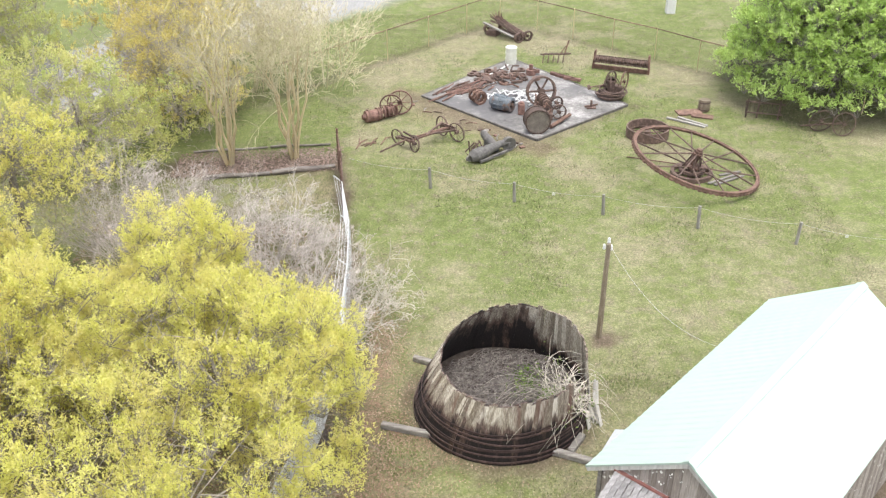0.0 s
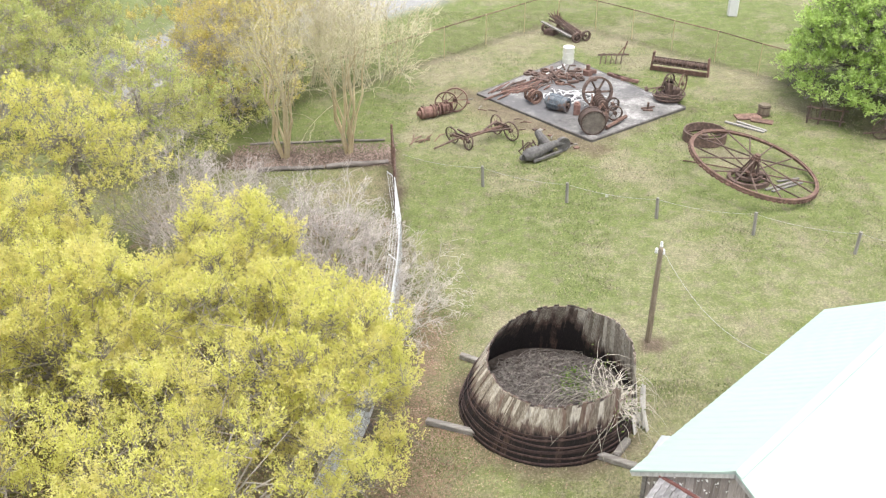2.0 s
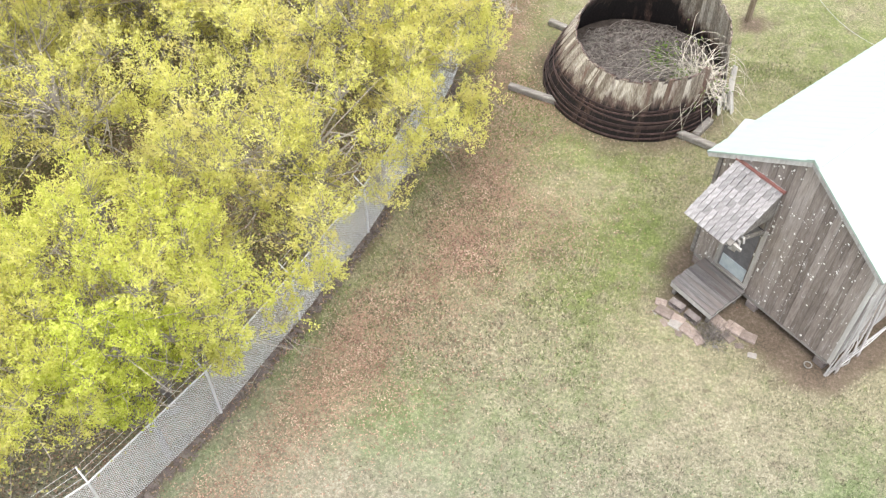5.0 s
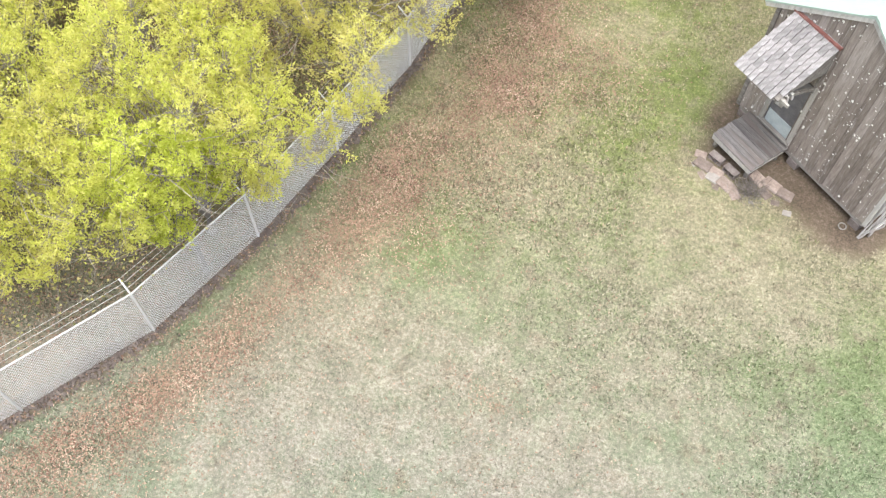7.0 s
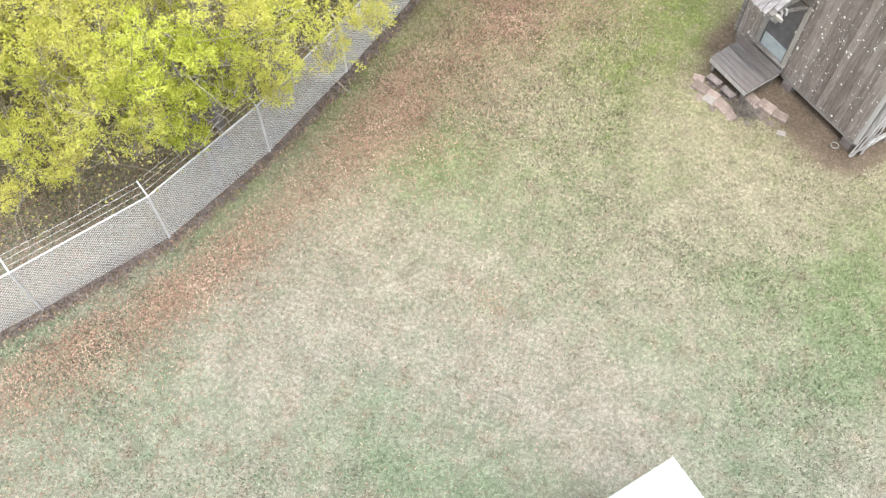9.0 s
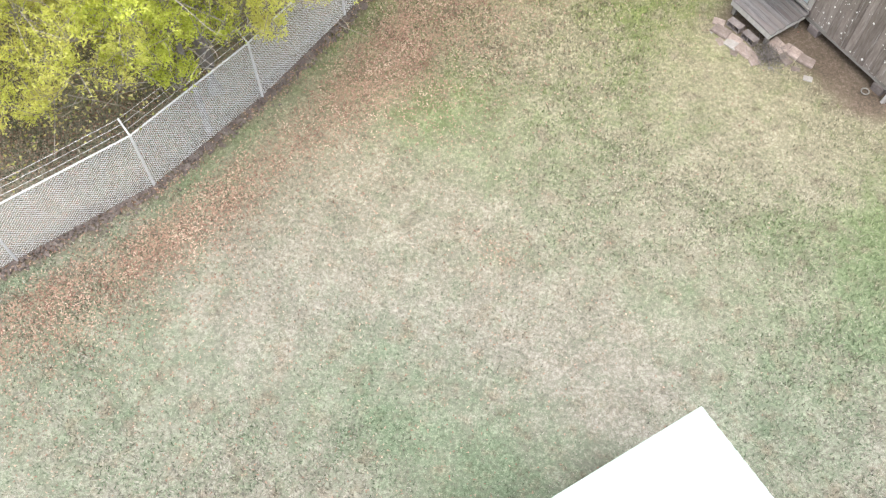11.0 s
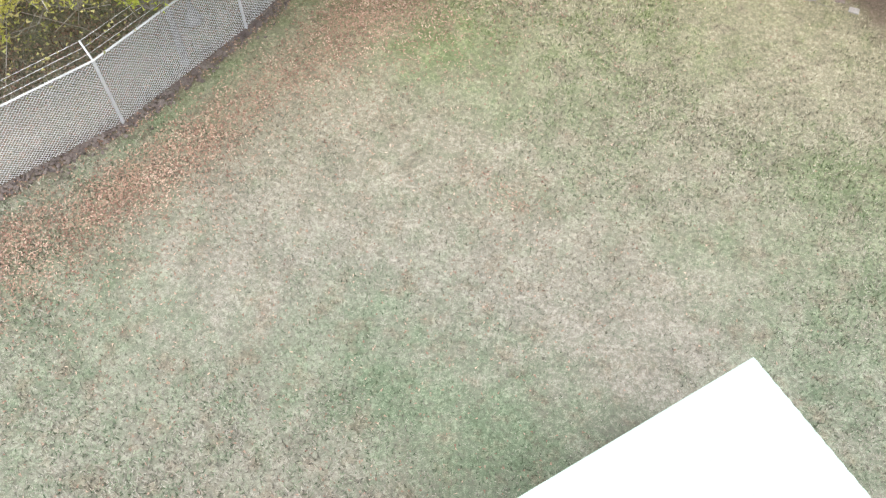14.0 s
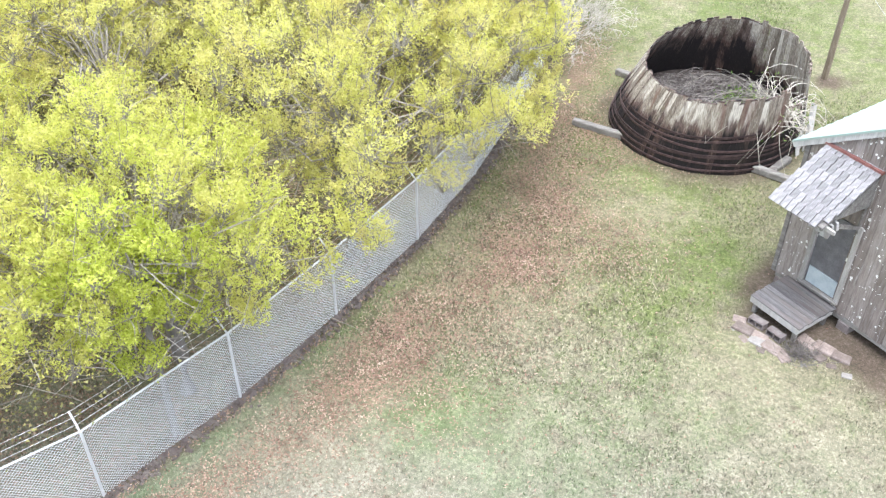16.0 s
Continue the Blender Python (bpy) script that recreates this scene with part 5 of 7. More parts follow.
def far_fence():
    f = thing("far_wire_fence", pose(0, 0, 0), "tall wire fence with thin posts and a rusty top rail", "fence")
    left = [(-14.2, 43.4), (-11.7, 46.1), (-9.2, 48.8), (-6.7, 51.5), (-4.2, 54.3), (-1.8, 57.0), (0.6, 59.7), (2.86, 62.1)]
    right = [(2.86, 62.1), (5.24, 60.5), (7.4, 58.6), (9.62, 56.5), (11.9, 54.6), (13.98, 52.4), (16.3, 50.3), (18.7, 48.1), (21.2, 46.0), (24.0, 43.6)]
    for line in (left, right[1:]):
        for x, y in line:
            bm = bmesh.new()
            tube(bm, [(x, y, -0.05), (x, y, 1.95)], 0.026, 6)
            part("post", bm, MYRTLE, f)
    for line in (left, right):
        for (ax, ay), (bx, by) in zip(line, line[1:]):
            bm = bmesh.new()
            tube(bm, [(ax, ay, 1.9), (bx, by, 1.9)], 0.028, 6)
            part("top_rail", bm, RUST, f)
            st, en = [], []
            L = math.hypot(bx - ax, by - ay)
            for u in np.arange(-1.85, L, 0.19):
                for s in (1, -1):
                    t0, t1 = max(0, -u / 1.85), min(1, (L - u) / 1.85)
                    if t1 - t0 < 0.02:
                        continue
                    for t, arr in ((t0, st), (t1, en)):
                        w = (u + 1.85 * t) / L
                        w = w if s > 0 else 1 - w
                        arr.append((ax + (bx - ax) * w, ay + (by - ay) * w, 0.03 + 1.85 * t))
            ob = new("mesh_panel", raw_mesh("mesh_panel", prisms(np.array(st), np.array(en), 0.004, 0.004), 4, RUST_DARK))
            ob.parent = f


def service_pole():
    p = thing("service_pole", pose(POLE[0], POLE[1], 0), "slim weathered wooden pole with white insulators on top", "pole")
    bm = bmesh.new()
    tube(bm, [(0, 0, -0.1), (0.01, 0.0, 1.9), (0.03, -0.02, 3.72)], [0.105, 0.09, 0.075], 10)
    part("shaft", bm, POST_WOOD, p)
    for x, y, z in ((0.12, 0, 3.5), (-0.1, 0.02, 3.52), (0.03, -0.02, 3.78)):
        bm = bmesh.new()
        for k, (r, h) in enumerate(((0.055, 0.05), (0.035, 0.05), (0.05, 0.05), (0.03, 0.04))):
            disc(bm, r, 0.0, h, 12, Matrix.Translation((x, y, z + 0.045 * k)))
        part("insulator", bm, PORCELAIN, p)
    bm = bmesh.new()
    a, b = Vector((0.14, 0, 3.55)), Vector((10.0 - POLE[0], 22.6 - POLE[1], 3.7))
    b = HOUSE @ Vector((-2.05, 6.2, 3.7)) - Vector((POLE[0], POLE[1], 0))
    pts = [a.lerp(b, t / 14) - Vector((0, 0, 0.75 * (1 - (t / 7 - 1) ** 2))) for t in range(15)]
    tube(bm, pts, 0.006, 5)
    part("service_wire", bm, ROPE, p, "pale sagging service wire")


chain_fence()
rusty_fence()
cord_fence()
far_fence()
service_pole()

# ---- trees and shrubs ----
def bare_shrub(name, x, y, r, h, stems, mat, label, seed, forks=(4, 4, 3), thick=0.017, spread=1.15, upright=0.5, group=""):
    g = np.random.default_rng(seed)
    th, rr = g.uniform(0, math.tau, stems), np.sqrt(g.uniform(0, 1, stems)) * r * 0.35
    s = np.stack([x + rr * np.cos(th), y + rr * np.sin(th), np.full(stems, -0.05)], 1)
    out = np.stack([np.cos(th), np.sin(th), np.zeros(stems)], 1)
    e = s + out * (r * 0.5 * g.uniform(0.3, 1.2, stems))[:, None] + np.stack([g.normal(0, 0.1, stems), g.normal(0, 0.1, stems), h * g.uniform(0.45, 0.7, stems)], 1)
    qs = [prisms(s, e, thick, thick * 0.7, 4)]
    for level, k in enumerate(forks):
        n = len(e) * k
        t = g.uniform(0.35, 1.0, n)[:, None]
        a = np.repeat(s, k, 0) * (1 - t) + np.repeat(e, k, 0) * t
        d0 = np.repeat(e - s, k, 0)
        ln = np.linalg.norm(d0, axis=1, keepdims=True)
        d = d0 / ln + g.normal(0, spread * 0.5, a.shape) + np.array([0, 0, upright * 0.3])
        d /= np.linalg.norm(d, axis=1, keepdims=True)
        b = a + d * ln * g.uniform(0.35, 0.7, n)[:, None]
        rad = thick * (0.6, 0.45, 0.36)[level]
        mid = (a + b) / 2 + g.normal(0, 0.09, a.shape) * ln
        qs += [prisms(a, mid, rad, rad * 0.85), prisms(mid, b, rad * 0.85, rad * 0.5)]
        s, e = a, b
    ob = new(name, raw_mesh(name, np.concatenate(qs), 4, mat))
    return tagged(ob, label, "shrub", group)


def myrtle(x, y, h, seed, stems=9, buds=1):
    g = np.random.default_rng(seed)
    tree = thing("crape_myrtle", pose(x, y, 0), "bare multi-stemmed tree with smooth tan trunks and fine twigs", "tree", "bare garden trees")
    tips, ways = [], []
    for k in range(stems):
        a = k * math.tau / stems + g.uniform(-0.3, 0.3)
        p = np.array([0.12 * math.cos(a), 0.12 * math.sin(a), -0.1])
        pts, out = [tuple(p)], np.array([math.cos(a), math.sin(a), 0])
        hh = h * g.uniform(0.5, 0.72)
        for j in range(1, 6):
            t = j / 5
            p = out * (0.12 + 0.85 * t ** 1.2) * g.uniform(0.75, 1.2) + np.array([g.normal(0, 0.09), g.normal(0, 0.09), hh * t])
            pts.append(tuple(p))
        bm = bmesh.new()
        tube(bm, pts, [0.07, 0.06, 0.054, 0.047, 0.038, 0.024], 7)
        part("trunk", bm, MYRTLE, tree)
        for j in (3, 4, 5):
            tips.append(pts[j])
            ways.append(np.array(pts[j]) - np.array(pts[j - 1]))
    s, w = np.array(tips), np.array(ways)
    w /= np.linalg.norm(w, axis=1, keepdims=True)
    qs, ln, rad = [], h * 0.2, 0.016
    for k in (3, 3, 3):
        a = np.repeat(s, k, 0)
        d = np.repeat(w, k, 0) + g.normal(0, 0.52, a.shape) + np.array([0, 0, 0.04])
        d /= np.linalg.norm(d, axis=1, keepdims=True)
        start = a - d * 0.0
        b = a + d * (ln * g.uniform(0.5, 1.2, len(a)))[:, None]
        mid = (a + b) / 2 + g.normal(0, 0.09, a.shape)
        qs += [prisms(start, mid, rad, rad * 0.8), prisms(mid, b, rad * 0.8, rad * 0.5)]
        s, w, ln, rad = b, d, ln * 0.72, max(rad * 0.6, 0.0065)
    ob = new("twigwork", raw_mesh("twigwork", np.concatenate(qs), 4, MYRTLE_TWIG))
    ob.parent = tree
    c = np.repeat(s, buds, 0) + g.normal(0, 0.14, (len(s) * buds, 3))
    ob = new("bud_haze", raw_mesh("bud_haze", leaf_quads(c, 0.035, g), 4, LEAF_BUD))
    ob.parent = tree
    tagged(ob, kind="stuff")
    return s + np.array([x, y, 0])


SPRING = "broad tree in fresh yellow-green spring leaf over grey branches"
CROWNS = [
    (-8.2, 9.0, 3.7, 4.0, 3.6, 2.1), (-13.2, 8.6, 3.9, 3.8, 3.8, 2.3), (-6.4, 14.0, 4.0, 4.6, 3.8, 2.3), (-12.2, 14.2, 4.4, 4.2, 4.0, 2.4),
    (-6.0, 18.7, 4.1, 4.4, 4.0, 2.4), (-11.9, 18.9, 4.2, 4.0, 3.7, 2.4), (-8.3, 23.3, 4.3, 2.1, 2.0, 1.8), (-16.9, 19.5, 4.4, 4.0, 4.4, 2.8), (-17.6, 12.6, 4.2, 4.2, 4.4, 2.6),
    (-16.3, 30.4, 5.0, 3.5, 1.7, 1.3), (-14.9, 24.2, 3.6, 2.2, 1.8, 1.6), (-21.4, 26.5, 4.3, 4.0, 4.4, 2.8), (-17.6, 6.2, 3.9, 3.6, 3.6, 2.3), (-22.0, 18.0, 4.4, 4.0, 4.6, 2.8),
]
# thin places in the canopy: x, y, radius
THIN = [(-8.6, 16.3, 0.75), (-10.5, 15.3, 0.8), (-5.1, 15.3, 0.75), (-7.0, 17.1, 0.6), (-11.8, 14.1, 0.8), (-12.5, 13.0, 0.6), (-6.0, 18.9, 0.6),
        (-8.15, 13.95, 0.5), (-6.1, 11.2, 0.5), (-10.8, 17.0, 0.55), (-8.7, 21.0, 0.6), (-4.6, 12.6, 0.5), (-13.0, 10.0, 0.6), (-10.9, 10.9, 0.5), (-9.6, 12.2, 0.5), (-17.6, 43.0, 1.0), (-19.2, 46.8, 1.1)]
CLUMPS = []                                    # all clumps so far, to keep them apart


def overhang(y):
    """How far the foliage reaches past the wire fence, along its length."""
    return np.interp(y, [4, 5, 6, 6.7, 8, 9, 10, 11.5, 12.7, 14.7, 17.5, 21, 24.8, 30], [-1.7, -1.2, -0.6, 0.1, 0.65, 1.5, 1.4, 1.6, 1.5, 1.9, 2.0, 1.0, -1.1, -3.6])


def plume_leaves(c, along, size, g):
    """Narrow three-cornered leaves that follow their shoot, faces more or less to the sky."""
    n = len(c)
    u = along * np.array([0.7, 0.7, 0.45]) + g.normal(0, 0.5, (n, 3)) * np.array([1, 1, 0.7])
    u /= np.maximum(np.linalg.norm(u, axis=1, keepdims=True), 1e-6)
    v = np.cross(g.normal(0, 0.55, (n, 3)) + np.array([0, 0, 1.0]), u)
    v /= np.maximum(np.linalg.norm(v, axis=1, keepdims=True), 1e-6)
    ln = (size * g.uniform(0.6, 1.4, n))[:, None]
    return np.stack([c - u * ln * 0.3 - v * ln * 0.3, c - u * ln * 0.3 + v * ln * 0.3, c + u * ln], 1)


def clumped_tree(name, x, y, cz, rx, ry, rz, leaf_mat, label, seed, gap=0.93, size=0.6, shoots=22, leaves=46, leaf=0.058, trunk_r=0.16, group="", category="tree", rivals=(), under=True, low=2.1, droop=0.0, wood=None, fenced=True):
    """A tree whose crown is made of separate leafy clumps of upright shoots on visible limbs."""
    g = np.random.default_rng(seed)
    tree = thing(name, pose(x, y, 0), label, category, group)
    base_z = max(low - 0.2, cz - rz * 0.9)
    tries = 5200
    px, py = x + g.uniform(-1, 1, tries) * rx * 1.05, y + g.uniform(-1, 1, tries) * ry * 1.05
    rho = np.hypot((px - x) / rx, (py - y) / ry)
    pz = base_z + (cz + rz - base_z) * np.sqrt(np.clip(1 - rho ** 2, 0, 1)) ** 0.9 + 2.2 * (lattice(px, py, 1.5, seed) - 0.55)
    pz = np.where(g.random(tries) < 0.5, pz, low + (pz - low) * g.uniform(0, 1, tries) ** 0.6)
    ok = (rho < 1.04) & ((not fenced) | (to_line(px, py, FENCE) < overhang(py) + g.uniform(-0.45, 0.15, tries)))
    for qx, qy, _, sx, sy, _ in rivals:
        ok &= np.hypot((px - qx) / sx, (py - qy) / sy) > rho - 0.04
    for qx, qy, r in THIN:
        ok &= np.hypot(px - qx, py - qy) > r * 1.25 + 0.35
    old = np.array([c for c in CLUMPS if abs(c[0] - x) < rx + 2 and abs(c[1] - y) < ry + 2]).reshape(-1, 4)
    room = np.zeros((len(old) + tries, 4))
    room[:len(old)] = old
    first = last = len(old)
    for k in np.nonzero(ok)[0]:
        p, r = np.array([px[k], py[k], max(pz[k], low)]), size * g.uniform(0.65, 1.25)
        c = room[:last]
        if last == 0 or ((c[:, 0] - p[0]) ** 2 + (c[:, 1] - p[1]) ** 2 + 0.9 * (c[:, 2] - p[2]) ** 2 > (gap * 0.5 * (r + c[:, 3]) / size) ** 2).all():
            room[last] = (*p, r)
            last += 1
    CLUMPS.extend(tuple(c) for c in room[first:last])
    at, rad = room[first:last, :3] - np.array([x, y, 0]), room[first:last, 3]
    top = np.array([0, 0, cz + 0.2])
    fork = np.array([0, 0, max(0.8, cz - rz * 0.75)])
    bm = bmesh.new()
    tube(bm, [(0, 0, -0.1), (0.08, -0.05, fork[2] * 0.5), tuple(fork)], [trunk_r * 1.35, trunk_r, trunk_r * 0.9], 8)
    tube(bm, [tuple(fork), tuple((fork + top) / 2 + np.array([0.15, -0.1, 0])), tuple(top)], [trunk_r * 0.85, trunk_r * 0.55, trunk_r * 0.25], 7)
    part("trunk", bm, BARK, tree)
    n = len(at)
    fk = fork + (top - fork) * g.uniform(0, 0.7, n)[:, None]
    foot = at - np.array([0, 0, 1]) * (rad * 0.55)[:, None]
    b1 = fk * 0.6 + foot * 0.4 + g.normal(0, 0.38, at.shape) + np.array([0, 0, 0.25])
    b2 = fk * 0.2 + foot * 0.8 + g.normal(0, 0.2, at.shape)
    tw = [prisms(fk, b1, trunk_r * 0.2, trunk_r * 0.12, 5), prisms(b1, b2, trunk_r * 0.12, trunk_r * 0.07, 4), prisms(b2, foot, trunk_r * 0.07, 0.008, 4)]
    # bare twigs about and below each clump
    m = 5
    s0 = np.repeat(b2, m, 0) * 0.45 + np.repeat(foot, m, 0) * 0.55 + g.normal(0, 0.2, (n * m, 3))
    s1 = s0 + g.normal(0, 0.36, s0.shape) + np.array([0, 0, 0.12])
    s2 = s1 + (s1 - s0) * 0.5 + g.normal(0, 0.2, s0.shape)
    tw += [prisms(s0, s1, 0.009, 0.007), prisms(s1, s2, 0.007, 0.004)]
    # shoots: they stand on the clump's upper side, out and up
    d = g.normal(0, 1, (n * shoots, 3))
    d[:, 2] = np.abs(d[:, 2]) * 0.8 - 0.25
    d /= np.linalg.norm(d, axis=1, keepdims=True)
    rr = np.repeat(rad, shoots)[:, None]
    s0 = np.repeat(at, shoots, 0) + d * rr * g.uniform(0.3, 0.8, (n * shoots, 1)) * np.array([1, 1, 0.7])
    grow = d * (0.45 + droop) + np.array([0, 0, 0.72 - droop]) + g.normal(0, 0.2, d.shape)
    grow /= np.linalg.norm(grow, axis=1, keepdims=True)
    s1 = s0 + grow * (0.46 * g.uniform(0.5, 1.4, (n * shoots, 1)))
    tw.append(prisms(np.repeat(foot, shoots, 0), s0 * 0.6 + s1 * 0.4, 0.008, 0.004))
    ob = new("branchwork", raw_mesh("branchwork", np.concatenate(tw), 4, wood or TREE_TWIG))
    ob.parent = tree
    k = np.repeat(np.arange(n * shoots), leaves)
    t = g.uniform(0, 1.0, len(k))[:, None]
    c = s0[k] * (1 - t) + s1[k] * t + g.normal(0, 1, (len(k), 3)) * (0.072 * (1.3 - 0.9 * t))
    ob = new("crown", raw_mesh("crown", plume_leaves(c, grow[k], leaf, g), 3, leaf_mat))
    ob.parent = tree
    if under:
        # thinner leaves on the lower boughs; crown shade is put into their duller colour
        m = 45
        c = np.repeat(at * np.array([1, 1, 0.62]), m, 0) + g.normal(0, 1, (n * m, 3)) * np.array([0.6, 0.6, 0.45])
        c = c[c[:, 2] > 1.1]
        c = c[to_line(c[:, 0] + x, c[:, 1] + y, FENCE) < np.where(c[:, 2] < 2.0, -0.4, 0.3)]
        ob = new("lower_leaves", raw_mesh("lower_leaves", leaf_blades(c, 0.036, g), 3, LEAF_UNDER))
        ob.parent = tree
    return tree


clumped_tree("lime_sapling", -7.9, 7.9, 4.4, 1.2, 1.1, 0.7, LEAF_LIME, "young bright lime-green tree among the yellower crowns", 121, gap=1.0, size=0.5, trunk_r=0.06, under=False)
for k, c in enumerate(CROWNS):
    near = c[0] > -15
    clumped_tree("spring_tree", *c, LEAF_FRESH if c[1] < 12 else LEAF_SPRING, SPRING, 101 + k, shoots=21 if near else 13, leaves=40 if near else 20, leaf=(0.054 if c[1] < 15 else 0.06) if near else 0.088, low=3.8 if c[1] > 29 else 2.1, group="spring trees", rivals=[o for o in CROWNS if o != c])

for k, (x, y, rr, hh, st, mt) in enumerate((
        (-10.6, 29.2, 3.6, 3.6, 26, TWIG_GREY), (-8.2, 26.6, 3.0, 3.6, 22, TWIG_GREY), (-5.4, 28.4, 3.2, 2.4, 30, TWIG_PALE), (-4.5, 25.0, 2.6, 2.2, 24, TWIG_PALE),
        (-6.9, 32.2, 3.0, 2.2, 24, TWIG_PALE), (-13.4, 32.0, 3.4, 3.4, 26, TWIG_GREY), (-9.8, 33.0, 2.8, 2.4, 20, TWIG), (-7.4, 29.6, 2.6, 2.8, 20, TWIG_GREY), (-3.4, 27.4, 2.0, 1.5, 16, TWIG_CREAM), (-12.6, 35.6, 2.2, 2.2, 14, TWIG_GREY))):
    bare_shrub("bare_shrub", x, y, rr, hh, st, mt, "leafless shrub, a tangle of pale grey twigs by the fence", 201 + k, spread=1.5, upright=0.25, thick=0.019, forks=(4, 4, 3), group="bare shrubs")

myrtle(-10.65, 39.65, 8.6, 301)
myrtle(-7.75, 40.35, 7.6, 302, buds=3)

clumped_tree("green_tree", 20.6, 48.6, 4.2, 5.8, 5.0, 4.4, LEAF_GREEN, "dense bright green broadleaf tree with low hanging branches", 131, gap=0.9, size=0.78, shoots=20, leaves=22, leaf=0.112, trunk_r=0.28, low=1.3, droop=0.25, under=False, wood=BARK, fenced=False)
for k, (x, y, cz, rx, ry, rz, lm, lb) in enumerate((
        (-17.0, 38.5, 3.4, 3.6, 3.0, 2.6, LEAF_OLIVE, "dull olive tree with thin foliage"),
        (-15.6, 45.8, 4.0, 4.2, 3.6, 3.2, LEAF_AMBER, "tree with amber young leaves"),
        (-28.0, 52.0, 4.6, 4.6, 4.5, 3.8, LEAF_OLIVE, "dull olive tree with thin foliage"),
        (-13.8, 42.8, 2.2, 2.2, 1.8, 1.5, LEAF_OLIVE, "dull olive tree with thin foliage"),
        (-16.2, 55.0, 4.6, 4.2, 3.6, 3.4, LEAF_AMBER, "tree with amber young leaves"),
        (-26.5, 42.5, 4.2, 4.4, 4.2, 3.4, LEAF_OLIVE, "dull olive tree with thin foliage"))):
    clumped_tree("mixed_tree", x, y, cz, rx, ry, rz, lm, lb, 141 + k, gap=1.12, size=0.75, shoots=14, leaves=22, leaf=0.09, low=1.0, wood=TWIG_GREY, fenced=False, group="background trees")
bare_shrub("bare_tree", -12.0, 50.0, 4.5, 7.0, 14, MYRTLE_TWIG, "tall bleached leafless tree beyond the garden", 206, forks=(6, 5, 3), thick=0.03, group="bare trees")
bare_shrub("bare_tree", -7.5, 50.0, 4.0, 5.5, 14, MYRTLE_TWIG, "pale leafless tree beyond the garden", 207, forks=(6, 5, 3), thick=0.026, group="bare trees")

# ---- machine yard ----
UPRIGHT = Matrix.Rotation(math.pi / 2, 4, "X")


def wheel_part(parent, x, y, z, yaw, r, w, t, spokes, mat, hub_r=0.1, hub_w=0.18, spoke_r=0.018, tilt=0.0, name="wheel"):
    bm = bmesh.new()
    m = pose(x, y, z, 0, 0, yaw) @ Matrix.Rotation(radians(90 + tilt), 4, "X")
    band(bm, r - t, r, -w / 2, w / 2, 28, m)
    wheel = part(name, bm, mat, parent)
    bm = bmesh.new()
    disc(bm, hub_r, -hub_w / 2, hub_w / 2, 14, m)
    part("hub", bm, mat, wheel)
    for k in range(spokes):
        a = k * math.tau / spokes
        bm = bmesh.new()
        tube(bm, [m @ Vector((hub_r * 0.8 * math.cos(a), hub_r * 0.8 * math.sin(a), 0)), m @ Vector(((r - t * 0.5) * math.cos(a), (r - t * 0.5) * math.sin(a), 0))], spoke_r, 5)
        part("spoke", bm, mat, wheel)
    return wheel


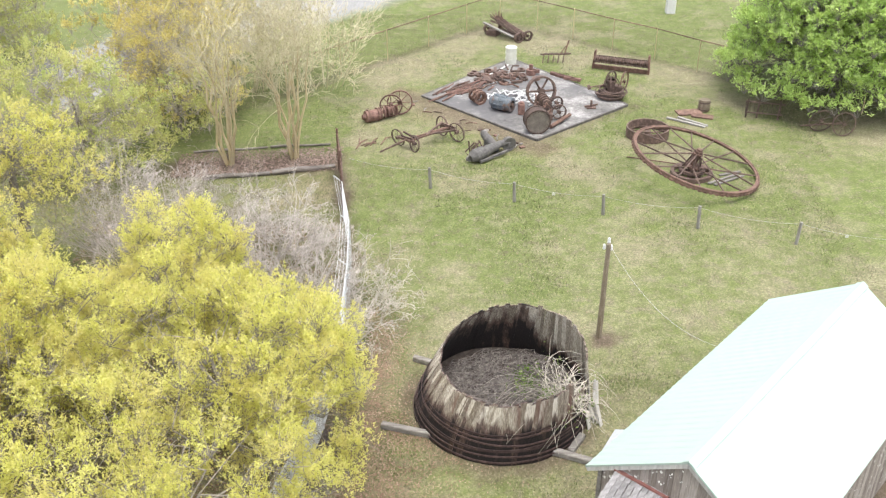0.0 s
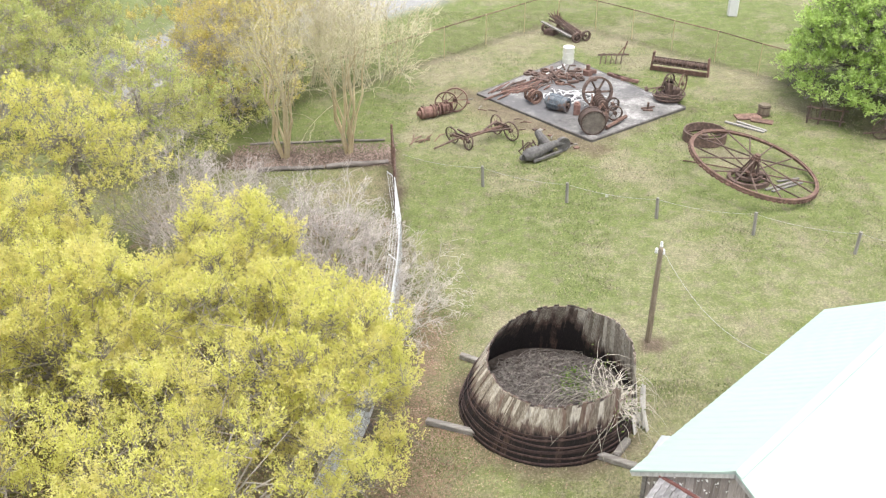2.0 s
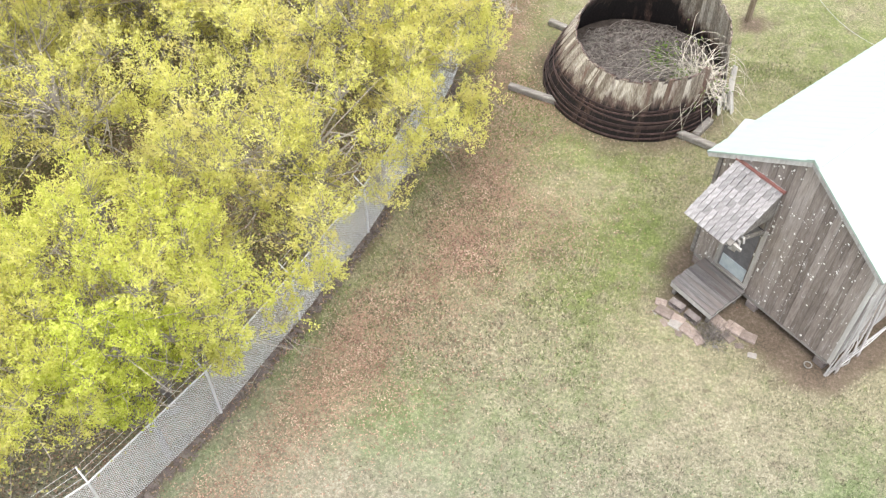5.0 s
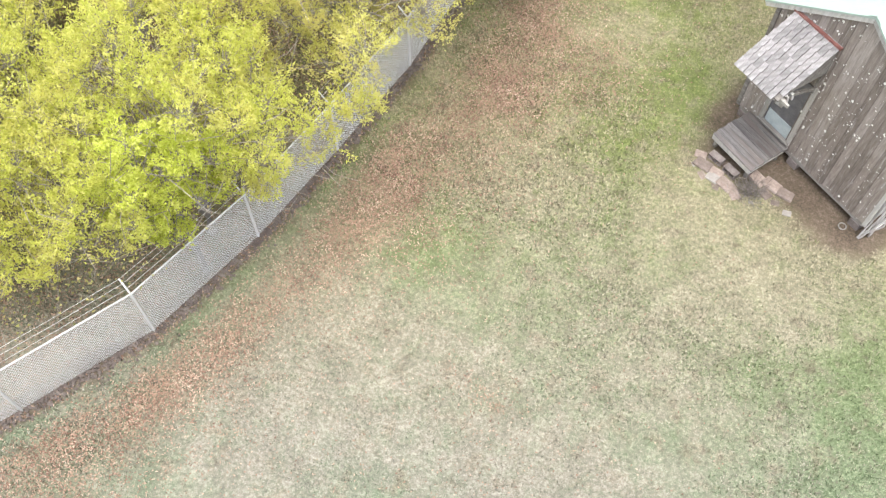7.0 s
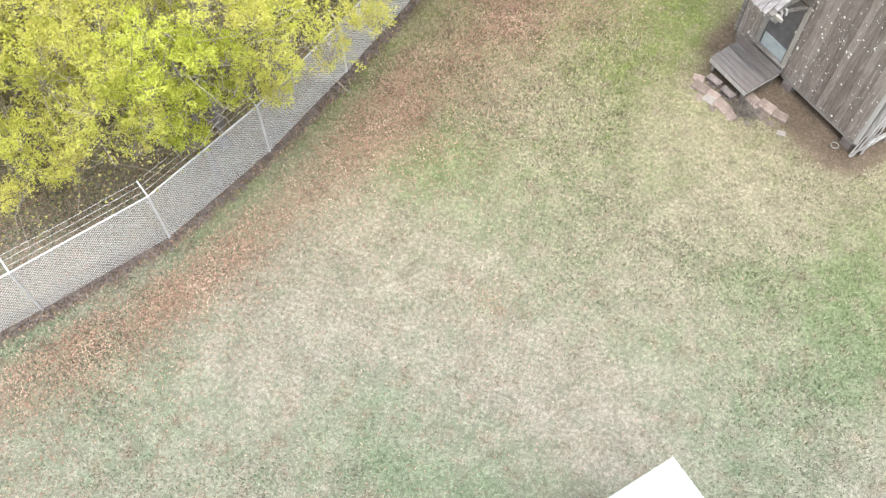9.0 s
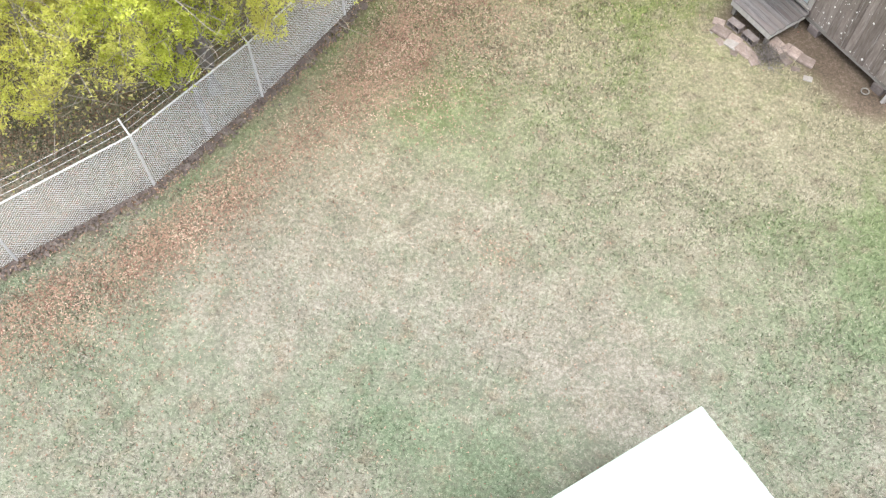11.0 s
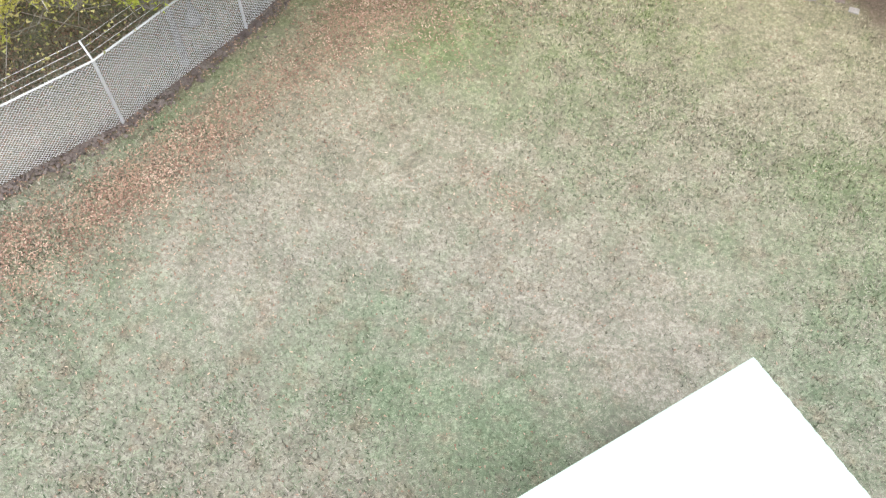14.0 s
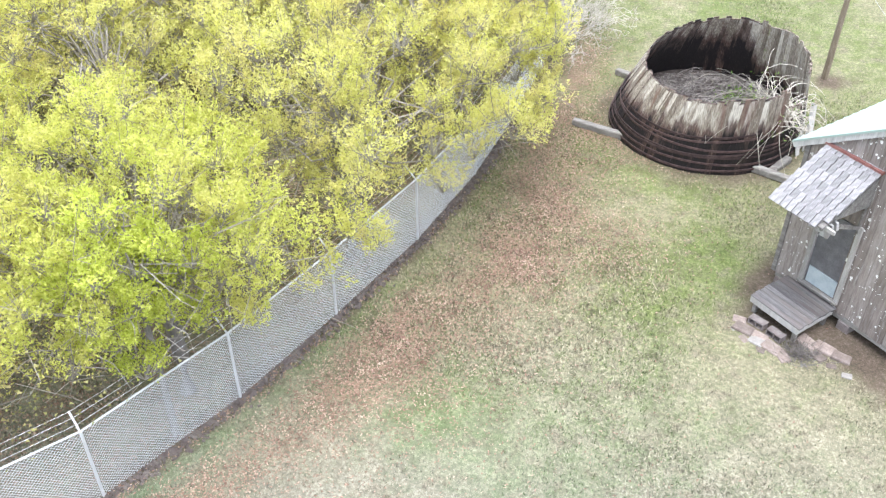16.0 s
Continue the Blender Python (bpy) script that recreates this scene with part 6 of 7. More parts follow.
def bull_gear():
    n = Vector((0.242, -0.058, 1)).normalized()
    m = Matrix.Translation((10.83, 38.62, 0.86)) @ n.to_track_quat("Z", "Y").to_matrix().to_4x4()
    g = thing("bull_gear", pose(0, 0, 0), "enormous rusty spoked gear wheel tilted on its hub", "gear wheel")
    bm = bmesh.new()
    band(bm, 2.91, 2.96, -0.1, 0.08, 96, m)
    band(bm, 2.8, 2.9, 0.02, 0.06, 96, m)
    part("rim", bm, RUST, g)
    for k in range(72):
        a = k * math.tau / 72
        bm = bmesh.new()
        box(bm, 2.975, 0, -0.07, 0.05, 0.1 + 0.04 * (k % 3), 0.09, m @ Matrix.Rotation(a, 4, "Z"))
        part("tooth", bm, RUST, g)
    bm = bmesh.new()
    disc(bm, 0.13, -0.75, 0.5, 14, m)
    disc(bm, 0.24, 0.22, 0.3, 14, m)
    disc(bm, 0.19, 0.3, 0.42, 8, m)
    disc(bm, 0.36, -0.42, -0.32, 18, m)
    part("hub", bm, RUST, g)
    for k in range(16):
        a = k * math.tau / 16 + 0.1
        z = 0.27 if k % 2 else -0.37
        bm = bmesh.new()
        tube(bm, [m @ Vector((0.3 * math.cos(a), 0.3 * math.sin(a), z)), m @ Vector((2.82 * math.cos(a), 2.82 * math.sin(a), 0.0))], 0.036, 6)
        part("spoke", bm, RUST_DARK, g)
    for k in range(7):
        bm = bmesh.new()
        q = k * math.tau / 7
        tube(bm, [m @ Vector((0.13 * math.cos(q), 0.13 * math.sin(q), 0.4)), m @ Vector((0.42 * math.cos(q + 0.5), 0.42 * math.sin(q + 0.5), -0.55))], 0.04, 6)
        part("hub_strut", bm, RUST_DARK, g)
    for r, z0, z1 in ((0.95, 0.0, 0.2), (0.6, 0.2, 0.34)):
        flat = thing("gear_disc", pose(10.75, 38.75, 0), "flat iron gear lying under the big wheel's hub", "gear", "flat gears")
        bm = bmesh.new()
        band(bm, r - 0.16, r, z0, z1, 36, Matrix())
        part("rim", bm, RUST_DARK, flat)
        for k in range(6):
            a = k * math.tau / 6
            bm = bmesh.new()
            tube(bm, [(0, 0, (z0 + z1) / 2), ((r - 0.1) * math.cos(a), (r - 0.1) * math.sin(a), (z0 + z1) / 2)], 0.04, 5)
            part("spoke", bm, RUST_DARK, flat)
    for a, b in (((11.3, 37.75, 0.05), (12.9, 38.75, 0.05)), ((11.55, 37.6, 0.05), (13.1, 38.6, 0.05)), ((12.0, 38.6, 0.05), (13.05, 39.0, 0.05))):
        bm = bmesh.new()
        beam(bm, a, b, 0.12, 0.06)
        tagged(part("plank", bm, GREY_WOOD), "grey plank on the grass under the gear wheel", "plank", "yard planks")
    bm = bmesh.new()
    tube(bm, [(8.1, 40.55, 0.06), (10.4, 39.6, 0.12)], 0.03, 6)
    tagged(part("iron_rod", bm, RUST), "thin rusty rod on the grass", "rod")


def ring_wheel():
    w = thing("ring_wheel", pose(9.5, 43.2, 0) @ Matrix.Scale(0.88, 4), "wide rusty iron ring wheel lying flat on the grass", "wheel")
    bm = bmesh.new()
    band(bm, 1.12, 1.2, 0.0, 0.55, 48)
    part("rim", bm, RUST_DARK, w)
    bm = bmesh.new()
    band(bm, 1.06, 1.125, 0.08, 0.14, 48)
    disc(bm, 0.2, 0.02, 0.3, 16)
    part("hub", bm, RUST_DARK, w)
    for k in range(6):
        bm = bmesh.new()
        a = k * math.tau / 6 + 0.4
        tube(bm, [(0.15 * math.cos(a), 0.15 * math.sin(a), 0.14), (1.1 * math.cos(a), 1.1 * math.sin(a), 0.1)], 0.045, 5)
        part("spoke", bm, RUST_DARK, w)


def slab():
    s = thing("concrete_slab", pose(0, 0, 0), "stained pale concrete slab edged by dark timber", "slab", kind="structure")
    bm = bmesh.new()
    top = [bm.verts.new((x, y, 0.1)) for x, y in SLAB]
    low = [bm.verts.new((x, y, -0.1)) for x, y in SLAB]
    bm.faces.new(top)
    bm.faces.new(low[::-1])
    for k in range(4):
        bm.faces.new((top[k], low[k], low[(k + 1) % 4], top[(k + 1) % 4]))
    bmesh.ops.recalc_face_normals(bm, faces=bm.faces[:])
    part("slab_top", bm, CONCRETE, s)
    for a, b in zip(SLAB, SLAB[1:] + SLAB[:1]):
        bm = bmesh.new()
        beam(bm, (a[0], a[1], 0.02), (b[0], b[1], 0.02), 0.1, 0.19)
        part("edge_timber", bm, CONCRETE_EDGE, s)


def yard_machines():
    Z = 0.1
    # spoked flywheel on an engine bed
    e = thing("stationary_engine", pose(4.45, 45.4, Z), "rusty stationary engine with a tall spoked flywheel", "engine")
    wheel_part(e, -0.05, 1.05, 1.0, 12, 0.8, 0.3, 0.1, 6, RUST_DARK, 0.17, 0.42, 0.06, -10, name="flywheel")
    bm = bmesh.new()
    box(bm, 0.0, 0.0, 0.26, 0.9, 1.5, 0.42, bevel=0.06)
    box(bm, 0.1, 0.35, 0.55, 0.6, 0.6, 0.4, pose(0, 0, 0, 0, 0, 12), bevel=0.08)
    part("engine_bed", bm, RUST_DARK, e)
    bm = bmesh.new()
    disc(bm, 0.22, -0.5, 0.5, 18, pose(0.05, 0.15, 0.82, 0, 0, 12) @ UPRIGHT)
    for z in (-0.42, -0.2, 0.05, 0.3):
        disc(bm, 0.3, z, z + 0.06, 18, pose(0.05, 0.15, 0.82, 0, 0, 12) @ UPRIGHT)
    part("cylinder", bm, RUST_DARK, e)
    wheel_part(e, 0.72, 0.35, 0.62, 20, 0.36, 0.12, 0.07, 5, RUST_DARK, name="crank_wheel")
    wheel_part(e, 0.78, -0.45, 0.45, 10, 0.4, 0.12, 0.06, 5, RUST_DARK, name="crank_wheel")
    bm = bmesh.new()
    for k in range(9):
        x0, y0 = rnd.uniform(-0.5, 0.5), rnd.uniform(-0.8, 0.7)
        tube(bm, [(x0, y0, 0.3), (x0 + rnd.uniform(-0.2, 0.2), y0 + rnd.uniform(-0.2, 0.2), 0.7), (x0 + rnd.uniform(-0.4, 0.4), y0 + rnd.uniform(-0.4, 0.4), rnd.uniform(0.8, 1.05))], rnd.uniform(0.025, 0.05), 6)
    part("pipework", bm, RUST, e)
    b = thing("boiler_drum", pose(3.98, 43.42, Z), "short riveted iron drum standing on edge at the slab's corner", "drum")
    ax = pose(0, 0, 0.63, 0, 0, 8) @ UPRIGHT
    bm = bmesh.new()
    band(bm, 0.58, 0.62, -0.3, 0.3, 36, ax)
    band(bm, 0.6, 0.65, 0.24, 0.32, 36, ax)
    band(bm, 0.6, 0.65, -0.32, -0.24, 36, ax)
    part("shell", bm, RUST_DARK, b)
    bm = bmesh.new()
    disc(bm, 0.585, 0.24, 0.285, 36, ax)
    disc(bm, 0.585, -0.285, -0.24, 36, ax)
    part("end_plate", bm, DRUM_END, b, "dusty grey-brown end plate")
    for k in range(20):
        q = k * math.tau / 20
        bm = bmesh.new()
        disc(bm, 0.022, 0.285, 0.305, 6, ax @ Matrix.Translation((0.53 * math.cos(q), 0.53 * math.sin(q), 0)))
        part("rivet", bm, RUST_DARK, b)
    bm = bmesh.new()
    tube(bm, [(0.75, 0.35, 0.12), (1.85, 1.75, 0.2)], 0.1, 10)
    ob = part("iron_pipe", bm, RUST)
    ob.matrix_basis = pose(3.98, 43.42, Z)
    tagged(ob, "thick rusty pipe lying by the drum", "pipe")
    # blue motor
    mo = thing("electric_motor", pose(2.35, 46.3, Z) @ Matrix.Scale(0.88, 4), "motor casing in faded blue-grey paint, open at its end", "motor")
    ax = pose(0, 0, 0.47, 0, 0, 58) @ UPRIGHT
    bm = bmesh.new()
    disc(bm, 0.44, -0.45, 0.35, 26, ax)
    disc(bm, 0.25, -0.75, -0.45, 26, ax, 0.44)
    for z in (-0.45, -0.05, 0.3):
        disc(bm, 0.475, z, z + 0.06, 26, ax)
    for k in range(10):
        box(bm, 0.455, 0, -0.05, 0.05, 0.06, 0.7, ax @ Matrix.Rotation(k * math.tau / 10, 4, "Z"))
    part("casing", bm, MOTOR_BLUE, mo)
    bm = bmesh.new()
    band(bm, 0.25, 0.42, 0.36, 0.72, 26, ax)
    part("end_bell", bm, MOTOR_BLUE, mo)
    bm = bmesh.new()
    disc(bm, 0.12, 0.3, 0.8, 12, ax)
    part("shaft", bm, RUST_DARK, mo)
    for o in (-0.35, 0.3):
        bm = bmesh.new()
        box(bm, 0, 0, 0.06, 0.7, 0.14, 0.12, pose(o * 0.85, o * -0.5, 0, 0, 0, -30), bevel=0.01)
        part("foot", bm, IRON_GREY, mo)
    bm = bmesh.new()
    box(bm, 1.0, -0.55, 0.3, 0.34, 0.4, 0.6, bevel=0.04)
    box(bm, 1.0, -0.55, 0.62, 0.2, 0.25, 0.1, bevel=0.02)
    ob = part("switch_box", bm, RUST_RED)
    ob.matrix_basis = pose(2.35, 46.3, Z)
    tagged(ob, "red rusted switch box standing on the slab", "switch box")
    hb = thing("gear_hub", pose(1.1, 47.3, Z), "rusty cage-like gear hub on the slab", "gear hub")
    ax = pose(0, 0, 0.38, 0, 0, 30) @ UPRIGHT
    for z in (-0.3, 0.05, 0.3):
        bm = bmesh.new()
        band(bm, 0.26, 0.38, z - 0.05, z + 0.05, 22, ax)
        part("ring", bm, RUST, hb)
    for k in range(8):
        a = k * math.tau / 8
        bm = bmesh.new()
        tube(bm, [ax @ Vector((0.32 * math.cos(a), 0.32 * math.sin(a), -0.32)), ax @ Vector((0.32 * math.cos(a), 0.32 * math.sin(a), 0.32))], 0.035, 5)
        part("bar", bm, RUST, hb)
    # engine on the slab's far corner
    r = thing("pump_engine", pose(8.35, 48.2, Z) @ Matrix.Scale(0.85, 4), "dark rusty upright pump engine with wheels", "engine")
    bm = bmesh.new()
    disc(bm, 0.85, 0.05, 0.18, 26)
    disc(bm, 0.24, 0.18, 1.15, 16)
    disc(bm, 0.3, 1.0, 1.15, 16)
    box(bm, 0.4, 0.1, 0.5, 0.6, 0.5, 0.5, bevel=0.05)
    part("body", bm, RUST_DARK, r)
    bm = bmesh.new()
    for k in range(3):
        band(bm, 0.75 - 0.12 * k, 0.9 - 0.12 * k, 0.2 + 0.12 * k, 0.27 + 0.12 * k, 26, Matrix.Translation((0.08 * k, -0.1, 0)))
    part("coil_rings", bm, RUST_DARK, r)
    for k in range(9):
        bm = bmesh.new()
        rr = rnd.uniform(0.6, 0.95)
        m2 = pose(rnd.uniform(-0.15, 0.15), rnd.uniform(-0.2, 0.1), 0.15 + 0.05 * k, rnd.uniform(-9, 9), rnd.uniform(-9, 9), 0)
        tube(bm, [m2 @ Vector((rr * math.cos(q * math.tau / 20), rr * math.sin(q * math.tau / 20), 0)) for q in range(21)], 0.035, 5, caps=False)
        part("cable_coil", bm, RUST_DARK, r)
    for k in range(6):
        bm = bmesh.new()
        q = k * 1.05
        tube(bm, [(0.4 * math.cos(q), 0.4 * math.sin(q), 0.4), (0.55 * math.cos(q + 0.3), 0.55 * math.sin(q + 0.3), 0.9), (0.2 * math.cos(q), 0.2 * math.sin(q), 1.4)], 0.035, 5)
        part("frame_rod", bm, RUST_DARK, r)
    wheel_part(r, 0.95, 0.75, 0.75, 60, 0.68, 0.08, 0.06, 6, RUST, name="flywheel")
    wheel_part(r, 0.0, 0.3, 1.15, 40, 0.48, 0.1, 0.06, 5, RUST_DARK, name="flywheel")
    bm = bmesh.new()
    tube(bm, [(-1.3, 0.4, 0.5), (-0.3, 0.1, 0.8)], 0.05, 6)
    disc(bm, 0.16, -0.1, 0.1, 12, pose(-1.35, 0.4, 0.5, 0, 70, 0))
    part("lever", bm, RUST_DARK, r)
    # seed drill behind the slab
    d = thing("seed_drill", pose(9.57, 52.6, 0, 0, 0, -20) @ Matrix.Scale(0.94, 4), "long rusty seed drill with discs between end boards", "farm machine")
    for x, t in ((-1.75, 5), (1.75, -3)):
        bm = bmesh.new()
        box(bm, 0, 0, 0.58, 0.1, 0.34, 1.2, pose(x, 0, 0, 0, t, 0), bevel=0.02)
        part("end_board", bm, RUST_RED, d)
    bm = bmesh.new()
    disc(bm, 0.13, -1.68, 1.68, 12, pose(0, 0.0, 0.62, 0, 90, 0))
    box(bm, 0, 0.22, 0.55, 3.4, 0.1, 0.34, bevel=0.02)
    part("roller_shaft", bm, RUST_DARK, d)
    bm = bmesh.new()
    box(bm, 0, -0.22, 0.26, 3.4, 0.06, 0.3, pose(0, 0, 0, 12, 0, 0), bevel=0.015)
    part("front_board", bm, RUST_RED, d, "pinkish rusted front board")
    bm = bmesh.new()
    box(bm, 0, -0.3, 0.52, 3.4, 0.05, 0.06)
    box(bm, 0, 0.1, 0.8, 3.4, 0.05, 0.05)
    part("drawbar", bm, RUST_DARK, d)
    for k in range(26):
        bm = bmesh.new()
        disc(bm, 0.23, -0.018, 0.018, 12, pose(-1.6 + 0.128 * k, -0.03, 0.6, 0, 0, 10 if k % 2 else -8) @ Matrix.Rotation(math.pi / 2, 4, "Y"))
        part("disc", bm, RUST_DARK, d)
    # small plough
    p = thing("walking_plough", pose(5.9, 54.1, 0), "small rusty plough with an upright lever", "farm machine")
    bm = bmesh.new()
    for k in range(5):
        tube(bm, [(-0.8 + 0.3 * k, -0.3, 0.05), (-0.7 + 0.3 * k, 0.1, 0.5), (-0.5 + 0.3 * k, 0.4, 0.45)], 0.035, 5)
    tube(bm, [(-0.9, 0.1, 0.45), (0.9, 0.1, 0.5)], 0.05, 6)
    part("tines", bm, RUST_DARK, p)
    bm = bmesh.new()
    tube(bm, [(0.5, 0.1, 0.4), (0.75, 0.2, 1.3)], 0.04, 6)
    tube(bm, [(0.2, 0.1, 0.4), (0.6, 0.2, 0.95)], 0.03, 6)
    part("lever", bm, RUST, p)
    # hay loader heap
    h = thing("hay_loader", pose(3.2, 59.0, 0, 0, 0, -42) @ Matrix.Scale(0.82, 4), "collapsed rusty hay loader with iron rods and a beam", "farm machine")
    bm = bmesh.new()
    beam(bm, (-1.8, -0.75, 0.95), (1.25, -0.75, 0.4), 0.24, 0.1)
    part("beam", bm, POST_GREY, h, "grey wooden beam")
    for k in range(22):
        bm = bmesh.new()
        y = -0.5 + 0.05 * k
        tube(bm, [(-1.3 + rnd.uniform(-0.3, 0.3), y * 1.2 + rnd.uniform(-0.15, 0.15), 1.25 + rnd.uniform(-0.2, 0.35)), (0.1, y * 0.8, 0.85 + rnd.uniform(-0.1, 0.1)), (1.7 + rnd.uniform(-0.2, 0.2), y, 0.22 + rnd.uniform(0, 0.15))], 0.032, 5)
        part("rod", bm, RUST_DARK, h)
    for k in range(14):
        bm = bmesh.new()
        tube(bm, [(-1.1 + 0.05 * k, 0.2, 0.3), (-0.95 + rnd.uniform(-0.4, 0.3), rnd.uniform(-0.4, 0.5), 1.55 + rnd.uniform(-0.2, 0.25))], 0.03, 5)
        part("tine", bm, RUST, h)
    bm = bmesh.new()
    box(bm, -1.2, 0.0, 0.3, 0.9, 0.9, 0.5, pose(0, 0, 0, 0, -8, 10), bevel=0.06)
    box(bm, 0.3, 0.0, 0.3, 2.2, 0.5, 0.2, pose(0, 0, 0, 0, 10, 0), bevel=0.04)
    part("frame", bm, RUST_DARK, h)
    for x, y in ((1.65, -0.6), (1.85, 0.3), (-1.7, -0.3)):
        wheel_part(h, x, y, 0.4, 75, 0.4, 0.2, 0.1, 5, RUST_DARK)
    # wagon gear on the grass
    w = thing("wagon_running_gear", pose(0, 0, 0), "rusty wagon running gear with four spoked iron wheels", "farm machine")
    for x, y, r in ((-2.88, 41.9, 0.44), (-2.05, 41.2, 0.42), (-0.75, 43.2, 0.5), (-0.02, 42.4, 0.5)):
        wheel_part(w, x, y, r, -48 + rnd.uniform(-8, 8), r, 0.07, 0.035, 8, RUST_DARK, 0.08, 0.2, 0.012, rnd.uniform(-16, 10))
    for a, b in (((-2.85, 41.75, 0.52), (-2.05, 41.2, 0.5)), ((-0.75, 43.1, 0.58), (-0.02, 42.4, 0.56))):
        bm = bmesh.new()
        beam(bm, a, b, 0.1, 0.12)
        part("axle", bm, RUST_DARK, w)
    for o in (0.0, 0.28):
        bm = bmesh.new()
        beam(bm, (-2.4 + o * 0.1, 41.5 - o, 0.52), (-0.4 + o * 0.2, 42.75 + 0.1 - o * 0.3, 0.6), 0.07, 0.08)
        part("reach_pole", bm, RUST, w)
    bm = bmesh.new()
    beam(bm, (-3.7, 40.9, 0.12), (-2.5, 41.45, 0.5), 0.07, 0.07)
    part("drawbar", bm, RUST_DARK, w)
    for a, b in (((-1.5, 42.0, 0.55), (-0.75, 43.1, 0.75)), ((-1.5, 42.0, 0.55), (-0.1, 42.45, 0.6)), ((-2.7, 41.75, 0.6), (-2.15, 41.3, 0.62)), ((-2.6, 41.9, 0.75), (-1.9, 41.5, 0.5)), ((-0.7, 43.0, 0.72), (-0.1, 42.5, 0.7))):
        bm = bmesh.new()
        beam(bm, a, b, 0.09, 0.07)
        part("bolster", bm, RUST_DARK, w)
    # roller and wheel
    t = thing("land_roller", pose(-3.65, 45.4, 0, 0, 0, 28) @ Matrix.Scale(0.84, 4), "rusty orange land roller with large spoked wheels", "farm machine")
    bm = bmesh.new()
    disc(bm, 0.36, -0.55, 0.45, 20, pose(-0.9, 0, 0.36, 0, 90, 0))
    disc(bm, 0.16, -0.75, -0.5, 14, pose(-0.9, 0, 0.36, 0, 90, 0))
    part("roller", bm, RUST_RED, t)
    for x, r in ((0.35, 0.72), (0.95, 0.8)):
        wheel_part(t, x, 0.15, r, -22, r, 0.1, 0.07, 8, RUST_RED, 0.14, 0.3, 0.025)
    bm = bmesh.new()
    tube(bm, [(-1.3, 0, 0.4), (1.0, 0.15, 0.7)], 0.06, 8)
    box(bm, 0.2, 0.0, 0.5, 0.5, 0.4, 0.4, bevel=0.04)
    for k in range(4):
        band(bm, 0.3, 0.36, -0.03, 0.03, 18, pose(-0.5 + 0.25 * k, 0, 0.42, 0, 90, 0))
    for k in range(6):
        disc(bm, 0.16 + 0.05 * (k % 3), -0.03, 0.03, 14, pose(-0.35 + 0.2 * k, 0.02, 0.45, 0, 90, 0))
    for k in range(8):
        tube(bm, [(-0.4 + 0.15 * k, -0.15, 0.15), (-0.3 + 0.12 * k, 0.1, 0.55), (-0.35 + 0.15 * k, 0.25, 0.8 - 0.04 * k)], 0.03, 5)
    part("shaft", bm, RUST_RED, t)
    for x, r in ((-1.25, 0.4), (-0.65, 0.42)):
        bm = bmesh.new()
        band(bm, r - 0.08, r, -0.05, 0.05, 22, pose(x, 0, 0.38, 0, 90, 0))
        part("roller_band", bm, RUST, t)
    # grey axle and gearbox
    a = thing("tractor_axle", pose(1.5, 40.65, 0) @ Matrix.Scale(0.9, 4), "grey iron tractor axle, gearbox and drum lying on the grass", "machine part")
    bm = bmesh.new()
    tube(bm, [(-0.95, -0.85, 0.28), (-0.72, -0.68, 0.36), (-0.3, -0.35, 0.42), (0.15, 0.05, 0.46), (0.6, 0.5, 0.5), (1.0, 0.8, 0.46)], [0.2, 0.36, 0.34, 0.25, 0.2, 0.16], 14)
    part("axle_housing", bm, IRON_GREY, a)
    bm = bmesh.new()
    disc(bm, 0.37, -0.12, 0.12, 26, pose(1.08, 0.82, 0.4, 0, 0, 25) @ UPRIGHT)
    band(bm, 0.3, 0.39, 0.1, 0.16, 26, pose(1.08, 0.82, 0.4, 0, 0, 25) @ UPRIGHT)
    disc(bm, 0.1, -0.25, 0.2, 12, pose(1.08, 0.82, 0.4, 0, 0, 25) @ UPRIGHT)
    part("brake_drum", bm, IRON_GREY, a)
    bm = bmesh.new()
    tube(bm, [(0.3, 0.35, 0.5), (0.0, 0.75, 0.65), (-0.22, 1.15, 0.8), (-0.3, 1.3, 0.85)], [0.22, 0.26, 0.2, 0.14], 12)
    disc(bm, 0.3, 0.0, 0.5, 14, Matrix.Translation((0.05, 0.75, 0.0)))
    box(bm, 0.35, 0.75, 0.3, 0.4, 0.5, 0.45, pose(0, 0, 0, 0, 10, 0), bevel=0.06)
    part("gearbox", bm, IRON_GREY, a)
    bm = bmesh.new()
    beam(bm, (-0.45, -0.95, 0.14), (1.05, 0.35, 0.2), 0.12, 0.12)
    part("frame_rail", bm, IRON_GREY, a)
    for k in range(9):
        bm = bmesh.new()
        x0, y0 = -0.95 + 0.09 * k, -0.55 + 0.1 * (k % 4)
        tube(bm, [(x0, y0, 0.1), (x0 - 0.1 + rnd.uniform(-0.2, 0.2), y0 + rnd.uniform(0.0, 0.35), 0.5), (x0 + rnd.uniform(-0.3, 0.3), y0 + 0.25, 0.7 + rnd.uniform(0, 0.35))], 0.045, 6)
        part("lever", bm, RUST_DARK, a)
    for k in range(5):
        bm = bmesh.new()
        disc(bm, rnd.uniform(0.1, 0.18), 0, 0.12, 12, pose(-1.1 + 0.16 * k, -0.75 + 0.2 * k, 0.25 + 0.08 * (k % 3), rnd.uniform(0, 90), rnd.uniform(0, 90), 0))
        part("coupling", bm, IRON_GREY, a)
    # harrow remains
    hr = thing("spike_harrow", pose(-4.1, 42.2, 0, 0, 0, 10), "rusty harrow remains flat on the grass", "farm machine")
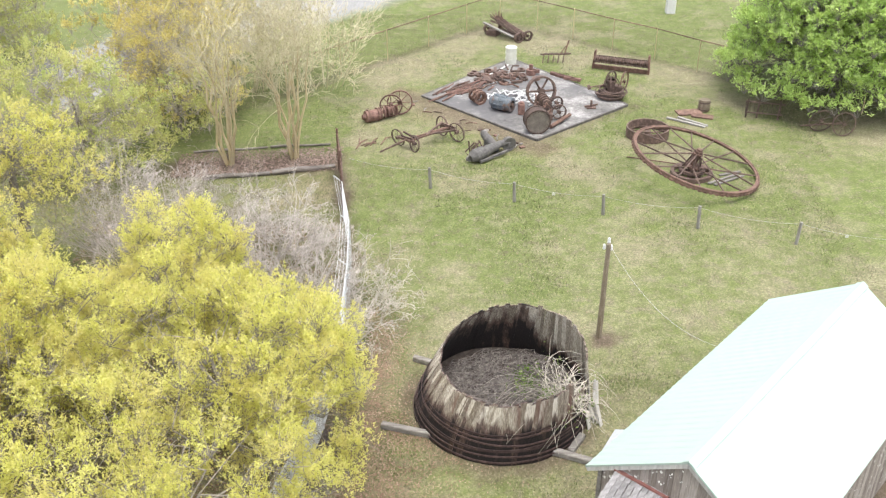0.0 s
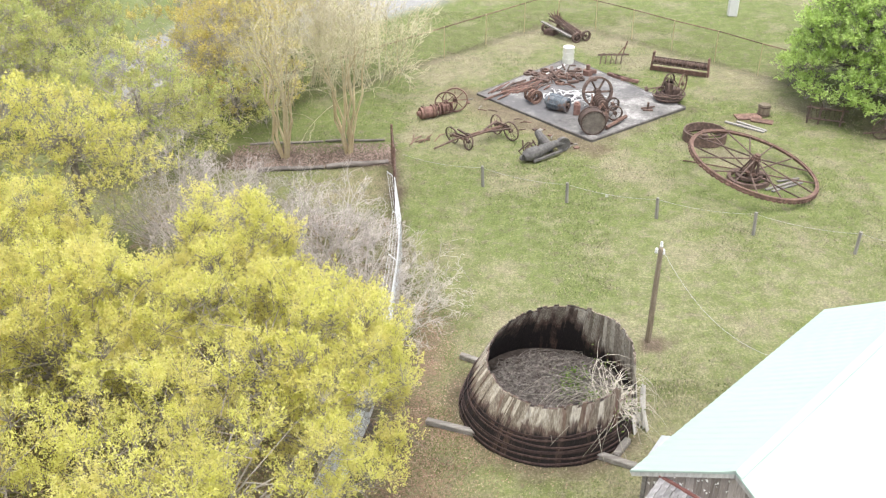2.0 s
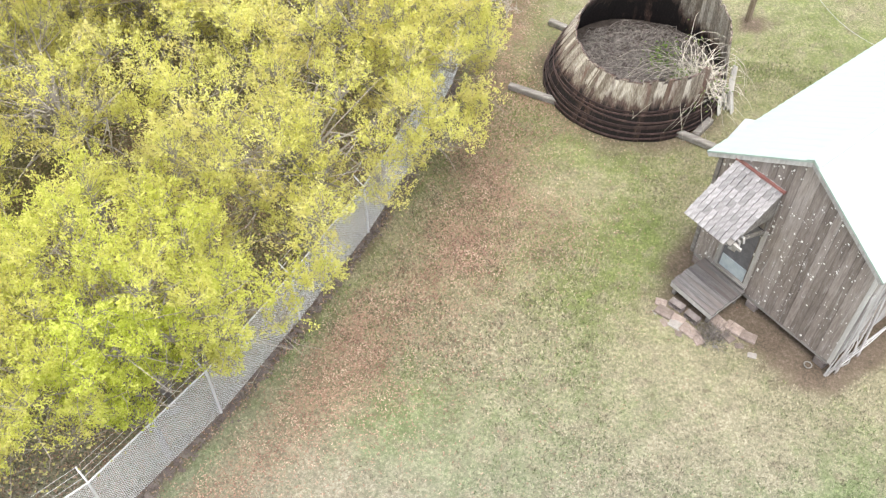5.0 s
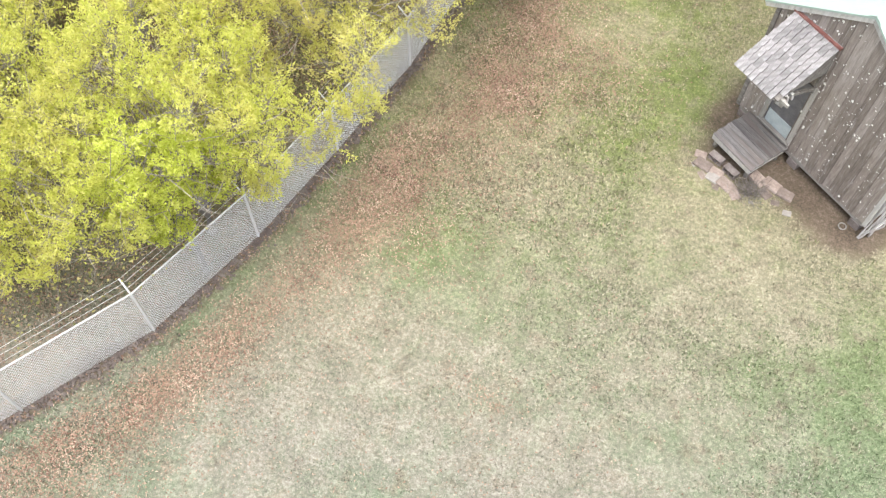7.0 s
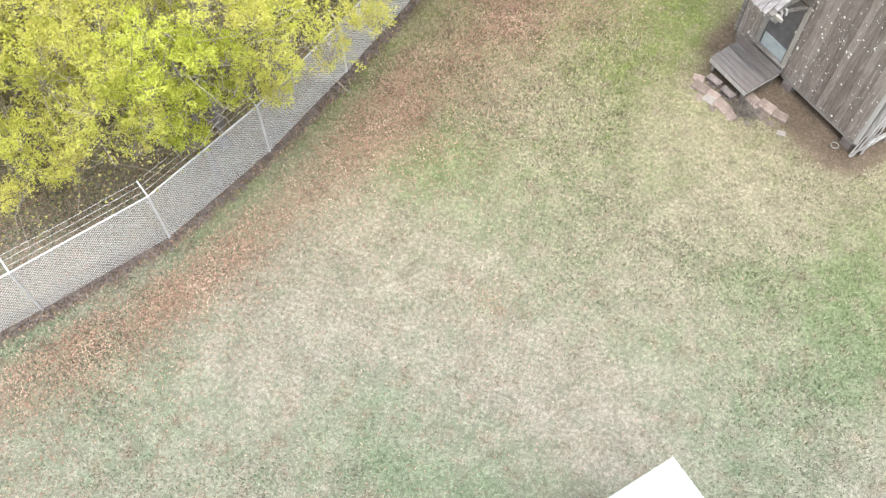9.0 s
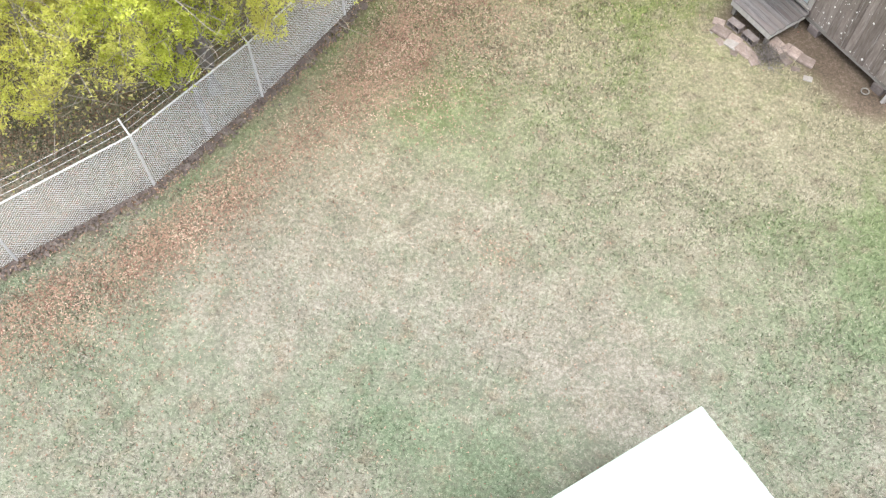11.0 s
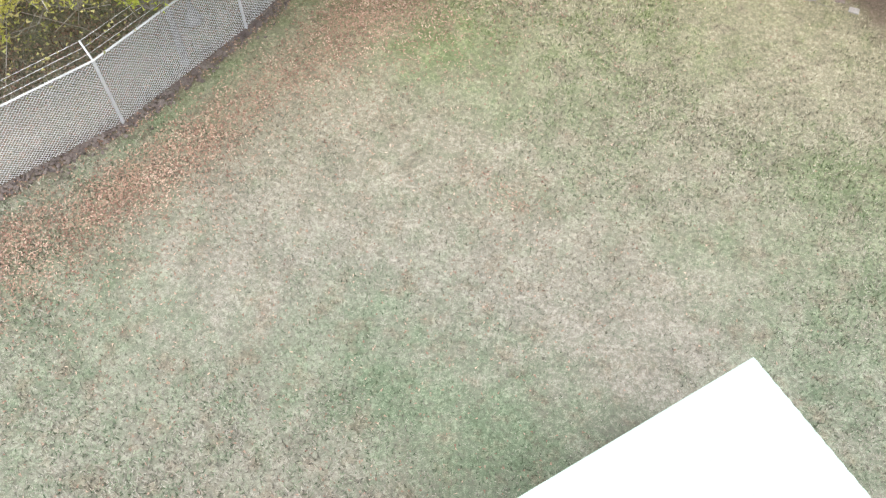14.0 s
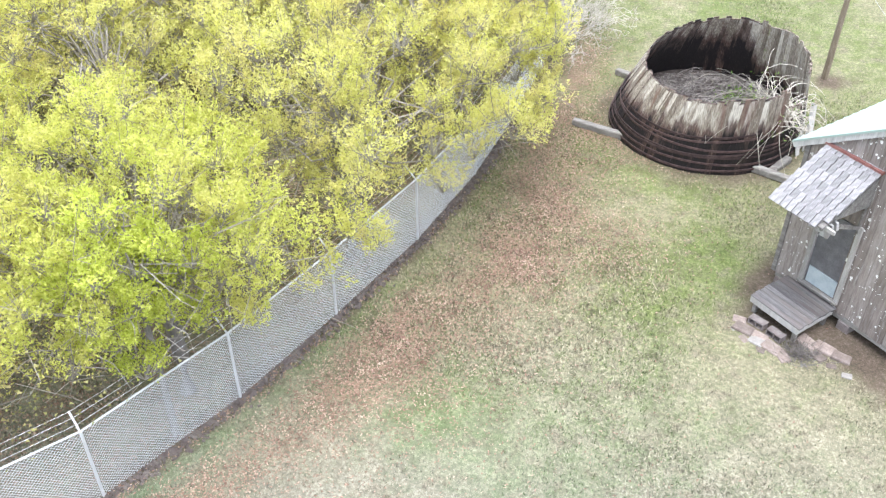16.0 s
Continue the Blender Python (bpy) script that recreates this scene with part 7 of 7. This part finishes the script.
    for k in range(6):
        bm = bmesh.new()
        x0, y0, q, ln = rnd.uniform(-0.7, 0.7), rnd.uniform(-0.3, 0.3), rnd.uniform(0, math.pi), rnd.uniform(0.3, 0.6)
        tube(bm, [(x0 - ln * math.cos(q), y0 - ln * math.sin(q), 0.04), (x0, y0, rnd.uniform(0.06, 0.25)), (x0 + ln * math.cos(q), y0 + ln * math.sin(q), 0.05)], 0.03, 5)
        part("bar", bm, RUST, hr)


def slab_clutter():
    g = random.Random(12)
    Z = 0.1
    # white barrel
    b = thing("plastic_barrel", pose(3.2, 53.75, Z - 0.03), "cream plastic barrel with ribs standing at the slab's edge", "barrel")
    bm = bmesh.new()
    disc(bm, 0.33, 0, 0.98, 24)
    for z in (0.3, 0.65, 0.95):
        band(bm, 0.32, 0.352, z - 0.025, z + 0.025, 24)
    part("body", bm, PLASTIC, b)
    bm = bmesh.new()
    disc(bm, 0.3, 0.98, 1.01, 24)
    part("lid", bm, PLASTIC, b)
    # rods, bars and pipes: each its own thing
    for k in range(46):
        t = g.random()
        x, y = -0.9 + 2.9 * t + g.uniform(-0.4, 0.4), 48.6 + 2.0 * t + g.uniform(-1.0, 0.6)
        a, ln = g.uniform(20, 65), g.uniform(0.6, 1.8)
        bm = bmesh.new()
        tube(bm, [(-ln / 2, 0, 0.04), (ln / 2, 0, 0.05 + g.uniform(0, 0.12))], g.uniform(0.025, 0.05), 6)
        ob = part("iron_bar", bm, g.choice((RUST, RUST_RED, RUST_DARK)))
        ob.matrix_basis = pose(x, y, Z, 0, 0, a)
        tagged(ob, "rusty iron bar lying on the slab", "bar", "iron bars")
    for k in range(46):
        x, y = 2.7 + g.gauss(0, 0.85), 51.2 + g.gauss(0, 0.75)
        bm = bmesh.new()
        kind = k % 3
        if kind == 0:
            box(bm, 0, 0, 0.1, g.uniform(0.4, 1.0), g.uniform(0.1, 0.25), 0.14, bevel=0.02)
        elif kind == 1:
            band(bm, 0.14, 0.24, 0.0, 0.12, 14)
        else:
            tube(bm, [(-0.4, 0, 0.05), (0, 0.1, 0.22), (0.45, 0.0, 0.08)], 0.05, 6)
        ob = part("scrap_iron", bm, g.choice((RUST, RUST_DARK, RUST_DARK)))
        ob.matrix_basis = pose(x, y, Z, 0, g.uniform(-6, 6), g.uniform(0, 180))
        tagged(ob, "piece of dark rusty scrap iron in a heap", "scrap", "scrap heap")
    for x, y, a, ln in ((5.75, 51.45, -42, 0.9), (6.2, 51.05, -35, 1.3), (6.55, 50.75, -25, 1.0)):
        bm = bmesh.new()
        box(bm, 0, 0, 0.09, ln, 0.22, 0.16, bevel=0.015)
        ob = part("iron_channel", bm, RUST_RED)
        ob.matrix_basis = pose(x, y, Z, 0, 0, a)
        tagged(ob, "rusty red iron channel on the slab", "channel", "iron channels")
    bm = bmesh.new()
    disc(bm, 0.28, 0, 0.3, 16)
    disc(bm, 0.12, 0.3, 0.6, 12)
    box(bm, 0.3, 0, 0.2, 0.4, 0.2, 0.2, bevel=0.02)
    ob = part("red_pump", bm, RUST_RED)
    ob.matrix_basis = pose(4.25, 51.7, Z)
    tagged(ob, "small red rusted pump on the scrap heap", "pump")
    bm = bmesh.new()
    box(bm, 0, 0, 0.05, 0.5, 0.3, 0.08)
    tube(bm, [(0, 0, 0.05), (0, 0, 0.45)], 0.06, 8)
    tube(bm, [(-0.35, 0, 0.1), (0.35, 0.05, 0.2)], 0.05, 6)
    ob = part("iron_valve", bm, RUST_DARK)
    ob.matrix_basis = pose(7.1, 46.55, Z)
    tagged(ob, "small rusty valve near the slab's edge", "valve")
    for k in range(26):
        x, y = 3.0 + g.gauss(0, 0.7), 48.1 + g.gauss(0, 0.55)
        bm = bmesh.new()
        ln = g.uniform(0.5, 1.4)
        tube(bm, [(-ln / 2, 0, 0.05), (0, 0.08, 0.12 + g.uniform(0, 0.25)), (ln / 2, 0, 0.06)], 0.035, 6)
        ob = part("white_pipe", bm, PVC)
        ob.matrix_basis = pose(x, y, Z, 0, 0, g.uniform(0, 180))
        tagged(ob, "thin white pipe in a loose heap on the slab", "pipe", "pipe heap")
    for k in range(22):
        t = g.random()
        x, y = SLAB[0][0] + (SLAB[1][0] - SLAB[0][0]) * t - 0.7 + g.gauss(0, 0.3), SLAB[0][1] + (SLAB[1][1] - SLAB[0][1]) * t - 0.7 + g.gauss(0, 0.3)
        bm = bmesh.new()
        if k % 3:
            tube(bm, [(-0.25, 0, 0.02), (0.0, 0.05, 0.06), (g.uniform(0.1, 0.4), 0, 0.02)], 0.025, 5)
        else:
            box(bm, 0, 0, 0.03, g.uniform(0.15, 0.35), g.uniform(0.08, 0.2), 0.07, bevel=0.01)
        ob = part("scrap_iron", bm, g.choice((RUST, RUST_DARK, GREY_WOOD)))
        ob.matrix_basis = pose(x, y, 0, 0, 0, g.uniform(0, 180))
        tagged(ob, "bit of rusty scrap lying in the bare soil", "scrap", "scrap by the slab")
    bm = bmesh.new()
    pts = [(3.0, 53.2, Z + 0.05), (2.6, 52.6, Z + 0.03), (2.2, 51.9, Z + 0.03), (1.7, 51.4, Z + 0.03), (1.6, 50.6, Z + 0.03), (1.9, 50.2, Z + 0.03), (2.3, 50.6, Z + 0.03)]
    tube(bm, pts, 0.05, 6)
    tagged(part("white_hose", bm, PVC), "white hose curving across the slab", "hose")
    # things beside the right-hand tree
    t = thing("wooden_keg", pose(13.05, 46.5, 0), "small brown wooden keg on a rusty plate", "keg")
    bm = bmesh.new()
    disc(bm, 0.27, 0.0, 0.32, 16, None, 0.32)
    disc(bm, 0.32, 0.32, 0.62, 16, None, 0.27)
    part("body", bm, POST_WOOD, t)
    for z in (0.12, 0.5):
        bm = bmesh.new()
        band(bm, 0.28, 0.32, z - 0.03, z + 0.03, 16)
        part("hoop", bm, RUST_DARK, t)
    for x, y, a, sx, sy in ((12.2, 46.15, 10, 1.3, 0.7), (12.8, 45.6, -20, 1.1, 0.5)):
        bm = bmesh.new()
        box(bm, 0, 0, 0.05, sx, sy, 0.07, bevel=0.01)
        ob = part("rusty_plate", bm, RUST)
        ob.matrix_basis = pose(x, y, 0, 0, 0, a)
        tagged(ob, "flat rusty iron plate on bare soil", "plate", "rusty plates")
    for a, b in (((10.9, 45.4, 0.06), (12.6, 44.15, 0.06)), ((11.5, 45.45, 0.06), (12.75, 44.3, 0.06))):
        bm = bmesh.new()
        beam(bm, a, b, 0.14, 0.07)
        tagged(part("plank", bm, DECK_PALE), "pale plank lying on the grass", "plank", "yard planks")
    # old implements in the tree's shade
    j = thing("hay_rake", pose(15.9, 45.4, 0, 0, 0, -12), "dark rusty hay rake frame in the tree's shade", "farm machine")
    for x in (-0.9, -0.35, 0.7):
        bm = bmesh.new()
        tube(bm, [(x, 0, 0), (x + 0.05, 0.1, 1.0)], 0.05, 6)
        part("upright", bm, RUST_DARK, j)
    bm = bmesh.new()
    tube(bm, [(-1.0, 0.1, 0.85), (1.0, 0.1, 0.8)], 0.05, 6)
    tube(bm, [(-0.9, 0, 0.3), (0.9, 0.05, 0.25)], 0.045, 6)
    part("crossbar", bm, RUST_DARK, j)
    for k in range(9):
        bm = bmesh.new()
        tube(bm, [(-0.9 + 0.22 * k, 0.12, 0.85), (-0.9 + 0.22 * k, 0.6, 0.6), (-0.9 + 0.22 * k, 0.5, 0.05)], 0.02, 5)
        part("tine", bm, RUST_DARK, j)
    k2 = thing("rake_wheels", pose(18.5, 43.6, 0, 0, 0, -10), "pair of rusty spoked rake wheels under low branches", "farm machine")
    wheel_part(k2, -0.3, 0.0, 0.62, 10, 0.62, 0.06, 0.04, 10, RUST_DARK, 0.08, 0.2, 0.016, 12)
    wheel_part(k2, 0.75, -0.2, 0.6, 14, 0.6, 0.06, 0.04, 10, RUST_DARK, 0.08, 0.2, 0.016, -10)
    bm = bmesh.new()
    tube(bm, [(-1.2, 0.2, 0.2), (0.8, -0.1, 0.65)], 0.04, 6)
    part("axle", bm, RUST_DARK, k2)
    # garden bed logs and white marker beyond the fence
    for a, b, r in (((-11.6, 38.05, 0.1), (-8.6, 38.6, 0.1), 0.1), ((-8.5, 38.6, 0.12), (-5.7, 39.35, 0.12), 0.12), ((-12.7, 40.9, 0.08), (-9.2, 41.5, 0.08), 0.06), ((-9.1, 41.55, 0.08), (-6.2, 41.9, 0.08), 0.06)):
        bm = bmesh.new()
        a, b = Vector(a), Vector(b)
        tube(bm, [a, a.lerp(b, 0.33) + Vector((0, 0.04, 0.02)), a.lerp(b, 0.66) - Vector((0, 0.03, 0)), b], [r, r * 1.1, r * 0.95, r * 0.85], 9)
        tagged(part("border_log", bm, MULCH_LOG), "half-rotten grey log edging the mulch bed", "log", "border logs")
    u = thing("utility_marker", pose(14.7, 64.2, 0), "white painted utility post on the far lawn", "post")
    bm = bmesh.new()
    box(bm, 0, 0, 0.75, 0.62, 0.5, 1.5, bevel=0.04)
    part("body", bm, PVC, u)
    bm = bmesh.new()
    box(bm, 0, 0, 1.54, 0.7, 0.58, 0.08, bevel=0.02)
    part("cap", bm, PVC, u)


slab()
bull_gear()
ring_wheel()
yard_machines()
slab_clutter()

# ---- small things ----
def mulch():
    """Bark chips over the bed round the bare trees."""
    g = np.random.default_rng(91)
    n = 5200
    x = g.uniform(-13.2, -5.5, n)
    y = 40.0 + 0.12 * (x + 8) + g.uniform(-1.25, 1.35, n)
    a, t = g.uniform(0, math.tau, n), g.uniform(-0.5, 0.5, n)
    ln, wd = g.uniform(0.04, 0.1, n), g.uniform(0.015, 0.035, n)
    u = np.stack([np.cos(a) * np.cos(t), np.sin(a) * np.cos(t), np.sin(t)], 1) * ln[:, None]
    v = np.stack([-np.sin(a), np.cos(a), g.uniform(-0.4, 0.4, n)], 1) * wd[:, None]
    c = np.stack([x, y, np.full(n, 0.05) + g.uniform(0, 0.03, n)], 1)
    ob = new("bark_mulch", raw_mesh("bark_mulch", np.stack([c - u, c + v, c + u, c - v], 1), 4, MULCH_CHIP))
    tagged(ob, "reddish-brown bark mulch covering the garden bed", "mulch", kind="stuff")


def soil_clods():
    """Crumbs of dark soil along the foot of the wire fence."""
    g = np.random.default_rng(92)
    qs = []
    for (ax, ay), (bx, by) in zip(FENCE[:8], FENCE[1:9]):
        n = 330
        t = g.uniform(0, 1, n)
        dx, dy = bx - ax, by - ay
        L = math.hypot(dx, dy)
        off = np.abs(g.normal(0.04, 0.13, n))
        c = np.stack([ax + dx * t + dy / L * off, ay + dy * t - dx / L * off, np.full(n, 0.01)], 1)
        r = g.uniform(0.02, 0.055, n)
        e = c + np.stack([g.normal(0, 0.03, n), g.normal(0, 0.03, n), g.uniform(0.02, 0.06, n)], 1)
        qs.append(prisms(c, e, r, r * 0.35, 5))
    ob = new("soil_clods", raw_mesh("soil_clods", np.concatenate(qs), 4, SOIL))
    tagged(ob, "dark crumbled soil along the fence's foot", "soil", kind="stuff")


mulch()
soil_clods()
